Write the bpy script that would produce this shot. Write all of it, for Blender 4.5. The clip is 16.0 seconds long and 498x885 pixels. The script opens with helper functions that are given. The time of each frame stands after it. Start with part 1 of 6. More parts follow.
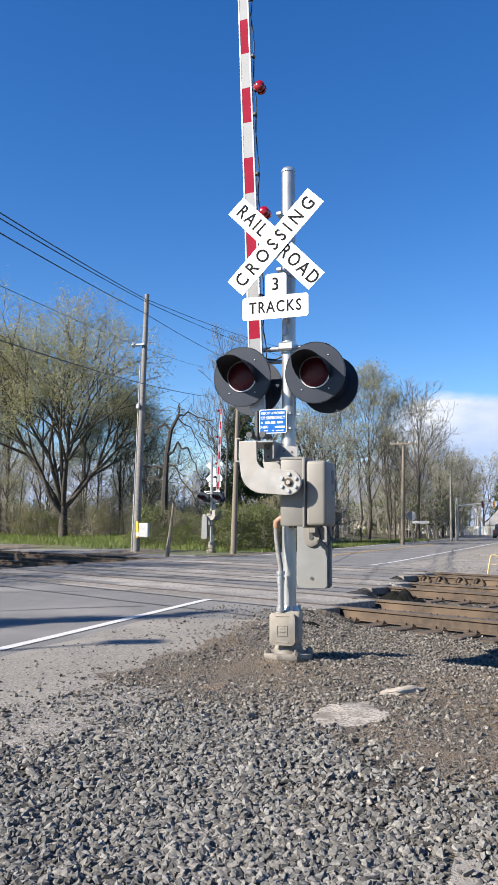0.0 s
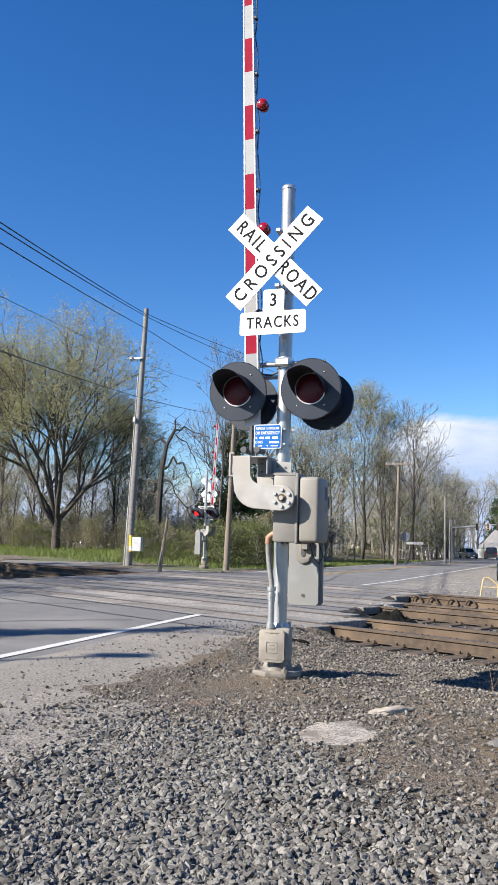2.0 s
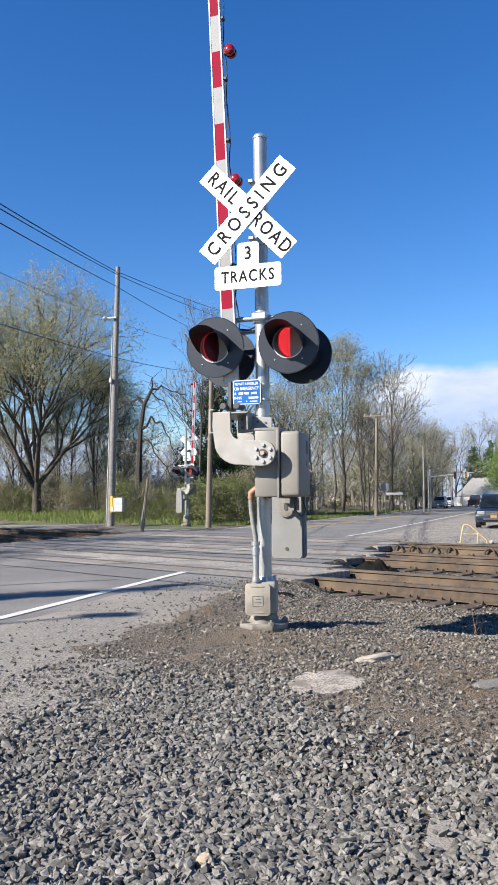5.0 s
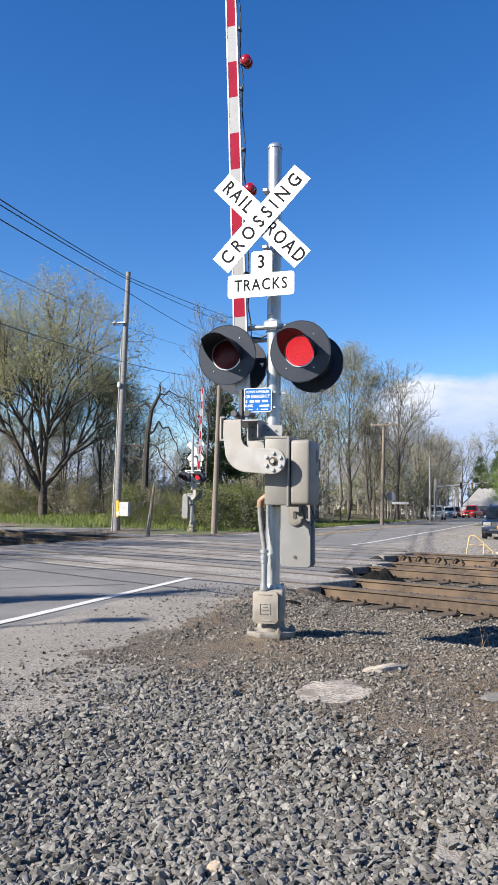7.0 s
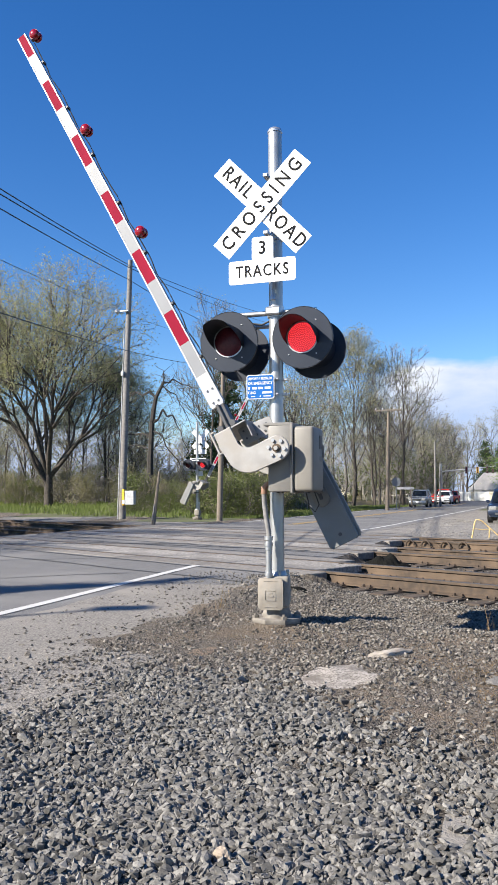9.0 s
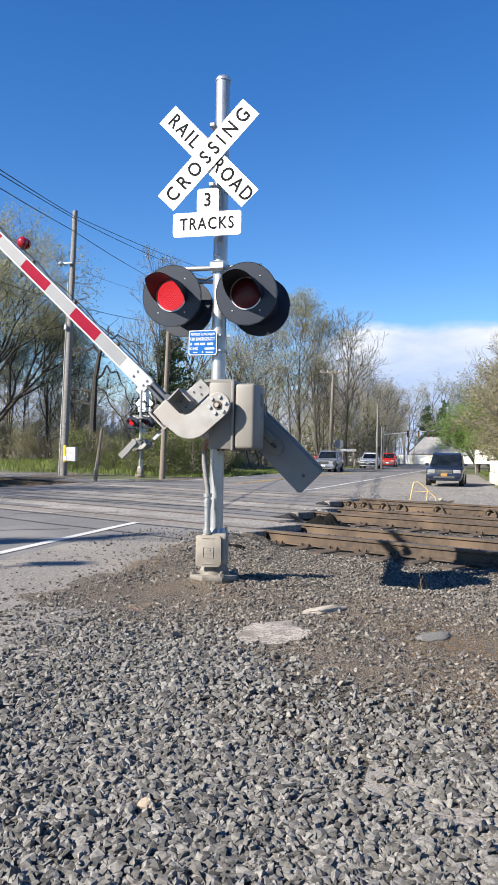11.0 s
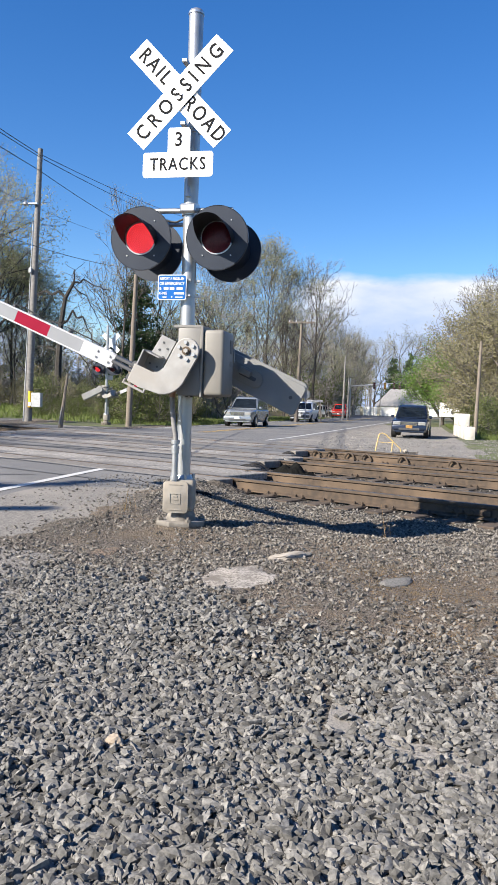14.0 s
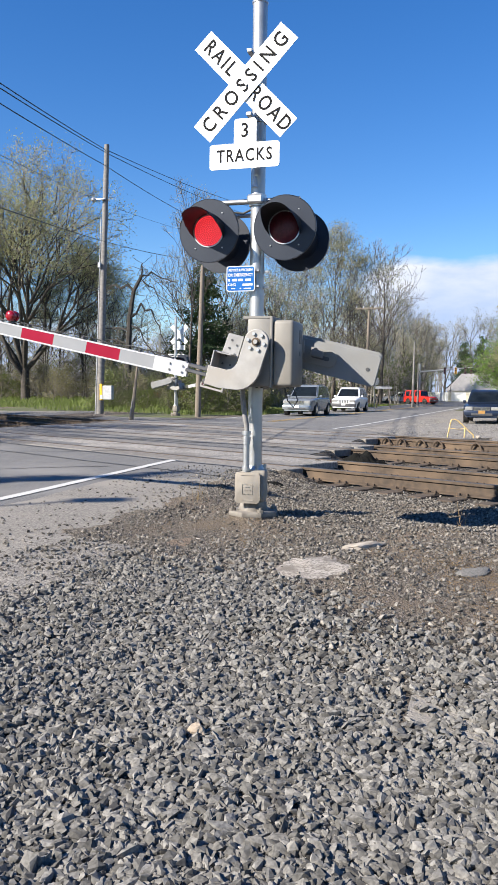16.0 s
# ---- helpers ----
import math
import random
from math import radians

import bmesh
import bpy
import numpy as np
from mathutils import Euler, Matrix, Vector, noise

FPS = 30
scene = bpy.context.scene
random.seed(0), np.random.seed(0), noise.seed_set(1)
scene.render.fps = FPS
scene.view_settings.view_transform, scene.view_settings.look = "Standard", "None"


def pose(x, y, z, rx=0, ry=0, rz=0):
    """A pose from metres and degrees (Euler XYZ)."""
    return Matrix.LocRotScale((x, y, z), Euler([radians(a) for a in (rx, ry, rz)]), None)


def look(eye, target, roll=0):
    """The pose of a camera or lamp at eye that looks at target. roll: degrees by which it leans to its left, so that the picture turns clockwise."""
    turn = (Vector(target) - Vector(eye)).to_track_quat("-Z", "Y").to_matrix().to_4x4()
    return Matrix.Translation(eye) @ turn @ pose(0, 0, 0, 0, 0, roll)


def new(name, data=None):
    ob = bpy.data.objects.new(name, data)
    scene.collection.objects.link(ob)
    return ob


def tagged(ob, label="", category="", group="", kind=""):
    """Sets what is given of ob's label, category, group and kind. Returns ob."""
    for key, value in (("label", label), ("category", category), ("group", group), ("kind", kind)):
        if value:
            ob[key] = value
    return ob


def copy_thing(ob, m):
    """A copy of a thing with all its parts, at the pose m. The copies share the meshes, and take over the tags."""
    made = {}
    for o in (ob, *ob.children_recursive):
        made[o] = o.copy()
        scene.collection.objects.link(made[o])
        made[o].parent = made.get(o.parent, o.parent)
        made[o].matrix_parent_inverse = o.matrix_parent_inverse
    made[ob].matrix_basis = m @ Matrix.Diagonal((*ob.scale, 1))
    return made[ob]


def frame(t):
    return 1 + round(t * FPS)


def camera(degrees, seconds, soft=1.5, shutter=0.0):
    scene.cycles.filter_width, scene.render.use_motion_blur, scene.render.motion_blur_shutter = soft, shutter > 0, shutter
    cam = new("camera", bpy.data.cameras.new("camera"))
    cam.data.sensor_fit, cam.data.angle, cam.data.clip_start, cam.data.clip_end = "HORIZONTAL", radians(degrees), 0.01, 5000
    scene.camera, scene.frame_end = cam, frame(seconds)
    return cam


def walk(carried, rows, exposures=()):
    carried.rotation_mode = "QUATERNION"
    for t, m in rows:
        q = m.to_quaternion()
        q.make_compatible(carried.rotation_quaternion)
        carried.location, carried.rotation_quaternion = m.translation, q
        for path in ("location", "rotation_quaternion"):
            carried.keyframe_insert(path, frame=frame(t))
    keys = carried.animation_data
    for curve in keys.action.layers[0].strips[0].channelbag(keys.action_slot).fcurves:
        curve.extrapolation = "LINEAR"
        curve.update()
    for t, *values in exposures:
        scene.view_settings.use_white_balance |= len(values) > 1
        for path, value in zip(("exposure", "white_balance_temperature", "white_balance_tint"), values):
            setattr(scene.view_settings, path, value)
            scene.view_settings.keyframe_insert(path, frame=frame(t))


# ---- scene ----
cam = camera(34.5, 16.0, soft=1.3)
PATH = [
    (0, (2.264, -7.713, 1.288), (1.609, -5.835, 1.498), 0.2),
    (0.5, (2.271, -7.721, 1.29), (1.619, -5.845, 1.527), 0.5),
    (1, (2.278, -7.725, 1.289), (1.628, -5.852, 1.55), 0.8),
    (1.5, (2.285, -7.717, 1.287), (1.636, -5.844, 1.55), 1.1),
    (2, (2.277, -7.692, 1.269), (1.632, -5.815, 1.521), 1.6),
    (2.5, (2.288, -7.671, 1.266), (1.682, -5.778, 1.491), 2.2),
    (3, (2.292, -7.664, 1.27), (1.704, -5.763, 1.475), 2.1),
    (3.5, (2.292, -7.672, 1.266), (1.707, -5.768, 1.448), 1.2),
    (4, (2.282, -7.668, 1.257), (1.683, -5.766, 1.401), -0.7),
    (6.5, (2.223, -7.694, 1.279), (1.622, -5.793, 1.435), 0.2),
    (7, (2.22, -7.704, 1.276), (1.61, -5.806, 1.437), 0.5),
    (7.5, (2.216, -7.698, 1.277), (1.594, -5.803, 1.435), 0.3),
    (8, (2.219, -7.69, 1.275), (1.591, -5.798, 1.432), -0.1),
    (8.5, (2.225, -7.691, 1.277), (1.596, -5.799, 1.427), -0.1),
    (9, (2.229, -7.685, 1.276), (1.607, -5.788, 1.405), -0.2),
    (9.5, (2.233, -7.67, 1.269), (1.617, -5.77, 1.367), -0.2),
    (10, (2.243, -7.674, 1.275), (1.714, -5.747, 1.359), 0.0),
    (10.2, (2.248, -7.667, 1.273), (1.728, -5.738, 1.355), 0.1),
    (12.3, (2.257, -7.588, 1.231), (1.829, -5.636, 1.154), 2.7),
    (12.5, (2.256, -7.603, 1.233), (1.838, -5.649, 1.155), 2.6),
    (13, (2.242, -7.614, 1.235), (1.835, -5.657, 1.156), 2.1),
    (13.5, (2.239, -7.624, 1.237), (1.835, -5.667, 1.158), 2.0),
    (14, (2.238, -7.622, 1.232), (1.832, -5.666, 1.138), 1.9),
    (14.5, (2.243, -7.612, 1.23), (1.809, -5.663, 1.121), 0.3),
    (15, (2.227, -7.619, 1.244), (1.728, -5.686, 1.125), 0.6),
    (15.5, (2.221, -7.62, 1.245), (1.675, -5.701, 1.118), 0.6),
    (16, (2.214, -7.636, 1.247), (1.644, -5.723, 1.121), 0.7),
]
walk(cam, [(t, look(eye, target, roll)) for t, eye, target, roll in PATH])

# ---- light ----
SUN_AZ, SUN_EL = 45.0, 33.0            # the way the shadows run (from +x towards +y), and the sun's height
sun_dir = Vector((-math.cos(radians(SUN_AZ)) * math.cos(radians(SUN_EL)), -math.sin(radians(SUN_AZ)) * math.cos(radians(SUN_EL)), math.sin(radians(SUN_EL))))
world = bpy.data.worlds.new("world")
scene.world = world
world.use_nodes = True
wn = world.node_tree.nodes
sky = wn.new("ShaderNodeTexSky")
sky.sky_type, sky.sun_disc = "NISHITA", False
sky.sun_elevation, sky.sun_rotation = radians(SUN_EL), math.atan2(sun_dir.x, sun_dir.y)
sky.air_density, sky.dust_density, sky.ozone_density = 1.0, 0.1, 3.5
wn["Background"].inputs["Strength"].default_value = 0.076
clear = wn.new("ShaderNodeHueSaturation")          # a clear spring sky, deep blue
clear.inputs["Hue"].default_value, clear.inputs["Saturation"].default_value = 0.5105, 1.31
world.node_tree.links.new(sky.outputs[0], clear.inputs["Color"])
world.node_tree.links.new(clear.outputs[0], wn["Background"].inputs["Color"])
sun = new("sun", bpy.data.lights.new("sun", "SUN"))
sun.data.energy, sun.data.angle, sun.data.color = 5.0, radians(0.53), (1.0, 0.93, 0.82)
sun.matrix_world = look(sun_dir * 100, (0, 0, 0))
scene.view_settings.exposure = 1.21


# ---- materials ----
def mat(name, col, rough=0.6, metal=0.0, col2=None, scale=8.0, detail=6.0, bump=0.0, bump_scale=None, spec=0.5, vary=0.0, blotch=None, blotch_scale=0.6, island=0.0, glow=0.0, contrast=(0.35, 0.65)):
    """Noise-driven material: col to col2 by grain, blotch colour by large stains, brightness by object or by island."""
    m = bpy.data.materials.new(name)
    m.use_nodes = True
    nt = m.node_tree
    b = nt.nodes["Principled BSDF"]
    b.inputs["Roughness"].default_value, b.inputs["Metallic"].default_value = rough, metal
    b.inputs["Specular IOR Level"].default_value = spec
    tc = nt.nodes.new("ShaderNodeTexCoord")
    def noise_node(s, d):
        n = nt.nodes.new("ShaderNodeTexNoise")
        n.inputs["Scale"].default_value, n.inputs["Detail"].default_value = s, d
        nt.links.new(tc.outputs["Object"], n.inputs["Vector"])
        return n.outputs["Fac"]
    def ramp(fac, lo, hi):
        r = nt.nodes.new("ShaderNodeMapRange")
        r.inputs["From Min"].default_value, r.inputs["From Max"].default_value = lo, hi
        nt.links.new(fac, r.inputs["Value"])
        return r.outputs["Result"]
    def mix(fac, a, c, mode="MIX"):
        n = nt.nodes.new("ShaderNodeMix")
        n.data_type, n.blend_type = "RGBA", mode
        for k, v in ((0, fac), (6, a), (7, c)):
            if hasattr(v, "is_output"):
                nt.links.new(v, n.inputs[k])
            else:
                n.inputs[k].default_value = v if k == 0 else (*v, 1)
        return n.outputs[2]
    grain = noise_node(scale, detail)
    c = mix(ramp(grain, *contrast), col, col2 or tuple(v * 0.72 for v in col))
    if blotch:
        c = mix(ramp(noise_node(blotch_scale, 4), 0.48, 0.68), c, blotch)
    if vary or island:
        src = nt.nodes.new("ShaderNodeNewGeometry").outputs["Random Per Island"] if island else nt.nodes.new("ShaderNodeObjectInfo").outputs["Random"]
        r = nt.nodes.new("ShaderNodeMapRange")
        a = island or vary
        r.inputs["To Min"].default_value, r.inputs["To Max"].default_value = 1 - a, 1 + a
        nt.links.new(src, r.inputs["Value"])
        comb = nt.nodes.new("ShaderNodeCombineXYZ")
        for k in range(3):
            nt.links.new(r.outputs["Result"], comb.inputs[k])
        c = mix(1.0, c, comb.outputs[0], "MULTIPLY")
    nt.links.new(c, b.inputs["Base Color"])
    if glow:
        nt.links.new(c, b.inputs["Emission Color"])
        b.inputs["Emission Strength"].default_value = glow
    if bump:
        bn = nt.nodes.new("ShaderNodeBump")
        bn.inputs["Strength"].default_value, bn.inputs["Distance"].default_value = min(1.0, bump * 20), bump
        nt.links.new(noise_node(bump_scale or scale * 2, 8), bn.inputs["Height"])
        nt.links.new(bn.outputs[0], b.inputs["Normal"])
    return m


M_DIRT = mat("dirt", (0.283, 0.248, 0.211), 0.95, col2=(0.084, 0.072, 0.060), scale=60, bump=0.06, bump_scale=90, blotch=(0.224, 0.179, 0.137), blotch_scale=0.9, detail=14, spec=0.1, contrast=(0.40, 0.60))
M_BALLAST = mat("ballast_bed", (0.130, 0.115, 0.100), 0.95, col2=(0.035, 0.031, 0.028), scale=36, bump=0.05, bump_scale=45, blotch=(0.105, 0.090, 0.074), blotch_scale=1.2, detail=10, spec=0.1)
M_LOT = mat("lot_gravel", (0.270, 0.248, 0.222), 0.95, col2=(0.105, 0.096, 0.086), scale=55, bump=0.025, bump_scale=80, blotch=(0.235, 0.215, 0.190), detail=12, contrast=(0.40, 0.60))
M_GRASSBED = mat("grass_bed", (0.085, 0.105, 0.040), 0.95, col2=(0.070, 0.062, 0.036), scale=3, bump=0.05, bump_scale=9, blotch=(0.11, 0.125, 0.04), blotch_scale=0.25)
M_WOODFLOOR = mat("leaf_litter", (0.133, 0.100, 0.062), 0.95, col2=(0.066, 0.062, 0.025), scale=1.2, bump=0.05, bump_scale=6, blotch=(0.083, 0.108, 0.029), blotch_scale=0.15)
M_ASPHALT = mat("asphalt", (0.182, 0.176, 0.171), 0.88, col2=(0.077, 0.075, 0.073), scale=70, bump=0.012, bump_scale=120, blotch=(0.182, 0.174, 0.165), blotch_scale=0.55, detail=10, contrast=(0.38, 0.62))
M_SHOULDER = mat("dusty_asphalt", (0.254, 0.232, 0.205), 0.92, col2=(0.113, 0.104, 0.093), scale=45, bump=0.02, bump_scale=90, blotch=(0.232, 0.211, 0.184), blotch_scale=0.9, detail=12, contrast=(0.38, 0.62))
M_PATCH = mat("tar_seal", (0.037, 0.037, 0.036), 0.6, scale=20, bump=0.004)
M_WHITE_LINE = mat("road_paint", (0.664, 0.647, 0.614), 0.7, col2=(0.457, 0.448, 0.432), scale=35, contrast=(0.25, 0.5), bump=0.003)
M_YELLOW_LINE = mat("yellow_paint", (0.515, 0.332, 0.083), 0.7, col2=(0.349, 0.249, 0.116), scale=25)
M_PANEL = mat("crossing_concrete", (0.319, 0.295, 0.266), 0.9, col2=(0.149, 0.138, 0.124), scale=22, bump=0.01, bump_scale=60, vary=0.2, blotch=(0.143, 0.130, 0.117), blotch_scale=0.9, detail=10, contrast=(0.38, 0.62))
M_TIMBER = mat("crossing_timber", (0.212, 0.193, 0.170), 0.9, col2=(0.124, 0.112, 0.100), scale=14, bump=0.01, bump_scale=30, vary=0.15)
M_RUST = mat("rusty_rail", (0.079, 0.054, 0.036), 0.85, col2=(0.044, 0.032, 0.023), scale=12, bump=0.004, bump_scale=60, blotch=(0.124, 0.084, 0.053), blotch_scale=1.5)
M_RAILTOP = mat("rail_head", (0.085, 0.074, 0.064), 0.5, 0.25, col2=(0.052, 0.044, 0.038), scale=20, bump=0.002)
M_TIE = mat("creosoted_tie", (0.083, 0.060, 0.042), 0.9, col2=(0.046, 0.035, 0.027), scale=15, bump=0.01, vary=0.2)
M_STONE = mat("ballast_stone", (0.176, 0.167, 0.155), 0.95, col2=(0.096, 0.092, 0.085), scale=75, bump=0.006, bump_scale=150, island=0.50, spec=0.15)
M_STONE_ONE = mat("ballast_stone_single", (0.249, 0.245, 0.237), 0.9, col2=(0.133, 0.130, 0.126), scale=28, bump=0.006, bump_scale=70, vary=0.40)
M_STONE_BROWN = mat("dusty_stone", (0.185, 0.169, 0.148), 0.95, col2=(0.095, 0.086, 0.076), scale=40, bump=0.006, bump_scale=90, island=0.65, spec=0.15)
M_STONE_TAN = mat("tan_stone", (0.36, 0.29, 0.22), 0.9, scale=14, bump=0.004)
M_STONE_PALE = mat("pale_stone", (0.415, 0.365, 0.307), 0.9, col2=(0.274, 0.232, 0.183), scale=9, bump=0.006)
M_LIME = mat("lime_spill", (0.360, 0.324, 0.288), 0.95, col2=(0.126, 0.108, 0.090), scale=55, bump=0.02, detail=12, contrast=(0.46, 0.60), blotch=(0.144, 0.124, 0.104), blotch_scale=5.0)
M_ORANGE = mat("rust_stain", (0.26, 0.19, 0.135), 0.95, col2=(0.095, 0.075, 0.058), scale=50, bump=0.04, bump_scale=80, detail=12, contrast=(0.4, 0.6))
M_COLD = mat("cold_patch", (0.010, 0.010, 0.009), 1.0, spec=0.1, scale=40, bump=0.02, bump_scale=40)
M_GALV = mat("galvanised_steel", (0.465, 0.469, 0.473), 0.42, 0.75, col2=(0.365, 0.369, 0.373), scale=5, bump=0.001, blotch=(0.415, 0.415, 0.415))
M_ALU = mat("brushed_aluminium", (0.598, 0.598, 0.598), 0.34, 0.8, col2=(0.481, 0.481, 0.481), scale=7)
M_CAST = mat("cast_aluminium", (0.332, 0.322, 0.309), 0.6, 0.15, col2=(0.254, 0.243, 0.230), scale=6, bump=0.002, blotch=(0.282, 0.261, 0.236), blotch_scale=4)
M_BOX = mat("beige_grey_paint", (0.205, 0.190, 0.166), 0.55, col2=(0.180, 0.167, 0.147), scale=5, bump=0.001)
M_BOXDARK = mat("grey_paint", (0.190, 0.180, 0.163), 0.55, col2=(0.168, 0.159, 0.145), scale=6, bump=0.001)
M_BASE = mat("weathered_base_paint", (0.282, 0.258, 0.222), 0.7, col2=(0.205, 0.184, 0.156), scale=8, bump=0.003, blotch=(0.282, 0.240, 0.190), blotch_scale=5)
M_BASE_DIRTY = mat("dirty_cast_base", (0.235, 0.212, 0.182), 0.8, col2=(0.130, 0.115, 0.098), scale=9, bump=0.004, blotch=(0.115, 0.100, 0.084), blotch_scale=6)
M_WEIGHT = mat("dull_zinc_plate", (0.206, 0.209, 0.211), 0.6, 0.1, col2=(0.174, 0.178, 0.181), scale=4, bump=0.001, blotch=(0.187, 0.184, 0.174), blotch_scale=2.5)
M_PLATE = mat("weathered_zinc_plate", (0.299, 0.295, 0.290), 0.6, 0.3, col2=(0.224, 0.220, 0.216), scale=7, bump=0.001)
M_DARKGREY = mat("dark_grey_fitting", (0.066, 0.066, 0.071), 0.5, scale=9)
M_BLACK = mat("black_signal_paint", (0.013, 0.018, 0.031), 0.45, col2=(0.018, 0.024, 0.038), scale=4, spec=0.4)
M_HOOD = mat("matt_black_hood", (0.010, 0.011, 0.014), 0.6, scale=5)
M_CONDUIT = mat("grey_conduit", (0.216, 0.207, 0.199), 0.6, scale=30, bump=0.004)
M_COPPER = mat("brown_fitting", (0.266, 0.149, 0.091), 0.5, scale=9)
M_SIGN = mat("white_sheeting", (0.722, 0.722, 0.714), 0.45, col2=(0.689, 0.689, 0.680), scale=3)
M_TEXT = mat("black_lettering", (0.010, 0.010, 0.011), 0.7, scale=5, spec=0.1)
M_BLUE = mat("blue_sheeting", (0.002, 0.105, 0.380), 0.5, col2=(0.002, 0.092, 0.340), scale=3, spec=0.2)
M_ARMWHITE = mat("white_reflective_boom", (0.448, 0.448, 0.464), 0.45, col2=(0.392, 0.392, 0.408), scale=4)
M_ARMGREY = mat("grey_reflective_boom", (0.220, 0.226, 0.239), 0.5, col2=(0.196, 0.202, 0.214), scale=4)
M_ARMRED = mat("red_reflective_boom", (0.260, 0.012, 0.034), 0.7, col2=(0.220, 0.010, 0.029), scale=4, spec=0.06)
M_REDLENS = mat("red_marker_lens", (0.26, 0.004, 0.012), 0.15, scale=30, spec=0.7)
M_DARKLENS = mat("unlit_red_lens", (0.080, 0.010, 0.020), 0.35, col2=(0.050, 0.006, 0.013), scale=60, spec=0.25)
M_LED = mat("lit_red_led", (1.0, 0.07, 0.085), 0.4, col2=(1.0, 0.05, 0.06), scale=10, glow=0.62)
M_LEDBASE = mat("lit_red_lens", (0.36, 0.003, 0.012), 0.35, col2=(0.33, 0.003, 0.010), scale=10, glow=0.34)
M_RUBBER = mat("tyre_rubber", (0.015, 0.015, 0.015), 0.85, scale=20)
M_GLASS = mat("dark_window_glass", (0.025, 0.032, 0.037), 0.05, col2=(0.008, 0.011, 0.013), scale=2, spec=0.9)
M_CHROME = mat("chrome", (0.6, 0.6, 0.6), 0.15, 1.0, scale=4)
M_LAMPGLASS = mat("headlamp_glass", (0.30, 0.30, 0.29), 0.12, col2=(0.20, 0.20, 0.19), scale=20, spec=0.8)
M_POLE = mat("weathered_pole_wood", (0.190, 0.159, 0.127), 0.9, col2=(0.148, 0.123, 0.099), scale=9, bump=0.01, bump_scale=30)
M_POLE_GREY = mat("silver_grey_pole_wood", (0.224, 0.214, 0.206), 0.9, col2=(0.149, 0.143, 0.137), scale=9, bump=0.01)
M_WIRE = mat("black_cable", (0.017, 0.017, 0.018), 0.6, scale=9)
M_YELLOW = mat("yellow_plastic", (0.85, 0.52, 0.03), 0.5, scale=9)
M_GREYBOX = mat("pale_grey_box", (0.457, 0.465, 0.481), 0.5, scale=9)
M_BARK = mat("grey_brown_bark", (0.095, 0.081, 0.068), 0.95, col2=(0.050, 0.042, 0.036), scale=6, bump=0.02, bump_scale=14)
M_BARK_PALE = mat("pale_grey_bark", (0.195, 0.170, 0.145), 0.95, col2=(0.116, 0.100, 0.083), scale=6, bump=0.02, bump_scale=14)
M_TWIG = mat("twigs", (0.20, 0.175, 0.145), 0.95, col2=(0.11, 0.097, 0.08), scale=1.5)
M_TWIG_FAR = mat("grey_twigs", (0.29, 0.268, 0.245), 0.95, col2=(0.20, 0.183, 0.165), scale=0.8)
M_DEAD = mat("dead_wood", (0.051, 0.045, 0.039), 0.95, col2=(0.028, 0.025, 0.022), scale=6, bump=0.02)


def leaf_mat(name, a, b):
    m = mat(name, a, 0.75, col2=b, scale=0.7, island=0.35, spec=0.25)
    nt = m.node_tree
    out, pb = nt.nodes["Material Output"], nt.nodes["Principled BSDF"]
    tr = nt.nodes.new("ShaderNodeBsdfTranslucent")
    tr.inputs["Color"].default_value = (a[0] * 1.3, a[1] * 1.4, a[2], 1)
    mx = nt.nodes.new("ShaderNodeMixShader")
    mx.inputs[0].default_value = 0.35
    nt.links.new(pb.outputs[0], mx.inputs[1]), nt.links.new(tr.outputs[0], mx.inputs[2]), nt.links.new(mx.outputs[0], out.inputs[0])
    return m


M_BUD = leaf_mat("spring_buds", (0.270, 0.260, 0.155), (0.190, 0.186, 0.108))
M_BUD_OLIVE = leaf_mat("olive_buds", (0.285, 0.275, 0.180), (0.20, 0.198, 0.125))
M_BUD_BROWN = leaf_mat("tan_buds", (0.218, 0.196, 0.118), (0.152, 0.138, 0.082))
M_LEAF = leaf_mat("fresh_leaves", (0.135, 0.215, 0.045), (0.08, 0.145, 0.03))
M_LEAF_DARK = leaf_mat("pine_needles", (0.05, 0.075, 0.035), (0.03, 0.05, 0.024))
M_SHRUB = leaf_mat("shrub_leaves", (0.135, 0.155, 0.060), (0.095, 0.10, 0.045))
M_GRASS = leaf_mat("grass_blades", (0.145, 0.180, 0.055), (0.105, 0.130, 0.042))
M_STRAW = leaf_mat("dry_grass", (0.274, 0.174, 0.091), (0.216, 0.149, 0.075))


# ---- building helpers ----
def part(name, bm, material, parent=None, label="", smooth=False, mx=None):
    """Links a bmesh as one mesh object, under a thing or a part."""
    me = bpy.data.meshes.new(name)
    bmesh.ops.recalc_face_normals(bm, faces=bm.faces)
    bm.to_mesh(me)
    bm.free()
    for m in (material if isinstance(material, (list, tuple)) else (material,)):
        me.materials.append(m)
    if smooth:
        me.shade_smooth()
        me.set_sharp_from_angle(angle=radians(38))
    ob = new(name, me)
    if mx is not None:
        ob.matrix_basis = mx
    if parent is not None:
        ob.parent = parent
    if label:
        ob["label"] = label
    return ob


def raw(name, verts, faces, material, parent=None, kind="", smooth=False):
    me = bpy.data.meshes.new(name)
    me.from_pydata(verts, [], faces)
    for m in (material if isinstance(material, (list, tuple)) else (material,)):
        me.materials.append(m)
    if smooth:
        me.shade_smooth()
    ob = new(name, me)
    if parent is not None:
        ob.parent = parent
    if kind:
        ob["kind"] = kind
    return ob


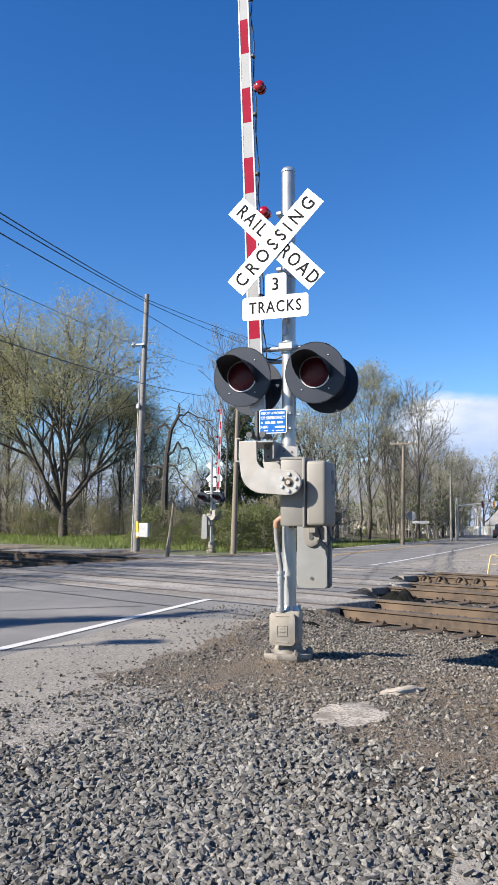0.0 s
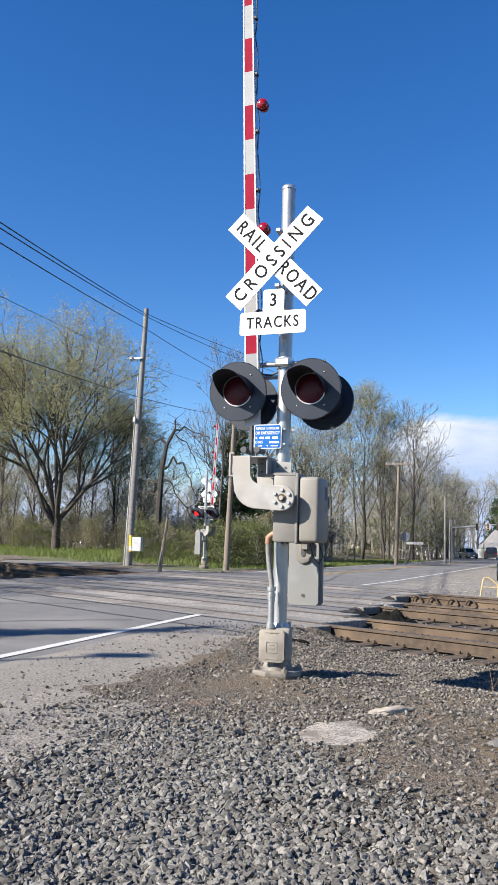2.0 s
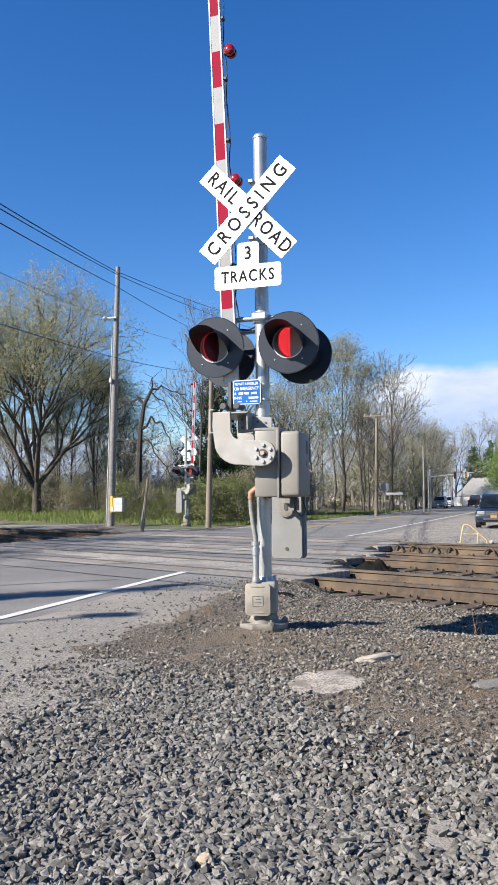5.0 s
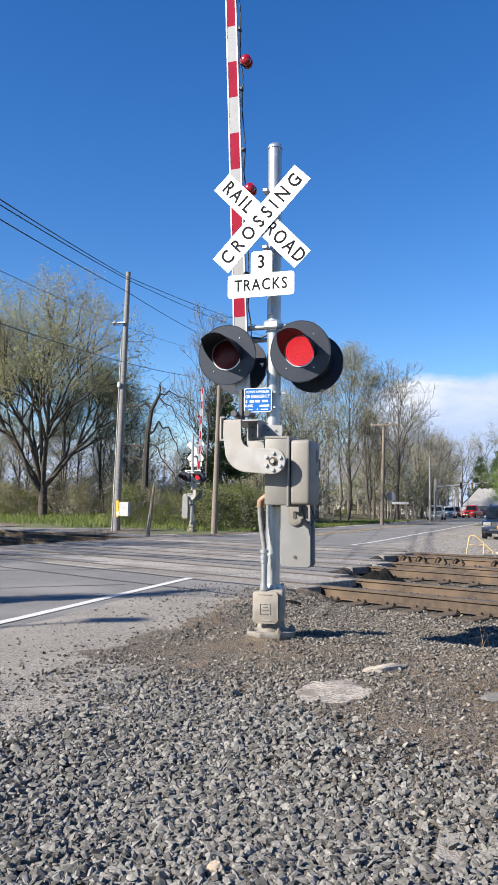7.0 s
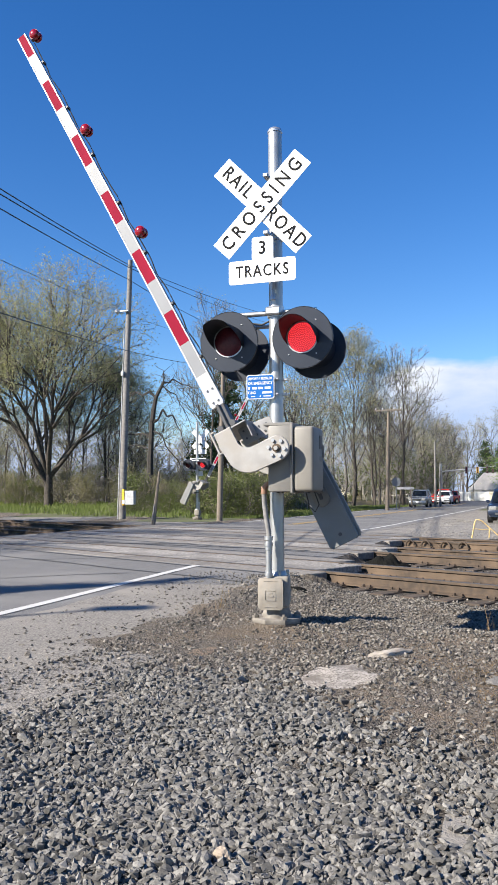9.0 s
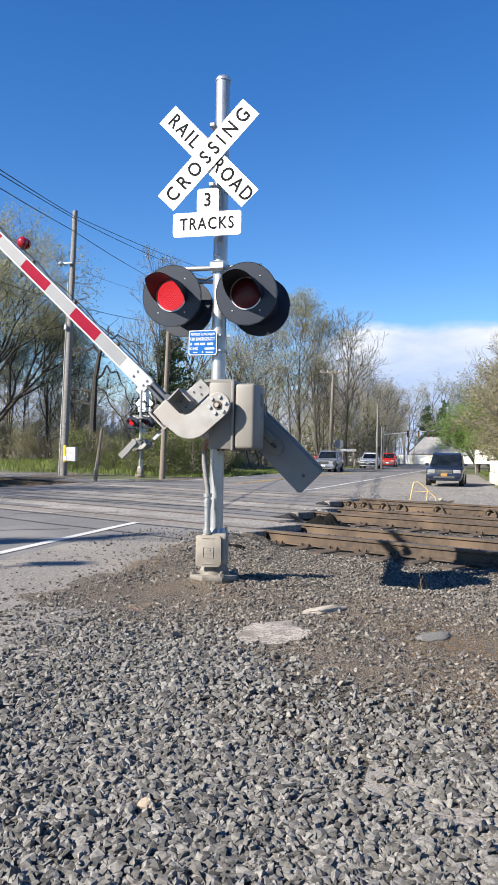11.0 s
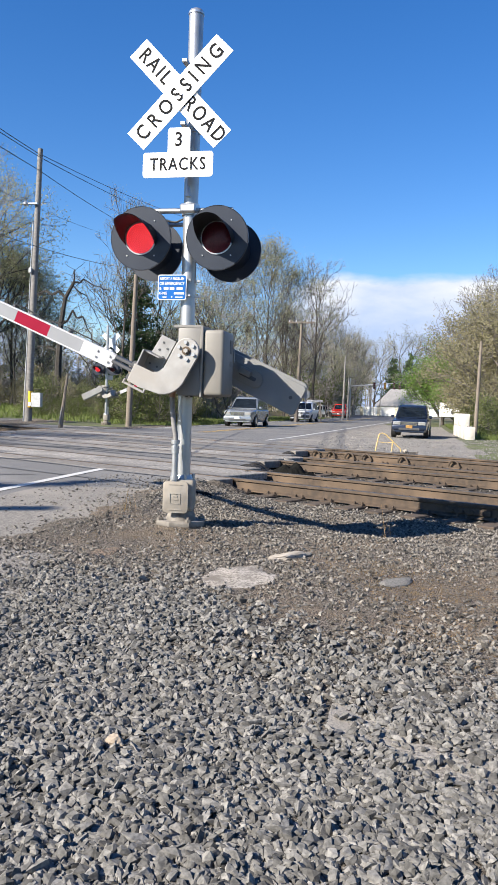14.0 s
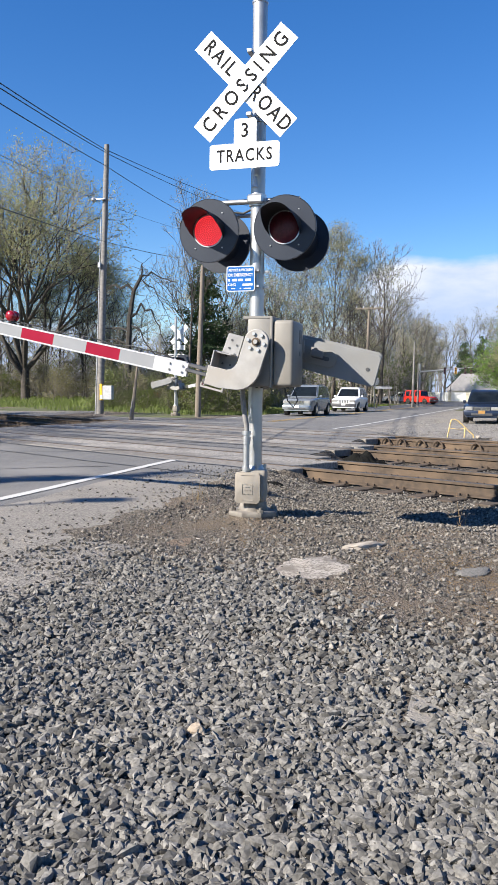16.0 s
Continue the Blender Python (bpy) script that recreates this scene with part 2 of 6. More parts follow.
def thing(name, label, category, m=None, group=""):
    ob = tagged(new(name), label, category, group)
    if m is not None:
        ob.matrix_basis = m
    return ob


def B():
    return bmesh.new()


def box(bm, c, s, bevel=0.0, rot=None, seg=1):
    m = Matrix.Translation(c) @ (rot or Matrix.Identity(4)) @ Matrix.Diagonal((*s, 1))
    vs = bmesh.ops.create_cube(bm, size=1, matrix=m)["verts"]
    if bevel:
        es = {e for v in vs for e in v.link_edges}
        bmesh.ops.bevel(bm, geom=list(es), offset=bevel, segments=seg, affect="EDGES", profile=0.5)
    return bm


def rod(bm, p0, p1, r0, r1=None, n=12, caps=True):
    p0, p1 = Vector(p0), Vector(p1)
    d = p1 - p0
    m = Matrix.Translation((p0 + p1) / 2) @ d.to_track_quat("Z", "Y").to_matrix().to_4x4()
    bmesh.ops.create_cone(bm, cap_ends=caps, segments=n, radius1=r0, radius2=r0 if r1 is None else r1, depth=d.length, matrix=m)
    return bm


def ball(bm, c, r, s=(1, 1, 1), u=12, v=8):
    bmesh.ops.create_uvsphere(bm, u_segments=u, v_segments=v, radius=r, matrix=Matrix.Translation(c) @ Matrix.Diagonal((*s, 1)))
    return bm


def prism(bm, outline, y0, y1, bevel=0.0):
    """A plate of an outline in x and z, from y0 to y1."""
    a = [bm.verts.new((x, y0, z)) for x, z in outline]
    b = [bm.verts.new((x, y1, z)) for x, z in outline]
    n = len(a)
    fs = [bm.faces.new(a), bm.faces.new(b[::-1])]
    for i in range(n):
        bm.faces.new((a[i], b[i], b[(i + 1) % n], a[(i + 1) % n]))
    if bevel:
        es = {e for f in fs for e in f.edges}
        bmesh.ops.bevel(bm, geom=list(es), offset=bevel, segments=2, affect="EDGES", profile=0.5)
    return bm


def rounded(x0, z0, x1, z1, r, n=5):
    out = []
    for cx, cz, a0 in ((x1 - r, z1 - r, 0), (x0 + r, z1 - r, 90), (x0 + r, z0 + r, 180), (x1 - r, z0 + r, 270)):
        out += [(cx + r * math.cos(radians(a0 + 90 * k / n)), cz + r * math.sin(radians(a0 + 90 * k / n))) for k in range(n + 1)]
    return out


def hose(bm, pts, r, n=8):
    """A round hose through points."""
    pts = [Vector(p) for p in pts]
    rings = []
    for i, p in enumerate(pts):
        d = (pts[min(i + 1, len(pts) - 1)] - pts[max(i - 1, 0)]).normalized()
        q = d.to_track_quat("Z", "Y").to_matrix()
        rings.append([bm.verts.new(p + q @ Vector((r * math.cos(2 * math.pi * k / n), r * math.sin(2 * math.pi * k / n), 0))) for k in range(n)])
    for a, b in zip(rings, rings[1:]):
        for k in range(n):
            bm.faces.new((a[k], a[(k + 1) % n], b[(k + 1) % n], b[k]))
    bm.faces.new(rings[0][::-1]), bm.faces.new(rings[-1])
    return bm


def words(text, size, parent, m, material, name="lettering", squeeze=1.0, extrude=0.0015, space=1.0):
    """Lettering as a mesh, centred on m, in its x and y."""
    cu = bpy.data.curves.new("text", "FONT")
    cu.body, cu.size, cu.align_x, cu.align_y, cu.extrude, cu.resolution_u, cu.space_character = text, size, "CENTER", "CENTER", extrude, 3, space
    cu.offset = size * 0.008
    tmp = bpy.data.objects.new("text", cu)
    scene.collection.objects.link(tmp)
    me = bpy.data.meshes.new_from_object(tmp.evaluated_get(bpy.context.evaluated_depsgraph_get()))
    bpy.data.objects.remove(tmp)
    bpy.data.curves.remove(cu)
    me.materials.clear()
    me.materials.append(material)
    me.transform(m @ Matrix.Diagonal((squeeze, 1, 1, 1)))
    ob = new(name, me)
    ob.parent = parent
    return ob


# ---- the ground, the road and the tracks ----
TRACK = radians(-27.3)                      # the way the tracks run across the road
U, N = Vector((math.cos(TRACK), math.sin(TRACK), 0)), Vector((-math.sin(TRACK), math.cos(TRACK), 0))
TRACKS = (4.84, 8.92, 12.92)                # track centres, along N
GAUGE = 1.435 / 2
RAIL_TOP, RAIL_FOOT = 0.055, -0.135
ROAD_R, ROAD_L = -1.15, -12.2
CROSS_R, CROSS_L = -0.85, -12.0


def smooth(a, b, v):
    t = min(1, max(0, (v - a) / (b - a)))
    return t * t * (3 - 2 * t)


def across(x, y):
    return x * N.x + y * N.y


def road_z(x, y):
    n = across(x, y)
    return 0.040 * smooth(-2.0, 4.2, n) * (1 - smooth(14.0, 20.0, n))


def on_track(s, n, z):
    return U * s + N * n + Vector((0, 0, z))


def bend(y):
    """The road bears gently right past the tracks."""
    return 0.05 * max(0.0, min(y, 85.0) - 18.0)


def road_right(y):
    """The road's frayed right edge."""
    wob = 0.12 * noise.noise((y * 0.7, 3.1, 0)) + 0.07 * noise.noise((y * 2.6, 7.7, 0))
    e = -1.05 + wob - 0.35 * smooth(-0.5, -4.0, y) - 1.15 * smooth(15.5, 20, y) + 0.3 * smooth(15.5, 17, y) * (1 - smooth(18, 20, y))
    return e + bend(y)


def road_left(y):
    return bend(y) - 12.3 + 1.9 * smooth(14, 27, y) + 0.1 * noise.noise((y * 0.5, 11.3, 0))


def ground_z(x, y):
    n = across(x, y)
    far = max(abs(x), abs(y - 10))
    h = -0.02 + 0.03 * noise.noise((x * 0.9, y * 0.9, 0.3)) * (1 - smooth(20, 40, far)) + 0.012 * noise.noise((x * 4, y * 4, 1.3)) * (1 - smooth(8, 14, far))
    if -3.2 < x < 4.8 and -7.5 < y < 4.7:
        h += 0.016 * noise.noise((x * 7.5, y * 7.5, 2.3)) + 0.010 * noise.noise((x * 2.2, y * 2.2, 5.1))
    h -= 0.15 * smooth(0.9, 2.1, n) * (1 - smooth(14.8, 16.5, n)) * max(smooth(-0.9, 0.6, x), 1 - smooth(-13.5, -12.0, x))
    h -= 0.04 * math.exp(-((n - 2.2) / 0.6) ** 2) * smooth(0.3, 1.6, x)
    h += 0.035 * math.exp(-(x * x + y * y) / 0.5)
    if 3.3 < n < 15.0:
        k = smooth(3.3, 3.7, n) * (1 - smooth(14.5, 15.0, n))
        h = h * (1 - k) + k * (-0.165 + 0.02 * noise.noise((x * 3, y * 3, 4)) * smooth(-2, 0, x) - 0.04 * (1 - smooth(-13, -11.5, x)))
    if x < -13 and n > 16:
        h += 0.5 * smooth(17, 30, n) * smooth(-13, -18, x)
    lo, hi = road_left(y), road_right(y)
    if lo - 0.5 < x < hi + 0.4:
        rz, inside = road_z(x, y), min(x - lo, hi - x)
        edge = rz - 0.006 - 0.05 * smooth(0.25, 0.6, inside)
        if hi - x < x - lo and -7.5 < y < 3.0:         # dirt washed over the frayed edge
            ragged = inside + 0.22 * noise.noise((x * 1.7, y * 1.7, 6)) + 0.16 * noise.noise((x * 5, y * 5, 8)) + 0.12 * noise.noise((x * 12, y * 12, 3))
            edge = rz + 0.012 - 0.06 * smooth(0.05, 0.5, ragged)
        k = smooth(-0.4, -0.05, inside)
        h = h * (1 - k) + edge * k
    return h


def graded(lo, hi, step, far):
    mid = list(np.arange(lo, hi + step / 2, step))
    out, d, v = [], step, hi
    while v < far:
        d *= 1.22
        v += d
        out.append(v)
    low, d, v = [], step, lo
    while v > -far:
        d *= 1.22
        v -= d
        low.append(v)
    return low[::-1] + mid + out


def build_ground():
    xs, ys = graded(-3.0, 4.6, 0.065, 1800), graded(-7.2, 4.5, 0.065, 1800)
    verts = [(x, y, ground_z(x, y)) for y in ys for x in xs]
    nx = len(xs)
    faces = [(j * nx + i, j * nx + i + 1, (j + 1) * nx + i + 1, (j + 1) * nx + i) for j in range(len(ys) - 1) for i in range(nx - 1)]
    ob = raw("ground", verts, faces, (M_DIRT, M_BALLAST, M_LOT, M_GRASSBED, M_WOODFLOOR), smooth=True)
    idx = []
    for f in faces:
        x, y = (verts[f[0]][0] + verts[f[2]][0]) / 2, (verts[f[0]][1] + verts[f[2]][1]) / 2
        n = across(x, y)
        j = 0.5 * noise.noise((x * 0.8, y * 0.8, 9))
        if 3.0 + 0.5 * j < n < 15.2 + j:
            k = 1
        elif n >= 15.2 and x < -11:
            k = 2 if n < 18 + j else 0 if n < 20 + 2 * j else 3 if n < 37 + 3 * j and y < 62 else 4
        elif n >= 15.2 and x > -2.5:
            k = 2 if y < 60 and x < 4.2 + j else 3 if y < 95 and x < 8 else 4
        elif -5.5 < y and sandy(x, y) or x < -0.35 + 0.7 * j and -4.5 < y < -1.7 + 1.2 * j:
            k = 2
        elif y < GRAVEL_EDGE(x) + 0.5 * j and y > -40:
            k = 1
        else:
            k = 0 if abs(x) < 30 and abs(y) < 60 else 4
        idx.append(k)
    ob.data.polygons.foreach_set("material_index", idx)
    tagged(ob, "brown dirt and gravel ground running to grass and woods", "ground", kind="structure")


def GRAVEL_EDGE(x):
    """South of this line the loose ballast lies thick."""
    pts = ((-9, -5.0), (-1.6, -4.3), (-0.65, -3.5), (-0.42, -2.4), (0.5, -2.35), (1.44, -3.2), (2.1, -3.65), (2.4, -4.0), (3.6, -4.6), (9, -5.2))
    for (xa, ya), (xb, yb) in zip(pts, pts[1:]):
        if x <= xb:
            return ya + (yb - ya) * (x - xa) / (xb - xa)
    return pts[-1][1]


def sandy(x, y):
    """Bare sandy streaks inside the ballast."""
    if ((x + 0.55) / 0.42) ** 2 + ((y + 3.15) / 0.42) ** 2 < 1 + 0.8 * noise.noise((x * 3, y * 3, 4)):
        return True
    return abs(y - -4.45 - (x - 2.01) * -0.82) < 0.13 + 0.14 * noise.noise((x * 3, y * 3, 0)) + 0.06 * noise.noise((x * 9, y * 9, 0)) and x > 1.91


build_ground()


def strip(name, ys, left, right, lift, material, label, cols=2, zf=road_z):
    verts = []
    for y in ys:
        a, b = left(y), right(y)
        for i in range(cols + 1):
            x = a + (b - a) * i / cols
            verts.append((x, y, zf(x, y) + lift))
    c = cols + 1
    faces = [(j * c + i, j * c + i + 1, (j + 1) * c + i + 1, (j + 1) * c + i) for j in range(len(ys) - 1) for i in range(cols)]
    return tagged(raw(name, verts, faces, material, smooth=True), label, name.replace("_", " "), kind="structure")


road_ys = [-150, -80, -40, -20, -12] + list(np.arange(-8, 22, 0.2)) + list(np.arange(22, 60, 1.5)) + [65, 80, 100, 118, 124]
strip("road", road_ys, road_left, road_right, 0.0, M_ASPHALT, "worn grey asphalt road over the level crossing", 24)
strip("road_shoulder", [y for y in road_ys if -20 <= y <= 3.0], lambda y: -2.72 + 0.10 * noise.noise((y * 1.3, 5, 0)), lambda y: road_right(y) - 0.01, 0.004, M_SHOULDER, "dusty broken asphalt shoulder", 8)
strip("road_shoulder", [y for y in road_ys if 17.5 <= y <= 100], lambda y: -2.35 + bend(y), lambda y: road_right(y) - 0.01, 0.004, M_SHOULDER, "dusty asphalt shoulder past the tracks", 4)
strip("edge_line", [y for y in road_ys if -80 <= y <= 5.45], lambda y: -3.11, lambda y: -2.96, 0.008, M_WHITE_LINE, "white painted edge line", 1)
strip("edge_line", [y for y in road_ys if 19.2 <= y <= 115], lambda y: -2.92 + bend(y), lambda y: -2.78 + bend(y), 0.008, M_WHITE_LINE, "white painted edge line past the tracks", 1)
strip("edge_line", [y for y in road_ys if 27.0 <= y <= 115], lambda y: -10.1 + bend(y), lambda y: -9.95 + bend(y), 0.008, M_WHITE_LINE, "white painted edge line by the grass", 1)
for dx in (0, 0.25):
    strip("centre_line", [y for y in road_ys if 24.0 <= y <= 115], lambda y: -6.9 - dx + bend(y), lambda y: -6.78 - dx + bend(y), 0.008, M_YELLOW_LINE, "faded yellow centre line", 1)
    strip("centre_line", [y for y in road_ys if -80 <= y <= 1.0], lambda y: -6.75 - dx, lambda y: -6.63 - dx, 0.008, M_YELLOW_LINE, "faded yellow centre line", 1)
tagged(raw("road", [(-80, 124, -0.005), (60, 124, -0.005), (60, 136, -0.005), (-80, 136, -0.005)], [(0, 1, 2, 3)], M_ASPHALT), "asphalt side road at the far junction", "road", kind="structure")

# dark seams and tar lines on the road
rng = random.Random(5)
for n0, w in ((2.2, 0.05), (3.32, 0.06), (6.4, 0.05), (7.2, 0.07), (11.0, 0.06), (14.9, 0.08)):
    vs, fs = [], []
    for k in range(40):
        s0 = (CROSS_L - n0 * N.x) / U.x + k * (CROSS_R - CROSS_L) / U.x / 39
        for e in (-w / 2, w / 2):
            p = on_track(s0, n0 + e + 0.06 * noise.noise((s0 * 0.9, n0, 0)), 0)
            vs.append((p.x, p.y, road_z(p.x, p.y) + 0.006))
        if k:
            fs.append((2 * k - 2, 2 * k - 1, 2 * k + 1, 2 * k))
    tagged(raw("road_seam", vs, fs, M_PATCH), "dark tar seam across the asphalt", "road seam", kind="structure")
for x0, y0, x1, y1, w in ((-11, -2, -3.6, 4.0, 0.05), (-9.5, 3.6, -4.2, 7.4, 0.04), (-8.5, 11.0, -2.0, 9.4, 0.09), (-12, 9.5, -5.5, 11.2, 0.08), (-10.0, 16.5, -4.0, 14.2, 0.07), (-9.0, 20.5, -5.0, 21.2, 0.1), (-6.0, 12.8, -3.0, 12.0, 0.07)):
    vs, fs = [], []
    for k in range(25):
        f = k / 24
        x, y = x0 + (x1 - x0) * f, y0 + (y1 - y0) * f + 0.35 * noise.noise((f * 3, x0, y0)) 
        for e in (-w / 2, w / 2):
            vs.append((x, y + e, road_z(x, y + e) + 0.007))
        if k:
            fs.append((2 * k - 2, 2 * k - 1, 2 * k + 1, 2 * k))
    tagged(raw("road_seam", vs, fs, M_PATCH), "dark tyre and tar mark on the asphalt", "road seam", kind="structure")

RAIL_SECTION = ((-0.076, 0), (0.076, 0), (0.076, 0.014), (0.012, 0.036), (0.010, 0.136), (0.038, 0.148), (0.038, 0.182), (0.029, 0.19), (-0.029, 0.19), (-0.038, 0.182), (-0.038, 0.148), (-0.010, 0.136), (-0.012, 0.036), (-0.076, 0.014))


def rail(n0, s0, s1, label):
    ob = thing("rail", label, "rail", group="rails of the three tracks")
    vs, fs, k = [], [], len(RAIL_SECTION)
    ss = np.linspace(s0, s1, 24)
    for s in ss:
        for a, z in RAIL_SECTION:
            vs.append(on_track(s, n0 + a, RAIL_FOOT + z))
    top = []
    for i in range(len(ss) - 1):
        for j in range(k):
            fs.append((i * k + j, i * k + (j + 1) % k, (i + 1) * k + (j + 1) % k, (i + 1) * k + j))
            top.append(1 if j in (6, 7, 8) else 0)
    fs += [tuple(range(k))[::-1], tuple(range((len(ss) - 1) * k, len(ss) * k))]
    r = raw("rail_web", vs, fs, (M_RUST, M_RAILTOP), ob)
    r.data.polygons.foreach_set("material_index", top + [0, 0])
    return ob


rails = []
for c in TRACKS:
    for side in (-1, 1):
        rails.append(rail(c + side * GAUGE, -130, 90, "rusty brown steel rail with a worn dark head"))

# ties and joint bars


def ties(c, s0, s1, n_max, first):
    for k in range(n_max):
        s = s0 + (s1 - s0) * k / max(1, n_max - 1)
        p = on_track(s, c, RAIL_FOOT - 0.078)
        m = Matrix.Translation(p) @ Matrix.Rotation(TRACK + rng.uniform(-0.02, 0.02), 4, "Z")
        if first[0] is None:
            t = thing("railway_tie", "dark weathered timber tie half buried in ballast", "railway tie", m, "ties under the rails")
            part("tie_beam", box(B(), (0, 0, 0), (0.23, 2.6, 0.15), 0.012), M_TIE, t)
            for e in (-GAUGE, GAUGE):
                part("tie_plate", box(B(), (0, e, 0.083), (0.19, 0.36, 0.016), 0.003), M_RUST, t, "rusty tie plate")
                for a, b in ((-0.06, 0.105), (0.06, 0.105), (-0.06, -0.105), (0.06, -0.105)):
                    part("spike", box(B(), (a, e + b, 0.105), (0.028, 0.04, 0.04), 0.006), M_RUST, t)
            first[0] = t
        else:
            copy_thing(first[0], m)


proto = [None]
ties(TRACKS[0], -3.0, 12, 30, proto)
ties(TRACKS[1], -5.5, 14, 32, proto)
ties(TRACKS[2], -7.5, 14, 30, proto)


def joint_bar(n0, s, face):
    ob = thing("joint_bar", "rusty bolted joint bar on the rail web", "joint bar", Matrix.Translation(on_track(s, n0, RAIL_FOOT)) @ Matrix.Rotation(TRACK, 4, "Z"), "joint bars")
    part("bar", box(B(), (0, face * 0.03, 0.078), (0.62, 0.03, 0.075), 0.008), M_RUST, ob)
    for k in range(4):
        part("bolt", rod(B(), (-0.21 + 0.14 * k, face * 0.045, 0.078), (-0.21 + 0.14 * k, face * 0.075, 0.078), 0.018, n=6), M_RUST, ob)


for n0, s in ((TRACKS[0] - GAUGE, 1.2), (TRACKS[0] + GAUGE, 3.1), (TRACKS[1] - GAUGE, 2.2), (TRACKS[1] + GAUGE, 4.4)):
    joint_bar(n0, s, -1)


def rail_brace(n0, s):
    """A rusty arched brace against the rail."""
    ob = thing("rail_brace", "rusty arched rail brace standing against the far rail", "rail brace", Matrix.Translation(on_track(s, n0, RAIL_FOOT)) @ Matrix.Rotation(TRACK, 4, "Z"), "rail braces")
    bm = B()
    hose(bm, [(0.14 * math.cos(a), -0.10, 0.01 + 0.19 * math.sin(a)) for a in np.linspace(0, math.pi, 9)], 0.024, 6)
    part("arch", bm, M_RUST, ob)
    part("foot", box(B(), (0, -0.07, 0.02), (0.34, 0.16, 0.03), 0.005), M_RUST, ob)


for s in (-6.66, -6.18, -5.60, -5.10, -4.05, -2.70):
    rail_brace(TRACKS[2] - GAUGE, s)


def crossing():
    """Concrete and timber panels between and beside the rails, where the road crosses."""
    ob = tagged(new("level_crossing_surface"), "pale worn concrete and timber crossing panels between the rails", "crossing surface", kind="structure")
    meshes = {}
    for c in TRACKS:
        for a, b, m in ((-GAUGE + 0.10, GAUGE - 0.10, M_PANEL), (-GAUGE - 0.62, -GAUGE - 0.05, M_TIMBER), (GAUGE + 0.05, GAUGE + 0.62, M_TIMBER)):
            s0, s1 = (CROSS_L - (c + a) * N.x) / U.x, (CROSS_R - (c + a) * N.x) / U.x
            cnt = 6 if m is M_PANEL else 5
            w = (s1 - s0) / cnt
            key = (round(b - a, 3), cnt, m.name)
            if key not in meshes:
                bm = box(B(), (0, 0, 0), (w - 0.02, b - a, 0.15), 0.012)
                me = bpy.data.meshes.new("panel")
                bm.to_mesh(me)
                bm.free()
                me.materials.append(m)
                meshes[key] = me
            for k in range(cnt):
                p = new("panel", meshes[key])
                p.matrix_basis = Matrix.Translation(on_track(s0 + w * (k + 0.5), c + (a + b) / 2, -0.031 + rng.uniform(-0.005, 0.005))) @ Matrix.Rotation(TRACK + rng.uniform(-0.003, 0.003), 4, "Z") @ Matrix.Rotation(rng.uniform(-0.004, 0.004), 4, "X")
                p.parent = ob


crossing()


# ---- loose stones ----
def stones(name, count, place, size, material, label, seed, squash=0.9):
    """Many broken stones, each a skewed block, in one mesh; place(rng) gives x and y or None."""
    r = np.random.RandomState(seed)
    pr = random.Random(seed)
    bm = bmesh.new()
    bmesh.ops.create_icosphere(bm, subdivisions=1, radius=0.62)
    base = np.array([v.co for v in bm.verts])
    tri = np.array([[v.index for v in f.verts] for f in bm.faces])
    bm.free()
    vs, fs, k = [], [], 0
    while k < count:
        p = place(pr)
        if p is None:
            count -= 1
            continue
        d = size(pr, p[0], p[1])
        v = base + r.uniform(-0.13, 0.13, (12, 3))
        for cut in r.normal(0, 1, (5, 3)):
            cut /= np.linalg.norm(cut)
            v -= np.outer(np.maximum(v @ cut - r.uniform(0.16, 0.42), 0), cut)
        v = v * np.array([r.uniform(0.9, 1.6), r.uniform(0.7, 1.15), r.uniform(0.5, squash)]) * d
        e = Euler((r.normal(0, 0.45), r.normal(0, 0.45), r.uniform(0, 6.28))).to_matrix()
        v = v @ np.array(e).T
        v += (p[0], p[1], (p[2] if len(p) > 2 else ground_z(p[0], p[1])) + d * r.uniform(0.0, 0.34))
        vs.append(v)
        fs.append(tri + 12 * k)
        k += 1
    ob = raw(name, np.concatenate(vs).tolist(), np.concatenate(fs).tolist(), material)
    return tagged(ob, label, "gravel", kind="stuff")


def in_heap(pr):
    for _ in range(30):
        y = pr.uniform(-6.6, -1.6)
        x = pr.uniform(-2.0 - 0.6 * (y + 1.6), 4.2 + 0.4 * (y + 1.6))
        lim = GRAVEL_EDGE(x) + 0.35 * noise.noise((x * 1.3, y * 1.3, 2)) + 0.25 * noise.noise((x * 4, y * 4, 5))
        if y > lim - 0.12 + 0.7 * pr.random() ** 2.5:
            continue
        if sandy(x, y) and pr.random() < 0.78:
            continue
        if noise.noise((x * 1.1, y * 1.1, 7.5)) > 0.42 and pr.random() < 0.6:
            continue
        return x, y
    return None


stones("ballast_gravel", 62000, in_heap, lambda r, x, y: 0.011 + 0.034 * r.random() ** 1.6 + (0.014 if r.random() < 0.03 else 0), M_STONE, "loose angular grey crushed ballast stones", 3)


def in_field(pr):
    """The rest of the ballast field, round the heap."""
    for _ in range(30):
        x, y = pr.uniform(-1.5, 6.0), pr.uniform(-11.0, -2.2)
        inner = -6.6 < y and -2.0 - 0.6 * (y + 1.6) < x < 4.2 + 0.4 * (y + 1.6)
        if not inner and y < GRAVEL_EDGE(x) + 0.3 * noise.noise((x * 1.3, y * 1.3, 2)) and not sandy(x, y):
            return x, y
    return None


stones("ballast_gravel", 24000, in_field, lambda r, x, y: 0.022 + 0.026 * r.random(), M_STONE, "loose angular grey crushed ballast stones round about", 13)


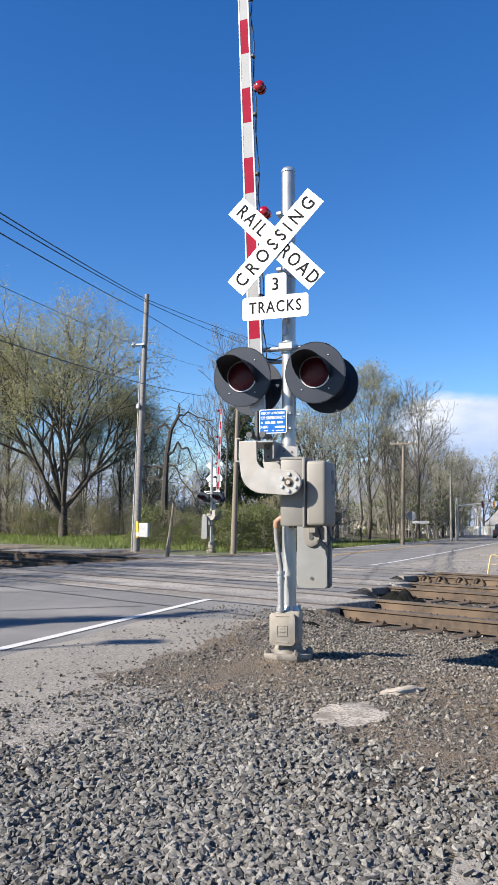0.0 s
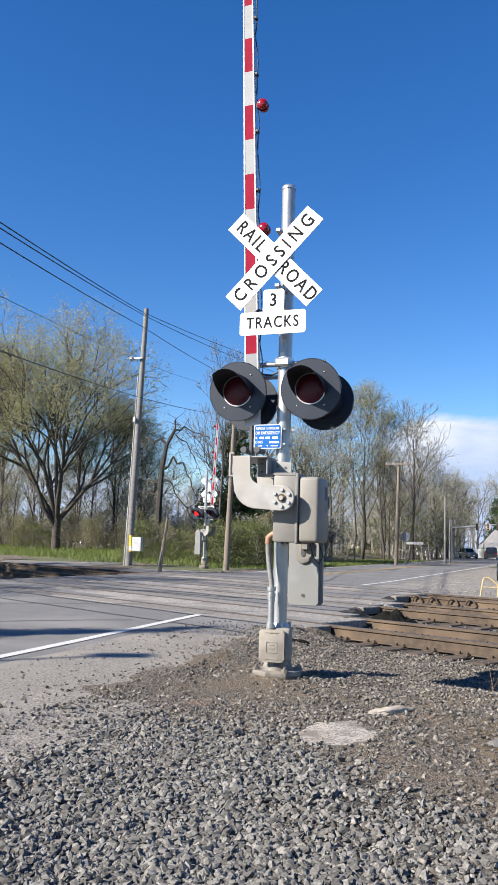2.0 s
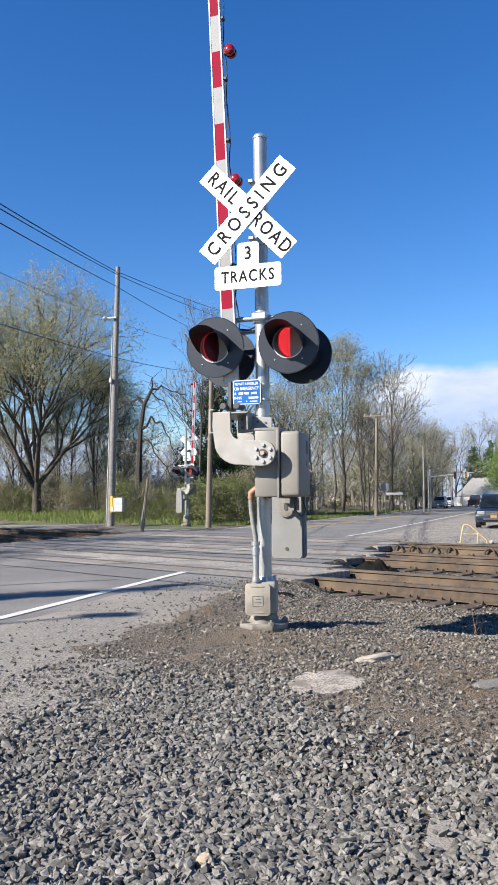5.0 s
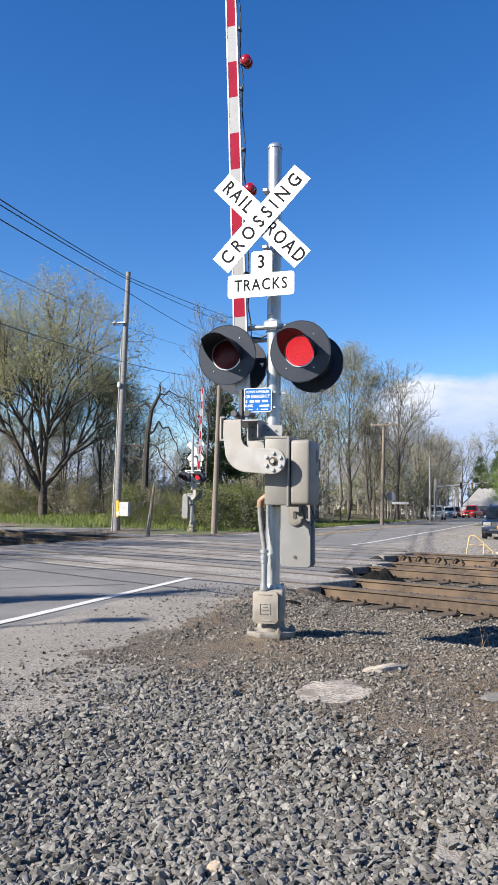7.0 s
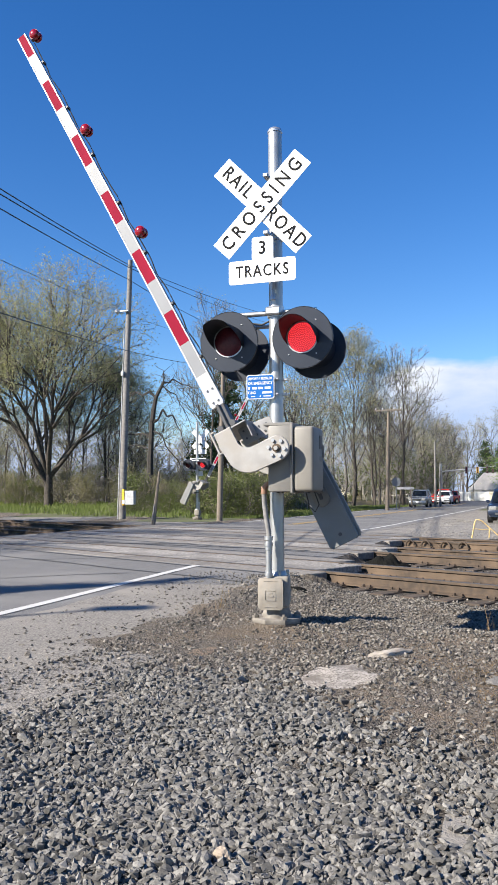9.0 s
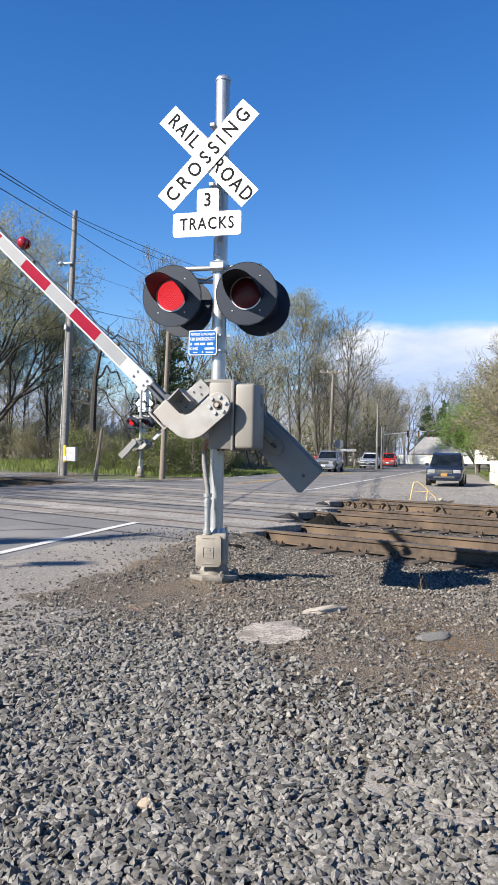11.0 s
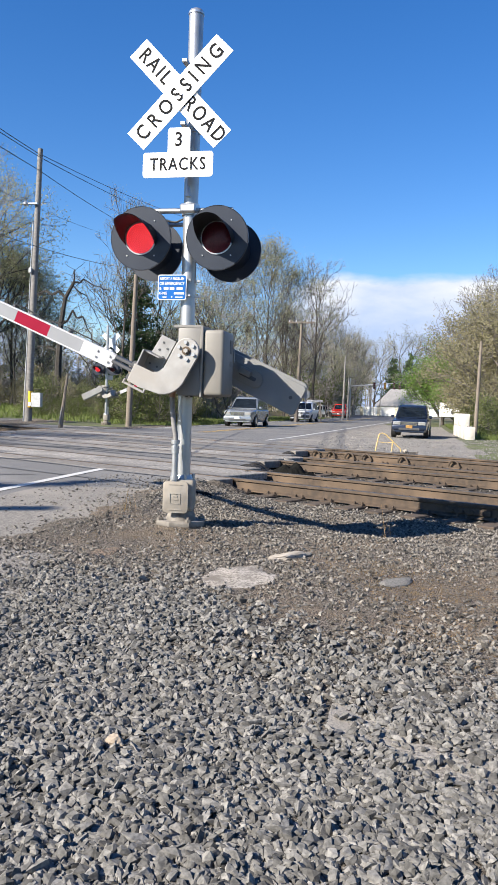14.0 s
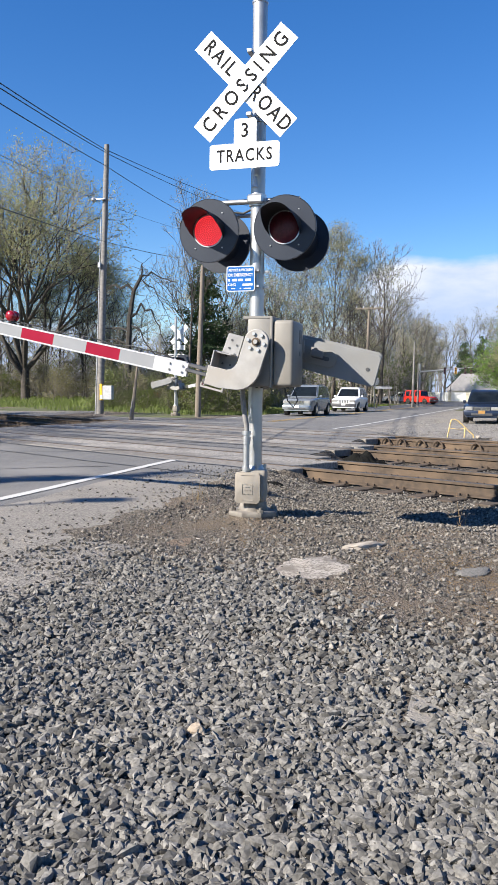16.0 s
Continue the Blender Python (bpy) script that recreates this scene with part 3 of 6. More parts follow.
def sparse(pr):
    for _ in range(30):
        x, y = pr.uniform(-2.6, 4.4), pr.uniform(-4.3, 4.6)
        n = across(x, y)
        if x < road_right(y) + 0.02 and pr.random() < (0.5 if x > road_right(y) - 0.5 else 0.90):
            continue
        if n > 3.7 or (sandy(x, y) and pr.random() < 0.6):
            continue
        if ((x - 1.03) / 0.27) ** 2 + ((y + 2.02) / 0.36) ** 2 < 1 and pr.random() < 0.93:      # the lime spill lies bare
            continue
        w = 0.48 + 0.5 * smooth(0.2, 1.2, n) + 0.8 * noise.noise((x * 0.8, y * 0.8, 3))
        if pr.random() < w:
            return (x, y, road_z(x, y)) if x < road_right(y) else (x, y)
    return None


stones("scattered_gravel", 62000, sparse, lambda r, x, y: 0.007 + 0.030 * r.random() ** 2.6, M_STONE_BROWN, "small dusty brown stones scattered over dirt", 4)


def between_rails(pr):
    for _ in range(30):
        n, s = pr.uniform(3.2, 15.2), pr.uniform(-8, 14)
        p = on_track(s, n, 0)
        if p.x < CROSS_R + 0.1 or min(abs(n - c - e) for c in TRACKS for e in (-GAUGE, GAUGE)) < 0.09:
            continue
        return p.x, p.y
    return None


stones("track_ballast", 11000, between_rails, lambda r, x, y: 0.018 + 0.028 * r.random(), M_STONE_BROWN, "dusty ballast stones packed between the rails", 6)


def lot_stones(pr):
    x, y = pr.uniform(-1.2, 6.0), pr.uniform(14.5, 34)
    return (x, y) if across(x, y) > 15.6 and x > road_right(y) + 0.1 else None


stones("lot_gravel", 7000, lot_stones, lambda r, x, y: 0.016 + 0.03 * r.random(), mat("pale_gravel", (0.235, 0.222, 0.205), 0.92, scale=20, island=0.35), "pale crushed gravel on the lot", 8)


def stone(name, c, d, material, label, seed, flat=0.5):
    r = np.random.RandomState(seed)
    bm = bmesh.new()
    bmesh.ops.create_icosphere(bm, subdivisions=3, radius=0.5)
    for v in bm.verts:
        p = v.co * 2.3 + Vector((seed, 0, 0))
        v.co *= 1 + 0.36 * noise.noise(p) + 0.20 * abs(noise.noise(p * 2.2)) + 0.07 * noise.noise(p * 6)
        v.co = Vector((v.co.x * d[0], v.co.y * d[1], max(v.co.z, -0.3) * d[2]))
    ob = part(name, bm, material, None)
    ob.matrix_basis = Matrix.Translation((c[0], c[1], ground_z(c[0], c[1]) + d[2] * 0.25)) @ Matrix.Rotation(r.uniform(0, 6), 4, "Z")
    return tagged(ob, label, "stone")


stone("tan_stone", (1.23, -4.95), (0.075, 0.055, 0.06), M_STONE_TAN, "single tan sandy stone among grey ballast", 2)
st = stone("pale_slab", (1.25, -0.98), (0.42, 0.12, 0.055), M_STONE_PALE, "long pale broken stone lying on the dirt", 7)
st.matrix_basis = Matrix.Translation((1.26, -1.02, ground_z(1.26, -1.02) + 0.015)) @ Matrix.Rotation(0.95, 4, "Z")
stone("flat_rock", (2.15, -1.72), (0.34, 0.18, 0.035), M_STONE, "flat grey brown rock in dry grass", 11)
for k, (x, y) in enumerate(((1.95, 17.0), (0.35, 15.9), (2.3, 15.6), (3.3, 14.9))):
    stone("rubble_stone", (x, y), (0.16, 0.12, 0.13), M_STONE_PALE, "pale rubble stone by the far track", 30 + k)


def stain(name, c, rx, ry, material, label, seed):
    """A thin irregular spill lying on the ground."""
    vs, fs = [], []
    rings, seg = 6, 40
    for i in range(rings + 1):
        for k in range(seg):
            a = 2 * math.pi * k / seg
            f = i / rings * (1 + 0.35 * noise.noise((2.2 * math.cos(a), 2.2 * math.sin(a), seed)) + 0.15 * noise.noise((6 * math.cos(a), 6 * math.sin(a), seed)))
            x, y = c[0] + rx * f * math.cos(a), c[1] + ry * f * math.sin(a)
            vs.append((x, y, ground_z(x, y) + 0.012 * (1 - (i / rings) ** 2) + 0.001))
    for i in range(rings):
        for k in range(seg):
            fs.append((i * seg + k, i * seg + (k + 1) % seg, (i + 1) * seg + (k + 1) % seg, (i + 1) * seg + k))
    return tagged(raw(name, vs, fs, material, smooth=True), label, "stain", kind="structure")


stain("lime_spill", (1.03, -2.02), 0.27, 0.36, M_LIME, "pale lime spill on the dirt", 3.0)
stain("rust_stain", (-0.24, -1.35), 0.09, 0.2, M_ORANGE, "orange rust stained dirt", 5.0)


def heap(c, r, h, material, label, seed):
    vs, fs, rings, seg = [], [], 9, 36
    for i in range(rings + 1):
        for k in range(seg):
            a, f = 2 * math.pi * k / seg, i / rings
            rr = r * f * (1 + 0.25 * noise.noise((math.cos(a) * 2, math.sin(a) * 2, seed)))
            x, y = c[0] + rr * math.cos(a) * 1.3, c[1] + rr * math.sin(a)
            z = c[2] + h * (1 - f * f) * (1 + 0.7 * noise.noise((x * 5, y * 5, seed))) + 0.035 * noise.noise((x * 14, y * 14, seed))
            vs.append((x, y, z - 0.05 * f))
    for i in range(rings):
        for k in range(seg):
            fs.append((i * seg + k, i * seg + (k + 1) % seg, (i + 1) * seg + (k + 1) % seg, (i + 1) * seg + k))
    return tagged(raw("asphalt_lump", vs, fs, material), label, "asphalt")


heap((-0.20, 8.35, -0.15), 0.40, 0.20, M_COLD, "heap of crumbled black asphalt by the rails", 2)
heap((-0.75, 4.35, -0.10), 0.36, 0.13, M_BALLAST, "broken asphalt lump at the crossing's edge", 6)
heap((-0.75, 6.4, -0.10), 0.5, 0.13, M_BALLAST, "broken asphalt edge between the rails", 9)
heap((-0.7, 10.2, -0.10), 0.5, 0.15, M_SHOULDER, "broken asphalt edge by the second track", 12)
heap((-0.80, 3.0, -0.13), 0.45, 0.16, M_COLD, "crumbled dark asphalt under the shoulder", 14)


# ---- the crossing signals ----
def plate_text(parent, text, size, x, y, z, turn=0.0, material=None, name="lettering", squeeze=1.0, space=1.0):
    """Lettering that stands in the x-z plane and faces -y."""
    return words(text, size, parent, Matrix.Translation((x, y, z)) @ Matrix.Rotation(-radians(turn), 4, "Y") @ Matrix.Rotation(radians(90), 4, "X"), material or M_TEXT, name, squeeze, space=space)


def ring(bm, c, r0, r1, y0, y1, n=48):
    """A flat ring round the y axis."""
    rows = []
    for r, y in ((r0, y0), (r1, y0), (r1, y1), (r0, y1)):
        rows.append([bm.verts.new((c[0] + r * math.cos(2 * math.pi * k / n), c[1] + y, c[2] + r * math.sin(2 * math.pi * k / n))) for k in range(n)])
    for i in range(4):
        a, b = rows[i], rows[(i + 1) % 4]
        for k in range(n):
            bm.faces.new((a[k], a[(k + 1) % n], b[(k + 1) % n], b[k]))
    return bm


def lens_mesh(lens):
    """The lamp's turning head: unlit red glass on one face, lit diodes on the other."""
    bm = B()
    n, rows = 40, []
    for r, y in ((0.0, -0.034), (0.07, -0.031), (0.115, -0.023), (0.148, -0.008)):
        rows.append([bm.verts.new((r * math.cos(2 * math.pi * k / n), y, r * math.sin(2 * math.pi * k / n))) for k in range(n)] if r else [bm.verts.new((0, y, 0))])
    for k in range(n):
        bm.faces.new((rows[0][0], rows[1][k], rows[1][(k + 1) % n]))
        for i in (1, 2):
            bm.faces.new((rows[i][k], rows[i][(k + 1) % n], rows[i + 1][(k + 1) % n], rows[i + 1][k]))
    part("glass", bm, M_DARKLENS, lens, smooth=True)
    part("lit_glass", rod(B(), (0, 0.0, 0), (0, 0.012, 0), 0.147, 0.145, n=40), M_LEDBASE, lens, "glowing red lens")
    vs, fs = [], []
    for i, (r, cnt) in enumerate(((0.0, 1), (0.017, 6), (0.034, 12), (0.051, 18), (0.068, 24), (0.085, 30), (0.102, 36), (0.119, 42), (0.135, 48))):
        for k in range(cnt):
            a = 2 * math.pi * k / cnt + i * 0.4
            cx, cz, b = r * math.cos(a), r * math.sin(a), len(vs)
            vs += [(cx + 0.0062 * math.cos(t), 0.0128, cz + 0.0062 * math.sin(t)) for t in np.linspace(0, 5.236, 6)] + [(cx, 0.0165, cz)]
            fs += [(b + j, b + (j + 1) % 6, b + 6) for j in range(6)]
    raw("diode_cluster", vs, fs, M_LED, lens, "stuff")


def lamp(parent, c, face):
    """One lamp of the signal: background disc, hood, housing, rim, lens. face: -1 looks along -y, 1 along +y."""
    turn = Matrix.Translation(c) @ Matrix.Rotation(0 if face < 0 else math.pi, 4, "Z") @ Matrix.Rotation(radians(2), 4, "X")
    bm = ring(B(), (0, 0, 0), 0.156, 0.305, -0.004, 0.004)
    ring(bm, (0, 0, 0), 0.298, 0.306, -0.004, 0.018)
    part("background_disc", bm, M_BLACK, parent, "round black background disc", mx=turn)
    bm, rows, n = B(), [], 28
    for y, in ((-0.002,), (-0.11,), (-0.22,), (-0.32,), (-0.40,)):
        k0 = -0.45 + 1.20 * min(1, -y / 0.40)          # the hood's lower edge is cut away towards its front
        rows.append([])
        for k in range(n + 1):
            a = k0 + (math.pi - 2 * k0) * k / n
            r = 0.164 - 0.02 * y
            rows[-1].append((r * math.cos(a), y, r * math.sin(a) + 0.03 * y))
    for sc in (1.0, 0.975):
        g = [[bm.verts.new((x * sc, y, z * sc if sc == 1 else z * sc)) for x, y, z in r] for r in rows]
        for a, b in zip(g, g[1:]):
            for k in range(n):
                bm.faces.new((a[k], a[k + 1], b[k + 1], b[k]))
    part("hood", bm, M_HOOD, parent, "matt black sun hood", smooth=True, mx=turn)
    bm = rod(B(), (0, 0.004, 0), (0, 0.17, 0), 0.19, 0.15, n=32)
    rod(bm, (0, 0.17, 0), (0, 0.205, 0), 0.15, 0.09, n=32)
    part("lamp_housing", bm, M_BOXDARK if face < 0 else M_BLACK, parent, "round grey lamp housing", smooth=True, mx=turn)
    part("lens_rim", ring(B(), (0, 0, 0), 0.147, 0.158, -0.014, 0.0), M_GALV, parent, "bright lens rim", mx=turn)
    for a in (50, 130, 230, 310):
        q = (0.215 * math.cos(radians(a)), 0, 0.215 * math.sin(radians(a)))
        part("bolt", rod(B(), (q[0], -0.012, q[2]), (q[0], -0.002, q[2]), 0.007, n=6), M_GALV, parent, mx=turn)
    lens = new("lens")
    lens.parent = parent
    lens.matrix_basis = turn
    lens_mesh(lens)
    # a dark well behind the lens
    part("lens_well", rod(B(), (0, 0.165, 0), (0, 0.168, 0), 0.14, n=24), M_HOOD, parent, mx=turn)
    lens["label"] = "round red signal lens"
    return lens, turn


PIVOT = (0.127, 0.0, 1.711)
BOOM_LEAN = -2.2


def crossing_signal(m, near):
    ob = thing("crossing_signal", "galvanised railroad crossing signal mast with crossbuck, red lamps and gate motor" if near else "distant railroad crossing signal mast beyond the tracks, seen from behind", "crossing signal", m, "crossing signals")
    # mast
    part("mast", rod(B(), (0, 0, 0.30), (0, 0, 4.97), 0.070, n=28), M_GALV, ob, "galvanised steel tube", smooth=True)
    bm = rod(B(), (0, 0, 4.965), (0, 0, 4.985), 0.077, 0.077, n=28)
    rod(bm, (0, 0, 4.985), (0, 0, 5.01), 0.077, 0.060, n=28)
    part("mast_cap", bm, M_ALU, ob, "flat aluminium cap", smooth=True)
    for z in (4.44, 3.86, 3.46):
        bm = B()
        rod(bm, (0, 0, z - 0.02), (0, 0, z + 0.02), 0.079, n=28)
        box(bm, (-0.03, -0.16, z), (0.05, 0.19, 0.035), 0.004)
        box(bm, (0.105, 0, z + 0.008), (0.055, 0.03, 0.02), 0.003)
        box(bm, (0.105, 0, z - 0.018), (0.055, 0.03, 0.02), 0.003)
        part("sign_bracket", bm, M_GALV, ob, "galvanised sign clamp")
    # crossbuck
    cx, cy, cz = -0.062, -0.262, 4.13
    for name, turn, y, txt in (("crossbuck_blade", -46, cy, (("RAIL", -0.36), ("ROAD", 0.35))), ("crossbuck_blade", 46, cy - 0.012, (("CROSSING", 0.0),))):
        bm = prism(B(), ((-0.61, -0.1145), (0.61, -0.1145), (0.61, 0.1145), (-0.61, 0.1145)), -0.003, 0.003)
        blade = part(name, bm, M_SIGN if near else M_SIGN, ob, "white blade lettered in black" if near else "white crossbuck blade", mx=Matrix.Translation((cx, y, cz)) @ Matrix.Rotation(-radians(turn), 4, "Y"))
        if near:
            for word, off in txt:
                plate_text(blade, word, 0.195, off, -0.0045, 0, 0, squeeze=0.80 if word != "CROSSING" else 0.86, space=1.30 if word != "CROSSING" else 1.52)
            for bx in (0.0,):
                part("bolt", rod(B(), (bx, -0.012, -0.02), (bx, -0.003, -0.02), 0.012, n=6), M_GALV, blade)
    # plate with the number of tracks
    out = rounded(-0.409, 3.352, 0.279, 3.588, 0.03)
    plate = part("track_count_plate", prism(B(), out, -0.003, 0.003), M_SIGN, ob, "white plate lettered 3 TRACKS" if near else "white plate", mx=Matrix.Translation((0, -0.262, 0)))
    tab = part("number_tab", prism(B(), rounded(-0.169, 3.56, 0.052, 3.815, 0.03), -0.003, 0.003), M_SIGN, ob, mx=Matrix.Translation((0, -0.258, 0)))
    if near:
        plate_text(plate, "TRACKS", 0.165, -0.065, -0.0045, 3.47, 0, squeeze=0.80, space=1.18)
        plate_text(tab, "3", 0.185, -0.062, -0.0045, 3.70, 0, squeeze=0.9)
    # blue notice
    bw = part("notice_plate", prism(B(), rounded(-0.276, 2.222, 0.012, 2.465, 0.022), -0.003, 0.003), M_SIGN, ob, "small notice with a white border", mx=Matrix.Translation((0, -0.112, 0)))
    field = part("notice_field", prism(B(), rounded(-0.268, 2.230, 0.004, 2.457, 0.018), -0.0015, 0.0015), M_BLUE, bw, "blue field", mx=Matrix.Translation((0, -0.0045, 0)))
    if near:
        plate_text(bw, "REPORT A PROBLEM", 0.036, -0.132, -0.0075, 2.425, 0, M_SIGN, squeeze=0.74)
        plate_text(bw, "OR EMERGENCY", 0.043, -0.132, -0.0075, 2.378, 0, M_SIGN, squeeze=0.80)
        plate_text(bw, "X-ING", 0.038, -0.222, -0.0075, 2.285, 0, M_SIGN, squeeze=0.8)
        for x, z, w, h in ((-0.249, 2.331, 0.014, 0.022), (-0.191, 2.331, 0.046, 0.022), (-0.131, 2.331, 0.046, 0.022), (-0.055, 2.331, 0.058, 0.022), (-0.06, 2.285, 0.10, 0.019), (-0.205, 2.249, 0.04, 0.009), (-0.06, 2.249, 0.075, 0.009)):
            part("notice_bar", box(B(), (x, -0.0068, z), (w, 0.002, h)), M_SIGN, bw)
        part("notice_dot", ball(B(), (-0.132, -0.006, 2.250), 0.007, (1, 0.4, 1)), M_SIGN, bw)
    for z in (2.27, 2.42):
        bm = B()
        rod(bm, (0, 0, z - 0.015), (0, 0, z + 0.015), 0.076, n=24)
        box(bm, (-0.03, -0.085, z), (0.16, 0.03, 0.02), 0.003)
        box(bm, (0.095, 0, z), (0.05, 0.025, 0.022), 0.003)
        part("notice_bracket", bm, M_GALV, ob, "galvanised band clamp")
    # crossarm for the lamps
    bm = rod(B(), (-0.50, 0.01, 3.105), (0.42, 0.01, 3.105), 0.026, n=14)
    rod(bm, (-0.48, 0.14, 3.0), (0.40, 0.14, 3.0), 0.022, n=14)
    part("crossarm", bm, M_GALV, ob, "galvanised pipe crossarm", smooth=True)
    bm = rod(B(), (0, 0, 3.05), (0, 0, 3.16), 0.086, n=24)
    box(bm, (0.0, -0.02, 3.105), (0.16, 0.2, 0.085), 0.015)
    box(bm, (0.0, 0.07, 3.0), (0.13, 0.2, 0.06), 0.012)
    part("crossarm_clamp", bm, M_ALU, ob, "cast aluminium clamp")
    lamps = []
    for x, y, z, face in ((-0.451, -0.15, 2.808, -1), (0.311, -0.15, 2.807, -1), (-0.47, 0.33, 2.775, 1), (0.345, 0.33, 2.765, 1)):
        lamps.append((lamp(ob, (x, y, z), face)))
        s = -1 if face < 0 else 1
        bm = hose(B(), [(x, 0.05, z), (x, 0.05, z + 0.22), (x, 0.02, z + 0.31)], 0.020, 10)
        part("lamp_hanger", bm, M_GALV, ob, smooth=True)
    bm = hose(B(), [(-0.40, 0.02, 3.08), (-0.30, 0.03, 3.02), (-0.16, 0.04, 3.0), (-0.07, 0.02, 3.03)], 0.011)
    part("lamp_cable", bm, M_WIRE, ob, smooth=True)
    bm = rod(B(), (-0.01, -0.075, 3.22), (-0.01, -0.075, 3.32), 0.03, 0.012, n=12)
    part("cable_entrance", bm, M_ALU, ob, smooth=True)
    # gate motor
    body = part("gate_motor_case", box(B(), (0.118, -0.11, 1.620), (0.236, 0.40, 0.645), 0.02, seg=2), M_BOXDARK, ob, "grey cast motor case", smooth=True)
    part("case_rim", box(B(), (0.238, -0.11, 1.622), (0.03, 0.425, 0.675), 0.008), M_BOXDARK, body, smooth=True)
    cover = part("motor_cover", box(B(), (0.352, -0.10, 1.612), (0.20, 0.42, 0.625), 0.035, seg=3), M_BOX, ob, "beige grey motor cover", smooth=True)
    part("top_flange", box(B(), (0.09, -0.13, 1.948), (0.27, 0.36, 0.03), 0.006), M_BOXDARK, body)
    part("name_plate", box(B(), (0.4535, -0.02, 1.78), (0.006, 0.09, 0.13), 0.001), M_DARKGREY, cover, "dark maker's plate")
    part("name_plate", box(B(), (0.4535, -0.02, 1.62), (0.006, 0.07, 0.05), 0.001), M_BOXDARK, cover, "small grey plate")
    part("latch", box(B(), (0.455, 0.09, 1.70), (0.018, 0.03, 0.12), 0.004), M_BOXDARK, cover)
    part("pivot_shaft", rod(B(), (PIVOT[0], -0.405, PIVOT[2]), (PIVOT[0], 0.47, PIVOT[2]), 0.05, n=24), M_BOXDARK, ob, smooth=True)
    bm = B()
    for z in (1.36, 1.86):
        rod(bm, (0, 0.0, z - 0.03), (0, 0.0, z + 0.03), 0.092, n=24)
        box(bm, (0.05, 0.04, z), (0.2, 0.2, 0.05), 0.008)
    part("motor_clamp", bm, M_DARKGREY, ob, "dark steel mast clamps")
    for k, x in enumerate((0.05, 0.10, 0.19, 0.36)):
        part("case_bolt", rod(B(), (x, -0.13, 1.285), (x, -0.13, 1.302), 0.014, n=6), M_DARKGREY, body)
    bm = hose(B(), [(0.36, 0.10, 1.30), (0.40, 0.12, 1.17), (0.36, 0.12, 1.10), (0.30, 0.12, 1.16), (0.27, 0.11, 1.29)], 0.006)
    part("loop_cable", bm, M_WIRE, ob, smooth=True)
    # conduit
    bm = hose(B(), [(-0.088, -0.15, 1.31), (-0.087, -0.15, 1.24), (-0.083, -0.152, 1.17), (-0.062, -0.16, 1.03), (-0.040, -0.165, 0.92), (-0.038, -0.165, 0.86)], 0.025, 12)
    part("flexible_conduit", bm, M_CONDUIT, ob, "grey flexible conduit", smooth=True)
    bm = hose(B(), [(0.03, -0.15, 1.36), (-0.045, -0.15, 1.375), (-0.085, -0.15, 1.34), (-0.089, -0.15, 1.28)], 0.032, 12)
    part("conduit_elbow", bm, M_COPPER, ob, "brown conduit elbow", smooth=True)
    bm = rod(B(), (-0.038, -0.165, 0.46), (-0.038, -0.165, 0.86), 0.030, n=16)
    for z, r in ((0.85, 0.042), (0.79, 0.040), (0.755, 0.036), (0.50, 0.042)):
        rod(bm, (-0.038, -0.165, z - 0.018), (-0.038, -0.165, z + 0.018), r, n=16)
    part("conduit_pipe", bm, M_GALV, ob, "galvanised conduit with couplings", smooth=True)
    # base
    sq = Matrix.Rotation(radians(12), 4, "Z")
    bm = prism(B(), [(0.25 * math.cos(a + 0.3927), 0.25 * math.sin(a + 0.3927)) for a in np.linspace(0, 2 * math.pi, 9)[:-1]], -0.025, 0.025, 0.01)
    part("base_flange", bm, M_BASE_DIRTY, ob, "thick octagonal base flange", smooth=True, mx=Matrix.Translation((0, -0.03, 0.055)) @ sq @ Matrix.Rotation(radians(90), 4, "X"))
    bm = rod(B(), (0, -0.03, 0.08), (0, -0.03, 0.19), 0.15, 0.115, n=20)
    part("base_neck", bm, M_BASE_DIRTY, ob, smooth=True)
    part("pinch_base", box(B(), (0, -0.03, 0.33), (0.25, 0.30, 0.30), 0.03, seg=3), M_BASE, ob, "square painted junction base", smooth=True, mx=sq)
    lid = part("base_lid", prism(B(), rounded(-0.128, 0.165, 0.118, 0.468, 0.03), -0.012, 0.012, 0.006), M_BASE, ob, "cream painted lid with worn raised marks", smooth=True, mx=Matrix.Translation((-0.005, -0.205, 0)) @ Matrix.Rotation(radians(6), 4, "Z"))
    for x, z, w, h in ((-0.005, 0.44, 0.13, 0.006), (-0.005, 0.35, 0.10, 0.004), (-0.005, 0.255, 0.10, 0.004), (-0.055, 0.302, 0.004, 0.10), (0.045, 0.302, 0.004, 0.10), (-0.005, 0.325, 0.045, 0.008), (-0.005, 0.295, 0.06, 0.008), (-0.005, 0.195, 0.12, 0.007)):
        part("raised_mark", box(B(), (x, -0.014, z), (w, 0.006, h)), M_BASE, lid)
    bm = rod(B(), (0, 0, 0.44), (0, 0, 0.52), 0.115, 0.085, n=24)
    for a in range(4):
        q = (0.105 * math.cos(a * 1.57 + 0.5), 0.105 * math.sin(a * 1.57 + 0.5))
        rod(bm, (q[0], q[1], 0.45), (q[0], q[1], 0.53), 0.016, n=8)
    part("mast_collar", bm, M_GALV, ob, smooth=True)
    for a in (35, 125, 215, 305):
        q = (0.215 * math.cos(radians(a)), -0.03 + 0.215 * math.sin(radians(a)))
        bm = rod(B(), (q[0], q[1], 0.07), (q[0], q[1], 0.105), 0.034, n=6)
        rod(bm, (q[0], q[1], 0.10), (q[0], q[1], 0.125), 0.015, n=10)
        part("anchor_bolt", bm, M_BASE_DIRTY, ob)
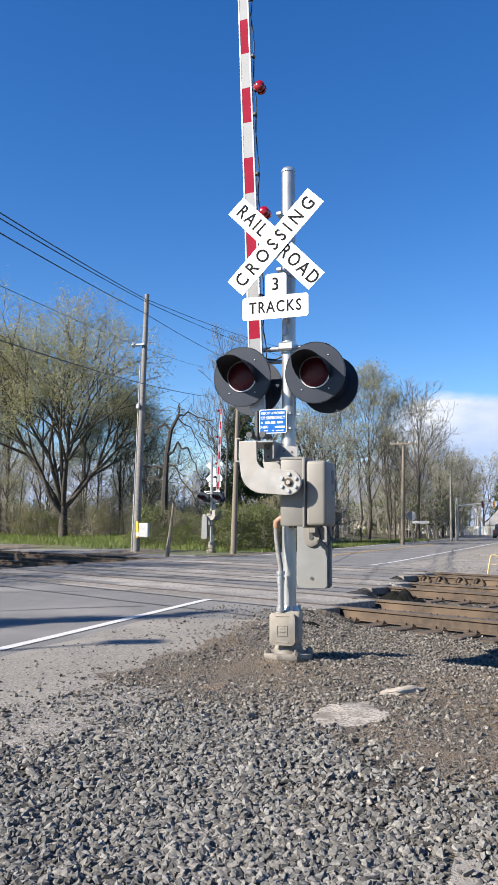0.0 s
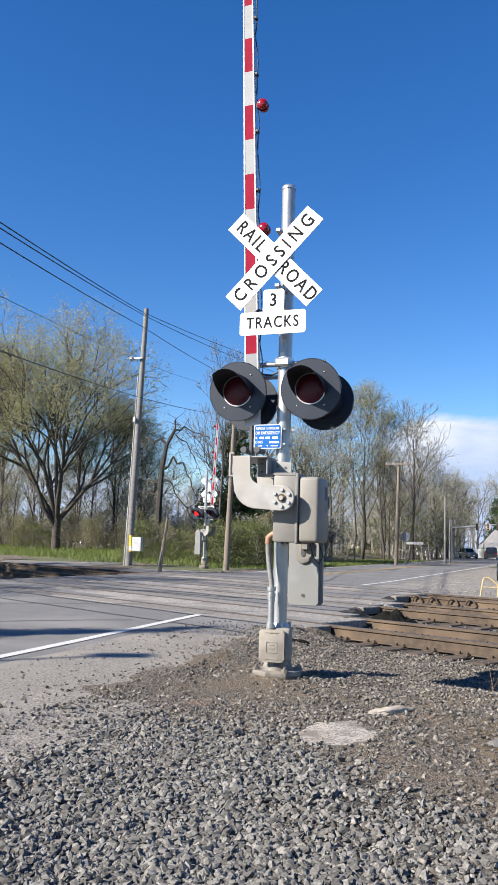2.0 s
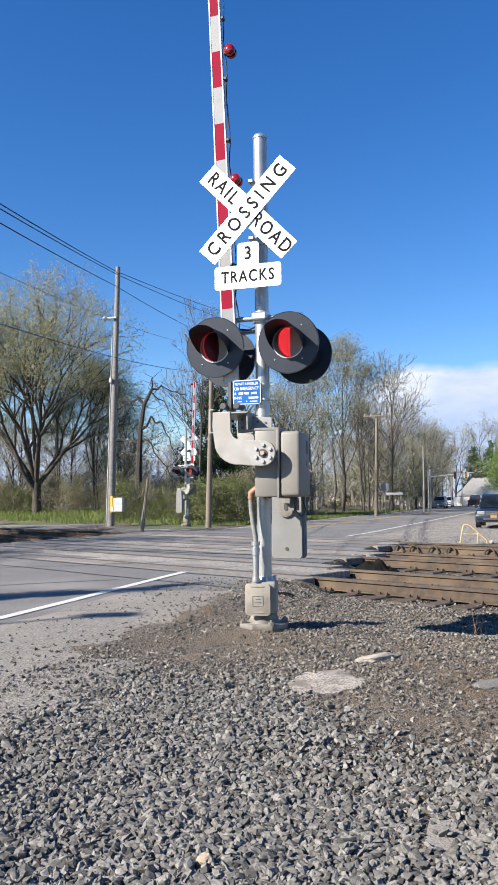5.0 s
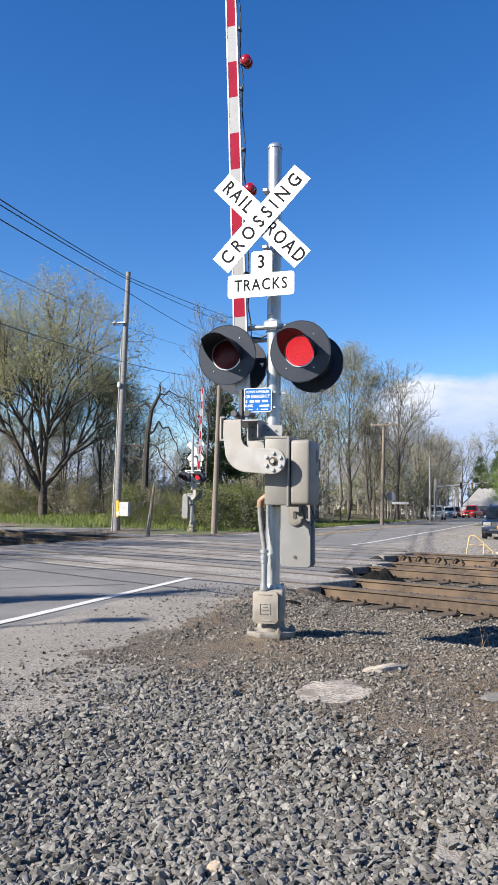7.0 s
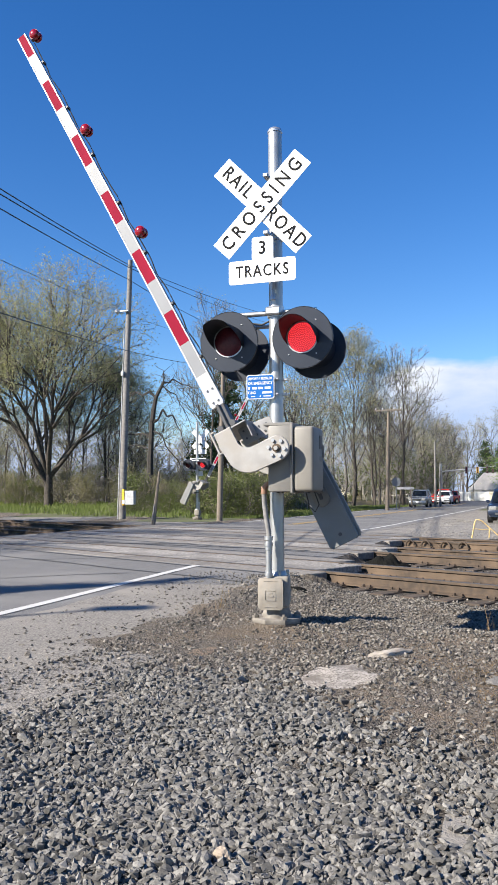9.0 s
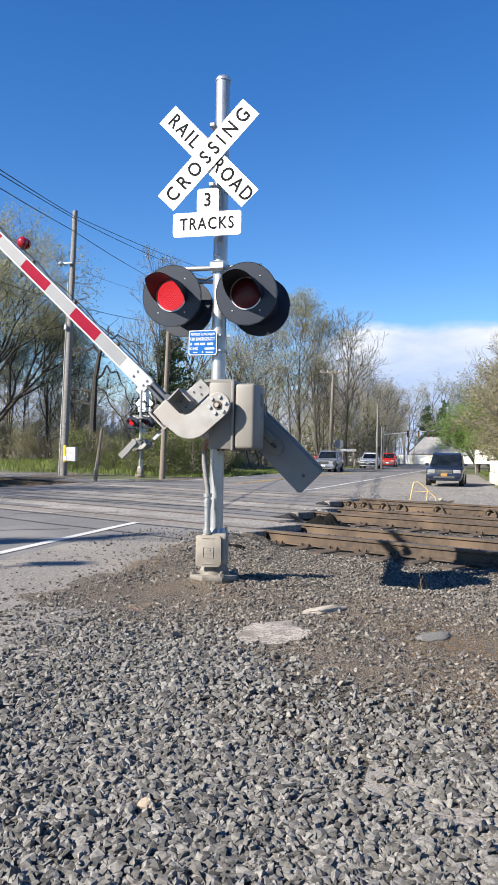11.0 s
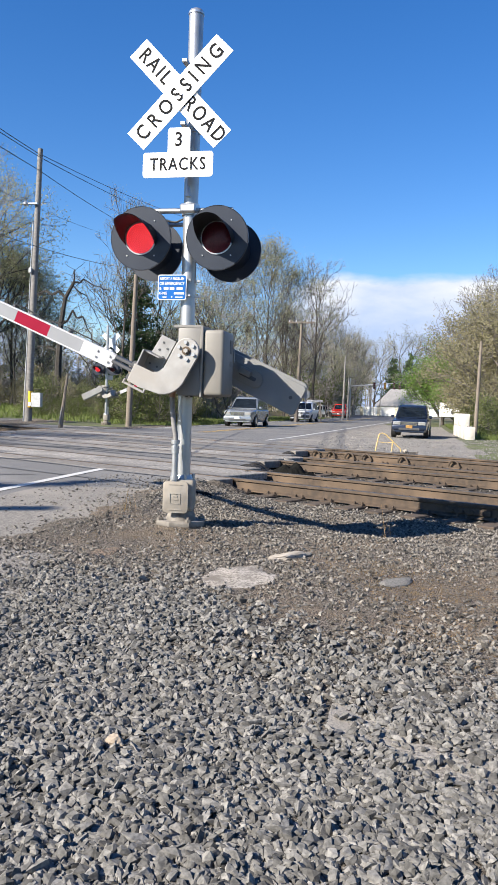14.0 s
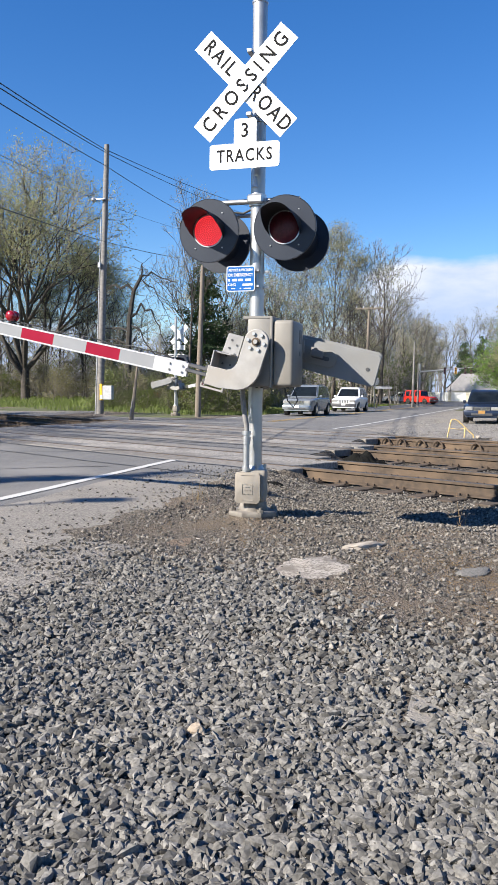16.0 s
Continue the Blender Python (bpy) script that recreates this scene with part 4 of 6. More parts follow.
    # foundation under the flange
    part("foundation", rod(B(), (0, -0.03, -0.25), (0, -0.03, 0.033), 0.25, n=20), M_DIRT, ob, "buried concrete foundation")
    return ob, lamps


def gate_arm(m, near):
    """The turning boom with its castings and counterweight. Origin at the pivot; built raised."""
    ob = thing("gate_arm", "red and white striped gate arm with lamps and grey counterweight" if near else "distant striped crossing gate arm on the far signal", "gate arm", m, "gate arms")
    lean = Matrix.Translation((-0.44, -0.05, 0.74)) @ Matrix.Rotation(radians(BOOM_LEAN), 4, "Y")
    tip = 4.96
    z = 0.76
    edges = [(0.0, 0.37, M_ARMWHITE), (0.37, 0.76, M_ARMGREY)]
    red = True
    while z < tip - 0.02:
        e = min(tip, z + 0.391)
        edges.append((z, e, M_ARMRED if red else M_ARMGREY))
        z, red = e, not red
    for a, b, mt in edges:
        w0, w1 = 0.077 - 0.004 * a, 0.077 - 0.004 * b
        bm = prism(B(), ((-w0 + 0.008, a), (w0 - 0.008, a), (w1 - 0.008, b), (-w1 + 0.008, b)), -0.024, 0.024)
        part("boom_stripe", bm, mt, ob, {"red_reflective_boom": "red stripe", "grey_reflective_boom": "grey white stripe"}.get(mt.name, "white aluminium end"), mx=lean)
    for s in (-1, 1):
        bm = prism(B(), ((s * 0.062, 0.02), (s * 0.077, 0.02), (s * (0.077 - 0.004 * tip), tip), (s * (0.062 - 0.004 * tip), tip)), -0.027, 0.027)
        part("boom_edge", bm, M_ARMWHITE, ob, "white boom edge strip", mx=lean)
    for z in (2.09, 3.48, 4.86):
        light = part("marker_lamp", box(B(), (0.105, 0, z), (0.05, 0.05, 0.06), 0.008), M_DARKGREY, ob, "dark lamp bracket", mx=lean)
        for s in (-1, 1):
            bm = rod(B(), (0.150, s * 0.012, z), (0.150, s * 0.045, z), 0.058, n=20)
            ball(bm, (0.150, s * 0.045, z), 0.054, (1, 0.5, 1), 16, 8)
            part("marker_lens", bm, M_REDLENS, light, "red lamp lens", smooth=True)
    pts = []
    for k in range(60):
        f = k / 59
        zz = 0.2 + f * 4.6
        pts.append((0.09 - 0.004 * zz + 0.022 * abs(math.sin(f * 21)) + 0.004 * math.sin(f * 77), 0.005, zz))
    part("boom_cable", hose(B(), pts, 0.007, 6), M_WIRE, ob, "black cable tied along the boom", mx=lean)
    for k in range(7):
        part("cable_tie", box(B(), (0.085, 0, 0.55 + 0.66 * k), (0.03, 0.06, 0.03), 0.004), M_DARKGREY, ob, mx=lean)
    for z in (0.06, 0.20):
        for x in (-0.03, 0.03):
            part("bolt", rod(B(), (x, -0.04, z), (x, 0.04, z), 0.012, n=8), M_GALV, ob, mx=lean)
    # boom clamp and the bracket under it
    bm = box(B(), (-0.44, -0.05, 0.60), (0.035, 0.11, 0.30), 0.006)
    box(bm, (-0.385, -0.05, 0.60), (0.035, 0.11, 0.26), 0.006)
    part("boom_clamp", bm, M_DARKGREY, ob, "dark steel boom clamp")
    bm = B()
    for x in (-0.50, -0.36):
        rod(bm, (x, -0.15, 0.50), (x, 0.05, 0.50), 0.032, n=14)
    part("shear_bolt", bm, M_DARKGREY, ob)
    bm = box(B(), (-0.335, -0.05, 0.40), (0.33, 0.68, 0.016), 0.003)
    box(bm, (-0.18, -0.05, 0.32), (0.014, 0.62, 0.17), 0.003)
    part("cross_plate", bm, M_PLATE, ob, "galvanised cross plate between the castings")
    plate = part("side_plate", prism(B(), ((-0.33, 0.22), (0.02, 0.20), (0.02, 0.36), (-0.33, 0.40)), -0.20, -0.185, 0.003), M_PLATE, ob, "galvanised plate with holes")
    for x, z in ((-0.28, 0.35), (-0.20, 0.33), (-0.12, 0.32), (-0.04, 0.31), (-0.28, 0.27), (-0.17, 0.255), (-0.08, 0.25)):
        part("hole", rod(B(), (x, -0.206, z), (x, -0.199, z), 0.011, n=8), M_DARKGREY, plate)
    # castings on both sides of the motor
    arc = [(0.12 * math.cos(radians(a)), 0.12 * math.sin(radians(a))) for a in range(80, -101, -15)]
    bend = [(-0.25 + 0.24 * math.cos(radians(a)), 0.135 + 0.24 * math.sin(radians(a))) for a in range(262, 184, -13)]
    inner = [(-0.235 + 0.085 * math.cos(radians(a)) * 1.0, 0.215 + 0.085 * math.sin(radians(a))) for a in range(180, 271, 15)]
    outline = arc + bend + [(-0.505, 0.27), (-0.502, 0.405), (-0.322, 0.405)] + inner
    for y0, y1, mt in ((-0.445, -0.405, M_CAST), (0.31, 0.35, M_CAST)):
        c = part("arm_casting", prism(B(), outline, y0, y1, 0.008), mt, ob, "cast aluminium crank arm")
        fr = y0 if y0 < 0 else y1
        s = -1 if y0 < 0 else 1
        for k in range(6):
            a = k * math.pi / 3 + 0.5
            part("bolt", rod(B(), (0.078 * math.cos(a), fr, 0.078 * math.sin(a)), (0.078 * math.cos(a), fr + s * 0.018, 0.078 * math.sin(a)), 0.017, n=8), M_GALV, c)
        bm = rod(B(), (0, fr, 0), (0, fr + s * 0.010, 0), 0.040, n=20)
        part("hub", bm, M_RUST, c, "rusty pivot nut")
        bm = rod(B(), (0, fr + s * 0.01, 0), (0, fr + s * 0.03, 0), 0.022, n=6)
        part("hub_nut", bm, M_CAST, c)
    bm = box(B(), (-0.53, -0.43, 0.32), (0.02, 0.03, 0.22), 0.003)
    box(bm, (-0.515, -0.43, 0.43), (0.05, 0.03, 0.016), 0.003)
    box(bm, (-0.515, -0.43, 0.21), (0.05, 0.03, 0.016), 0.003)
    part("edge_bracket", bm, M_CAST, ob)
    # counterweight
    out = [(0.15 * math.cos(radians(a)), 0.15 * math.sin(radians(a))) for a in range(10, 171, 20)] + [(-0.158, -0.46), (-0.163, -1.02), (-0.138, -1.05), (0.138, -1.05), (0.163, -1.02), (0.158, -0.46)]
    w = part("counterweight", prism(B(), out, 0.40, 0.445, 0.008), M_WEIGHT, ob, "grey steel counterweight plate")
    part("weight_plate", prism(B(), [(x * 0.96 + 0.035, z + 0.006) for x, z in out], 0.452, 0.50, 0.008), M_WEIGHT, w, "second grey steel plate")
    bm = prism(B(), rounded(-0.085, -0.62, 0.085, -0.10, 0.08), 0.375, 0.40, 0.006)
    part("weight_boss", bm, M_BOXDARK, w, smooth=True)
    part("slot", prism(B(), rounded(-0.02, -0.55, 0.02, -0.36, 0.018), 0.368, 0.376), M_DARKGREY, w, "dark adjusting slot")
    part("weight_block", box(B(), (0.03, 0.35, -0.42), (0.07, 0.06, 0.13), 0.01), M_BOXDARK, w)
    part("hole", rod(B(), (0.0, 0.395, -0.945), (0.0, 0.4005, -0.945), 0.019, n=12), M_DARKGREY, w)
    return ob


NEAR = Matrix.Identity(4)
FAR = pose(-13.25, 30.9, 0.02, 0, 0, 177)
near_signal, near_lamps = crossing_signal(NEAR, True)
far_signal, far_lamps = crossing_signal(FAR, False)
near_arm = gate_arm(NEAR @ Matrix.Translation(PIVOT), True)
far_arm = gate_arm(FAR @ Matrix.Translation(PIVOT), False)


# ---- vehicles ----
def car(name, label, paint, size=(4.5, 1.8, 1.68), style="suv", grille=True, plate=M_SIGN):
    """A car whose front faces -y, with its origin on the ground under its middle."""
    L, W, H = size
    ob = thing(name, label, "car" if style != "pickup" else "pickup truck")
    h, w = L / 2, W / 2
    belt, hood = H * 0.58, H * 0.56
    if style == "suv":
        roof = ((-h * 0.42, belt), (-h * 0.10, H * 0.97), (h * 0.1, H), (h * 0.80, H * 0.97), (h * 0.95, belt))
    elif style == "box":
        roof = ((-h * 0.30, belt), (-h * 0.22, H * 0.98), (h * 0.1, H), (h * 0.90, H * 0.99), (h * 0.97, belt))
    elif style == "pickup":
        roof = ((-h * 0.30, belt), (-h * 0.02, H * 0.97), (h * 0.12, H), (h * 0.30, H * 0.96), (h * 0.38, belt))
    else:
        roof = ((-h * 0.40, belt), (-h * 0.02, H * 0.97), (h * 0.2, H), (h * 0.5, H * 0.95), (h * 0.88, belt))
    low = [(-h, 0.36), (-h * 1.0, hood * 0.72), (-h * 0.95, hood * 0.93), (-h * 0.46, belt), (h * 0.97, belt * 0.98), (h, hood * 0.7), (h * 0.99, 0.38), (h * 0.92, 0.26), (-h * 0.93, 0.24)]
    # lower body: side outline, cut for the wheels, narrowed at nose, tail and sill
    bm = B()
    secs = []
    for k in range(25):
        y = -h + L * k / 24
        top = np.interp(y, [p[0] for p in low[1:5]] + [h], [p[1] for p in low[1:5]] + [hood * 0.75])
        nose = 1 - 0.16 * smooth(0.72, 1.0, abs(y) / h) ** 2
        front, rear = -h + 0.19 * L, h - 0.19 * L
        bot = 0.27
        for wy in (front, rear):
            if abs(y - wy) < 0.40:
                bot = max(bot, math.sqrt(max(0, 0.40 ** 2 - (y - wy) ** 2)) + 0.32)
        secs.append([(s * w * nose * f, y, z) for s, f, z in ((-1, 0.93, bot), (-1, 1.0, max(bot + 0.02, 0.55)), (-1, 0.985, max(bot + 0.03, top - 0.06)), (-1, 0.90, max(bot + 0.04, top)), (1, 0.90, max(bot + 0.04, top)), (1, 0.985, max(bot + 0.03, top - 0.06)), (1, 1.0, max(bot + 0.02, 0.55)), (1, 0.93, bot))])
    vs = [[bm.verts.new(p) for p in s] for s in secs]
    for a, b in zip(vs, vs[1:]):
        for k in range(8):
            bm.faces.new((a[k], a[(k + 1) % 8], b[(k + 1) % 8], b[k]))
    bm.faces.new(vs[0]), bm.faces.new(vs[-1][::-1])
    body = part("body", bm, paint, ob, smooth=True)
    # cabin
    bm = B()
    a = [[bm.verts.new((s * w * f, y, z)) for y, z in roof] for s, f in ((-1, 1.0), (1, 1.0))]
    for side, s in zip(a, (-1, 1)):
        for v, (y, z) in zip(side, roof):
            v.co.x = s * w * (0.90 if z <= belt + 0.01 else 0.74)
    n = len(roof)
    for k in range(n):
        bm.faces.new((a[0][k], a[0][(k + 1) % n], a[1][(k + 1) % n], a[1][k]))
    bm.faces.new(a[0]), bm.faces.new(a[1][::-1])
    bmesh.ops.bevel(bm, geom=bm.edges[:], offset=0.05, segments=2, affect="EDGES")
    part("cabin", bm, paint, ob, smooth=True)
    (y0, z0), (y1, z1) = roof[0], roof[1]
    d = Vector((0, y1 - y0, z1 - z0)).normalized()
    nrm = Vector((0, -d.z, d.y)) * 0.010
    q = lambda f, x: Vector((x, y0, z0)) + Vector((0, y1 - y0, z1 - z0)) * f + nrm
    bm = B()
    bm.faces.new([bm.verts.new(p) for p in (q(0.10, -w * 0.80), q(0.10, w * 0.80), q(0.88, w * 0.67), q(0.88, -w * 0.67))])
    bmesh.ops.solidify(bm, geom=bm.faces[:], thickness=0.008)
    part("windscreen", bm, M_GLASS, ob, "dark windscreen")
    ny = [(roof[0][0] + 0.18, 0.06), (roof[1][0] + 0.06, 0.9), (roof[-2][0] - 0.05, 0.9), (roof[-1][0] - 0.22, 0.06)]
    for s in (-1, 1):
        cuts = np.linspace(0, 1, 4 if style in ("suv", "box") else 3)
        for c0, c1 in zip(cuts, cuts[1:]):
            bm, g = B(), 0.03
            def sidept(f, up):
                yb = ny[0][0] + (ny[3][0] - ny[0][0]) * f
                yt = ny[1][0] + (ny[2][0] - ny[1][0]) * f
                zz = belt + (H * 0.97 - belt) * (0.90 if up else 0.06)
                return Vector((s * w * (0.765 if up else 0.895) + s * 0.008, yt if up else yb, zz))
            bm.faces.new([bm.verts.new(p) for p in (sidept(c0 + g, 0), sidept(c1 - g, 0), sidept(c1 - g, 1), sidept(c0 + g, 1))])
            bmesh.ops.solidify(bm, geom=bm.faces[:], thickness=0.008)
            part("side_window", bm, M_GLASS, ob, "dark side window")
        part("mirror", box(B(), (s * (w + 0.04), roof[0][0] + 0.28, belt + 0.08), (0.15, 0.10, 0.13), 0.03), paint, ob)
        hl = part("headlight", box(B(), (s * w * 0.66, -h * 0.975, hood * 0.78), (w * 0.42, 0.12, 0.17), 0.03), M_LAMPGLASS, ob, "clear headlight")
        part("tail_light", box(B(), (s * w * 0.84, h * 0.985, hood * 0.82), (w * 0.2, 0.08, 0.25), 0.02), M_REDLENS, ob, "red tail light")
        part("fog_lamp", box(B(), (s * w * 0.62, -h - 0.005, 0.47), (0.15, 0.04, 0.09), 0.01), M_LAMPGLASS, ob)
        for fy in (-h + 0.19 * L, h - 0.19 * L):
            wheel = part("wheel", rod(B(), (s * (w - 0.21), fy, 0.345), (s * (w + 0.0), fy, 0.345), 0.345, n=24), M_RUBBER, ob, "black tyre", smooth=True)
            part("rim", rod(B(), (s * (w - 0.02), fy, 0.345), (s * (w + 0.012), fy, 0.345), 0.215, 0.19, n=18), M_CHROME, wheel, "silver rim", smooth=True)
    gr = part("grille", box(B(), (0, -h * 0.993, hood * 0.76), (w * 0.86, 0.06, 0.20), 0.02), M_DARKGREY, ob, "dark grille")
    for k in range(3 if grille else 7):
        if grille:
            part("grille_bar", box(B(), (0, -h * 0.993 - 0.034, hood * 0.76 - 0.06 + 0.06 * k), (w * 0.84, 0.012, 0.018)), M_CHROME, gr)
        else:
            part("grille_bar", box(B(), ((k - 3) * w * 0.125, -h * 0.993 - 0.034, hood * 0.76), (w * 0.04, 0.012, 0.19)), paint, gr)
    bump = part("bumper", box(B(), (0, -h * 0.985, 0.46), (W * 0.92, 0.16, 0.22), 0.05, seg=2), paint if grille else M_DARKGREY, ob, smooth=True)
    part("air_dam", box(B(), (0, -h * 0.985 - 0.07, 0.40), (W * 0.55, 0.04, 0.10), 0.01), M_DARKGREY, bump)
    part("number_plate", box(B(), (0, -h * 0.985 - 0.09, 0.50), (0.28, 0.012, 0.13), 0.004), plate, bump, "blank plate")
    part("underbody", box(B(), (0, 0, 0.34), (W * 0.8, L * 0.9, 0.2)), M_RUBBER, ob, "dark underbody")
    if style == "pickup":
        part("bed_floor", box(B(), (0, h * 0.66, belt * 0.9), (W * 0.82, L * 0.26, 0.05)), M_DARKGREY, ob)
    if style in ("suv", "box"):
        for s in (-1, 1):
            part("roof_rail", rod(B(), (s * w * 0.66, roof[1][0] + 0.3, H + 0.03), (s * w * 0.66, roof[3][0] - 0.15, H + 0.02), 0.018, n=6), M_DARKGREY, ob)
    return ob


def paint(name, c, metal=0.3):
    return mat(name, c, 0.25, metal, col2=tuple(v * 0.93 for v in c), scale=3, spec=0.7)


P_NAVY, P_SILVER, P_WHITE, P_RED, P_GREY = paint("navy_car_paint", (0.018, 0.028, 0.055)), paint("silver_car_paint", (0.30, 0.325, 0.35), 0.5), paint("white_car_paint", (0.78, 0.79, 0.80), 0.05), paint("red_car_paint", (0.52, 0.022, 0.012), 0.1), paint("dark_grey_car_paint", (0.035, 0.037, 0.04))
suv = car("parked_suv", "dark navy sport utility vehicle parked on pale gravel", P_NAVY, (4.3, 1.62, 1.47), plate=mat("orange_plate", (0.38, 0.20, 0.05), 0.5, scale=9))
suv.matrix_basis = pose(2.05, 30.4, 0.0, 0, 0, -3)
silver = car("silver_suv", "silver compact sport utility vehicle waiting before the crossing", P_SILVER, (4.55, 1.76, 1.68))
white = car("white_suv", "white sport utility vehicle behind a silver one", P_WHITE, (4.65, 1.77, 1.64), grille=False)
red = car("red_jeep", "boxy red off-road vehicle on the road", P_RED, (4.1, 1.75, 1.68), "box", grille=False)
red_truck = car("red_pickup", "red pickup truck farther along the road", P_RED, (5.4, 1.95, 1.85), "pickup")
sedan = car("white_sedan", "white sedan on the side road far off", P_WHITE, (4.6, 1.8, 1.47), "sedan")
grey = car("dark_pickup", "dark pickup truck driving away", P_GREY, (5.5, 1.95, 1.85), "pickup")


def lane(y, side=-8.35):
    return side + bend(y)


def drive():
    """The traffic: out of the side road, up to the crossing, and to a stop."""
    def along(t, y, side=-9.0, turn=0.0):
        return t, pose(lane(y, side), y, 0.0, 0, 0, turn - 2.0)

    def at(t, x, y, turn=-2.0):
        return t, pose(x, y, 0.0, 0, 0, turn)
    walk(silver, [at(0.0, -25, 130.5, 90), at(1.0, -13, 130.5, 85), at(2.0, -6.2, 127, 25), along(3.5, 117), along(4.2, 110), along(6.3, 95), along(7.0, 89), along(8.0, 80.5), along(9.0, 72), along(10.0, 64), along(10.2, 62.3), along(12.3, 43.6, -8.5), along(12.5, 42.4, -8.4), along(13.5, 38.8, -8.35), along(14.5, 37.2, -8.35), along(15.3, 36.4, -8.35), along(16.0, 36.1, -8.35)])
    walk(white, [at(0.0, -42, 130.5, 90), at(2.3, -14, 130.5, 85), at(3.3, -6.0, 127.5, 25), along(4.2, 122), along(6.3, 115), along(7.0, 111), along(8.0, 102), along(9.0, 93), along(10.2, 82.5), along(12.3, 72, -9.6), along(13.0, 69, -9.9), along(14.0, 58, -8.8), along(15.0, 51, -8.5), along(16.0, 47.2, -8.35)])
    walk(red, [at(0.0, -75, 130.5, 90), at(5.4, -15, 130.5, 88), at(6.4, -7.0, 129, 35), at(7.0, -5.8, 126, 0), along(8.5, 108), along(10.0, 96, -8.4), along(12.3, 93, -9.2), along(13.0, 92, -9.4), at(14.0, -6.9, 91), at(14.6, -7.1, 91, 4), at(15.0, -6.8, 91, 12), at(15.5, -6.5, 91, 32), at(16.0, -5.7, 91.5, 55)])
    walk(red_truck, [at(0.0, 60, 130.5, -90), at(4.4, 10, 130.5, -88), at(5.6, 0.5, 127.5, -55), at(7.0, -2.6, 114, -12), at(8.0, -4.2, 104, -6), at(8.5, -5.2, 99, -10), at(9.0, -5.9, 94, -22), at(9.5, -7.7, 89, -42), at(10.0, -8.2, 86, -60), at(11.2, -13.5, 85, -78), at(13.0, -21.1, 85, -84), at(16.0, -36, 85, -84)])
    walk(grey, [at(0.0, -1.3, 105, 178), at(2.0, -2.4, 122, 178), at(3.5, -2.0, 128, 176), at(7.0, -1.4, 129, 172), at(8.5, 0.5, 129.5, 150), at(9.5, 5.0, 130, 105), at(12.4, 30, 130, 92), at(16.0, 70, 130, 92)])
    walk(sedan, [at(0.0, -90, 130.5, 90), at(9.6, -16, 130.5, 88), at(10.8, -7.5, 127, 30), at(12.3, -8.4, 108, -6), at(13.0, -9.7, 103, -20), at(14.0, -10.8, 99.5, -70), at(14.6, -10.7, 99, -72), at(16.0, -9.2, 99, -70)])


# ---- poles, wires, roadside ----
def utility_pole(base, top, r, label, material, crossarm=0.0):
    ob = thing("utility_pole", label, "utility pole", Matrix.Translation(base), "utility poles")
    t = Vector(top) - Vector(base)
    bm, rings, n = B(), [], 14
    for k in range(9):
        f = k / 8
        rr = r * (1 - 0.38 * f)
        rings.append([bm.verts.new((t.x * f + rr * math.cos(2 * math.pi * j / n), t.y * f + rr * math.sin(2 * math.pi * j / n), t.z * f - (0.3 if k == 0 else 0))) for j in range(n)])
    for a, b in zip(rings, rings[1:]):
        for j in range(n):
            bm.faces.new((a[j], a[(j + 1) % n], b[(j + 1) % n], b[j]))
    bm.faces.new(rings[-1])
    part("pole_shaft", bm, material, ob, smooth=True)
    if crossarm:
        part("pole_crossarm", box(B(), (t.x, t.y - 0.12, t.z - 0.12), (crossarm, 0.10, 0.12), 0.01), material, ob)
        for k in (-1, -0.45, 0.45, 1):
            part("insulator", rod(B(), (t.x + k * crossarm * 0.46, t.y - 0.12, t.z - 0.06), (t.x + k * crossarm * 0.46, t.y - 0.12, t.z + 0.08), 0.04, 0.03, n=8), M_GREYBOX, ob)
    return ob


big_pole = utility_pole((-17.1, 30.0, 0), (-16.7, 30.0, 13.65), 0.20, "tall weathered utility pole with a small meter box", M_POLE_GREY)
part("pole_bracket", box(B(), (0.17, -0.22, 10.9), (0.5, 0.12, 0.10), 0.02), M_ALU, big_pole)
part("street_lamp_head", box(B(), (-0.22, -0.25, 10.90), (0.30, 0.24, 0.26), 0.10), M_ALU, big_pole, "grey lamp head")
part("pole_bracket", box(B(), (0.30, -0.05, 12.6), (0.08, 0.1, 0.9), 0.02), M_DARKGREY, big_pole)
part("pole_bracket", box(B(), (0.10, -0.22, 7.6), (0.16, 0.12, 0.26), 0.02), M_GREYBOX, big_pole)
bm = rod(B(), (-0.16, -0.16, 0.0), (-0.07, -0.15, 3.0), 0.035, n=8)
rod(bm, (-0.07, -0.15, 3.0), (0.14, -0.13, 10.0), 0.025, n=8)
part("riser_pipe", bm, M_GREYBOX, big_pole, "grey riser pipe")
meter = thing("meter_box", "pale grey meter box with a yellow edge on a pole", "meter box", Matrix.Translation((-16.55, 29.62, 1.12)))
part("box_case", box(B(), (0.12, 0, 0), (0.52, 0.25, 0.72), 0.02), M_GREYBOX, meter)
part("yellow_edge", box(B(), (-0.23, 0, 0.02), (0.15, 0.26, 0.84), 0.02), M_YELLOW, meter, "yellow panel")
part("white_label", box(B(), (-0.20, -0.135, -0.22), (0.14, 0.012, 0.2), 0.002), M_SIGN, meter)
utility_pole((-11.4, 29.2, 0), (-11.2, 29.2, 7.3), 0.15, "short bare wooden pole before the brush", M_POLE)
utility_pole((-7.05, 55.0, 0), (-6.85, 55.0, 7.9), 0.165, "wooden utility pole with a crossarm beside the road", M_POLE, 2.1)
utility_pole((-4.9, 72.0, 0), (-4.85, 72.0, 6.3), 0.13, "wooden utility pole far along the road", M_POLE_GREY, 0.0)
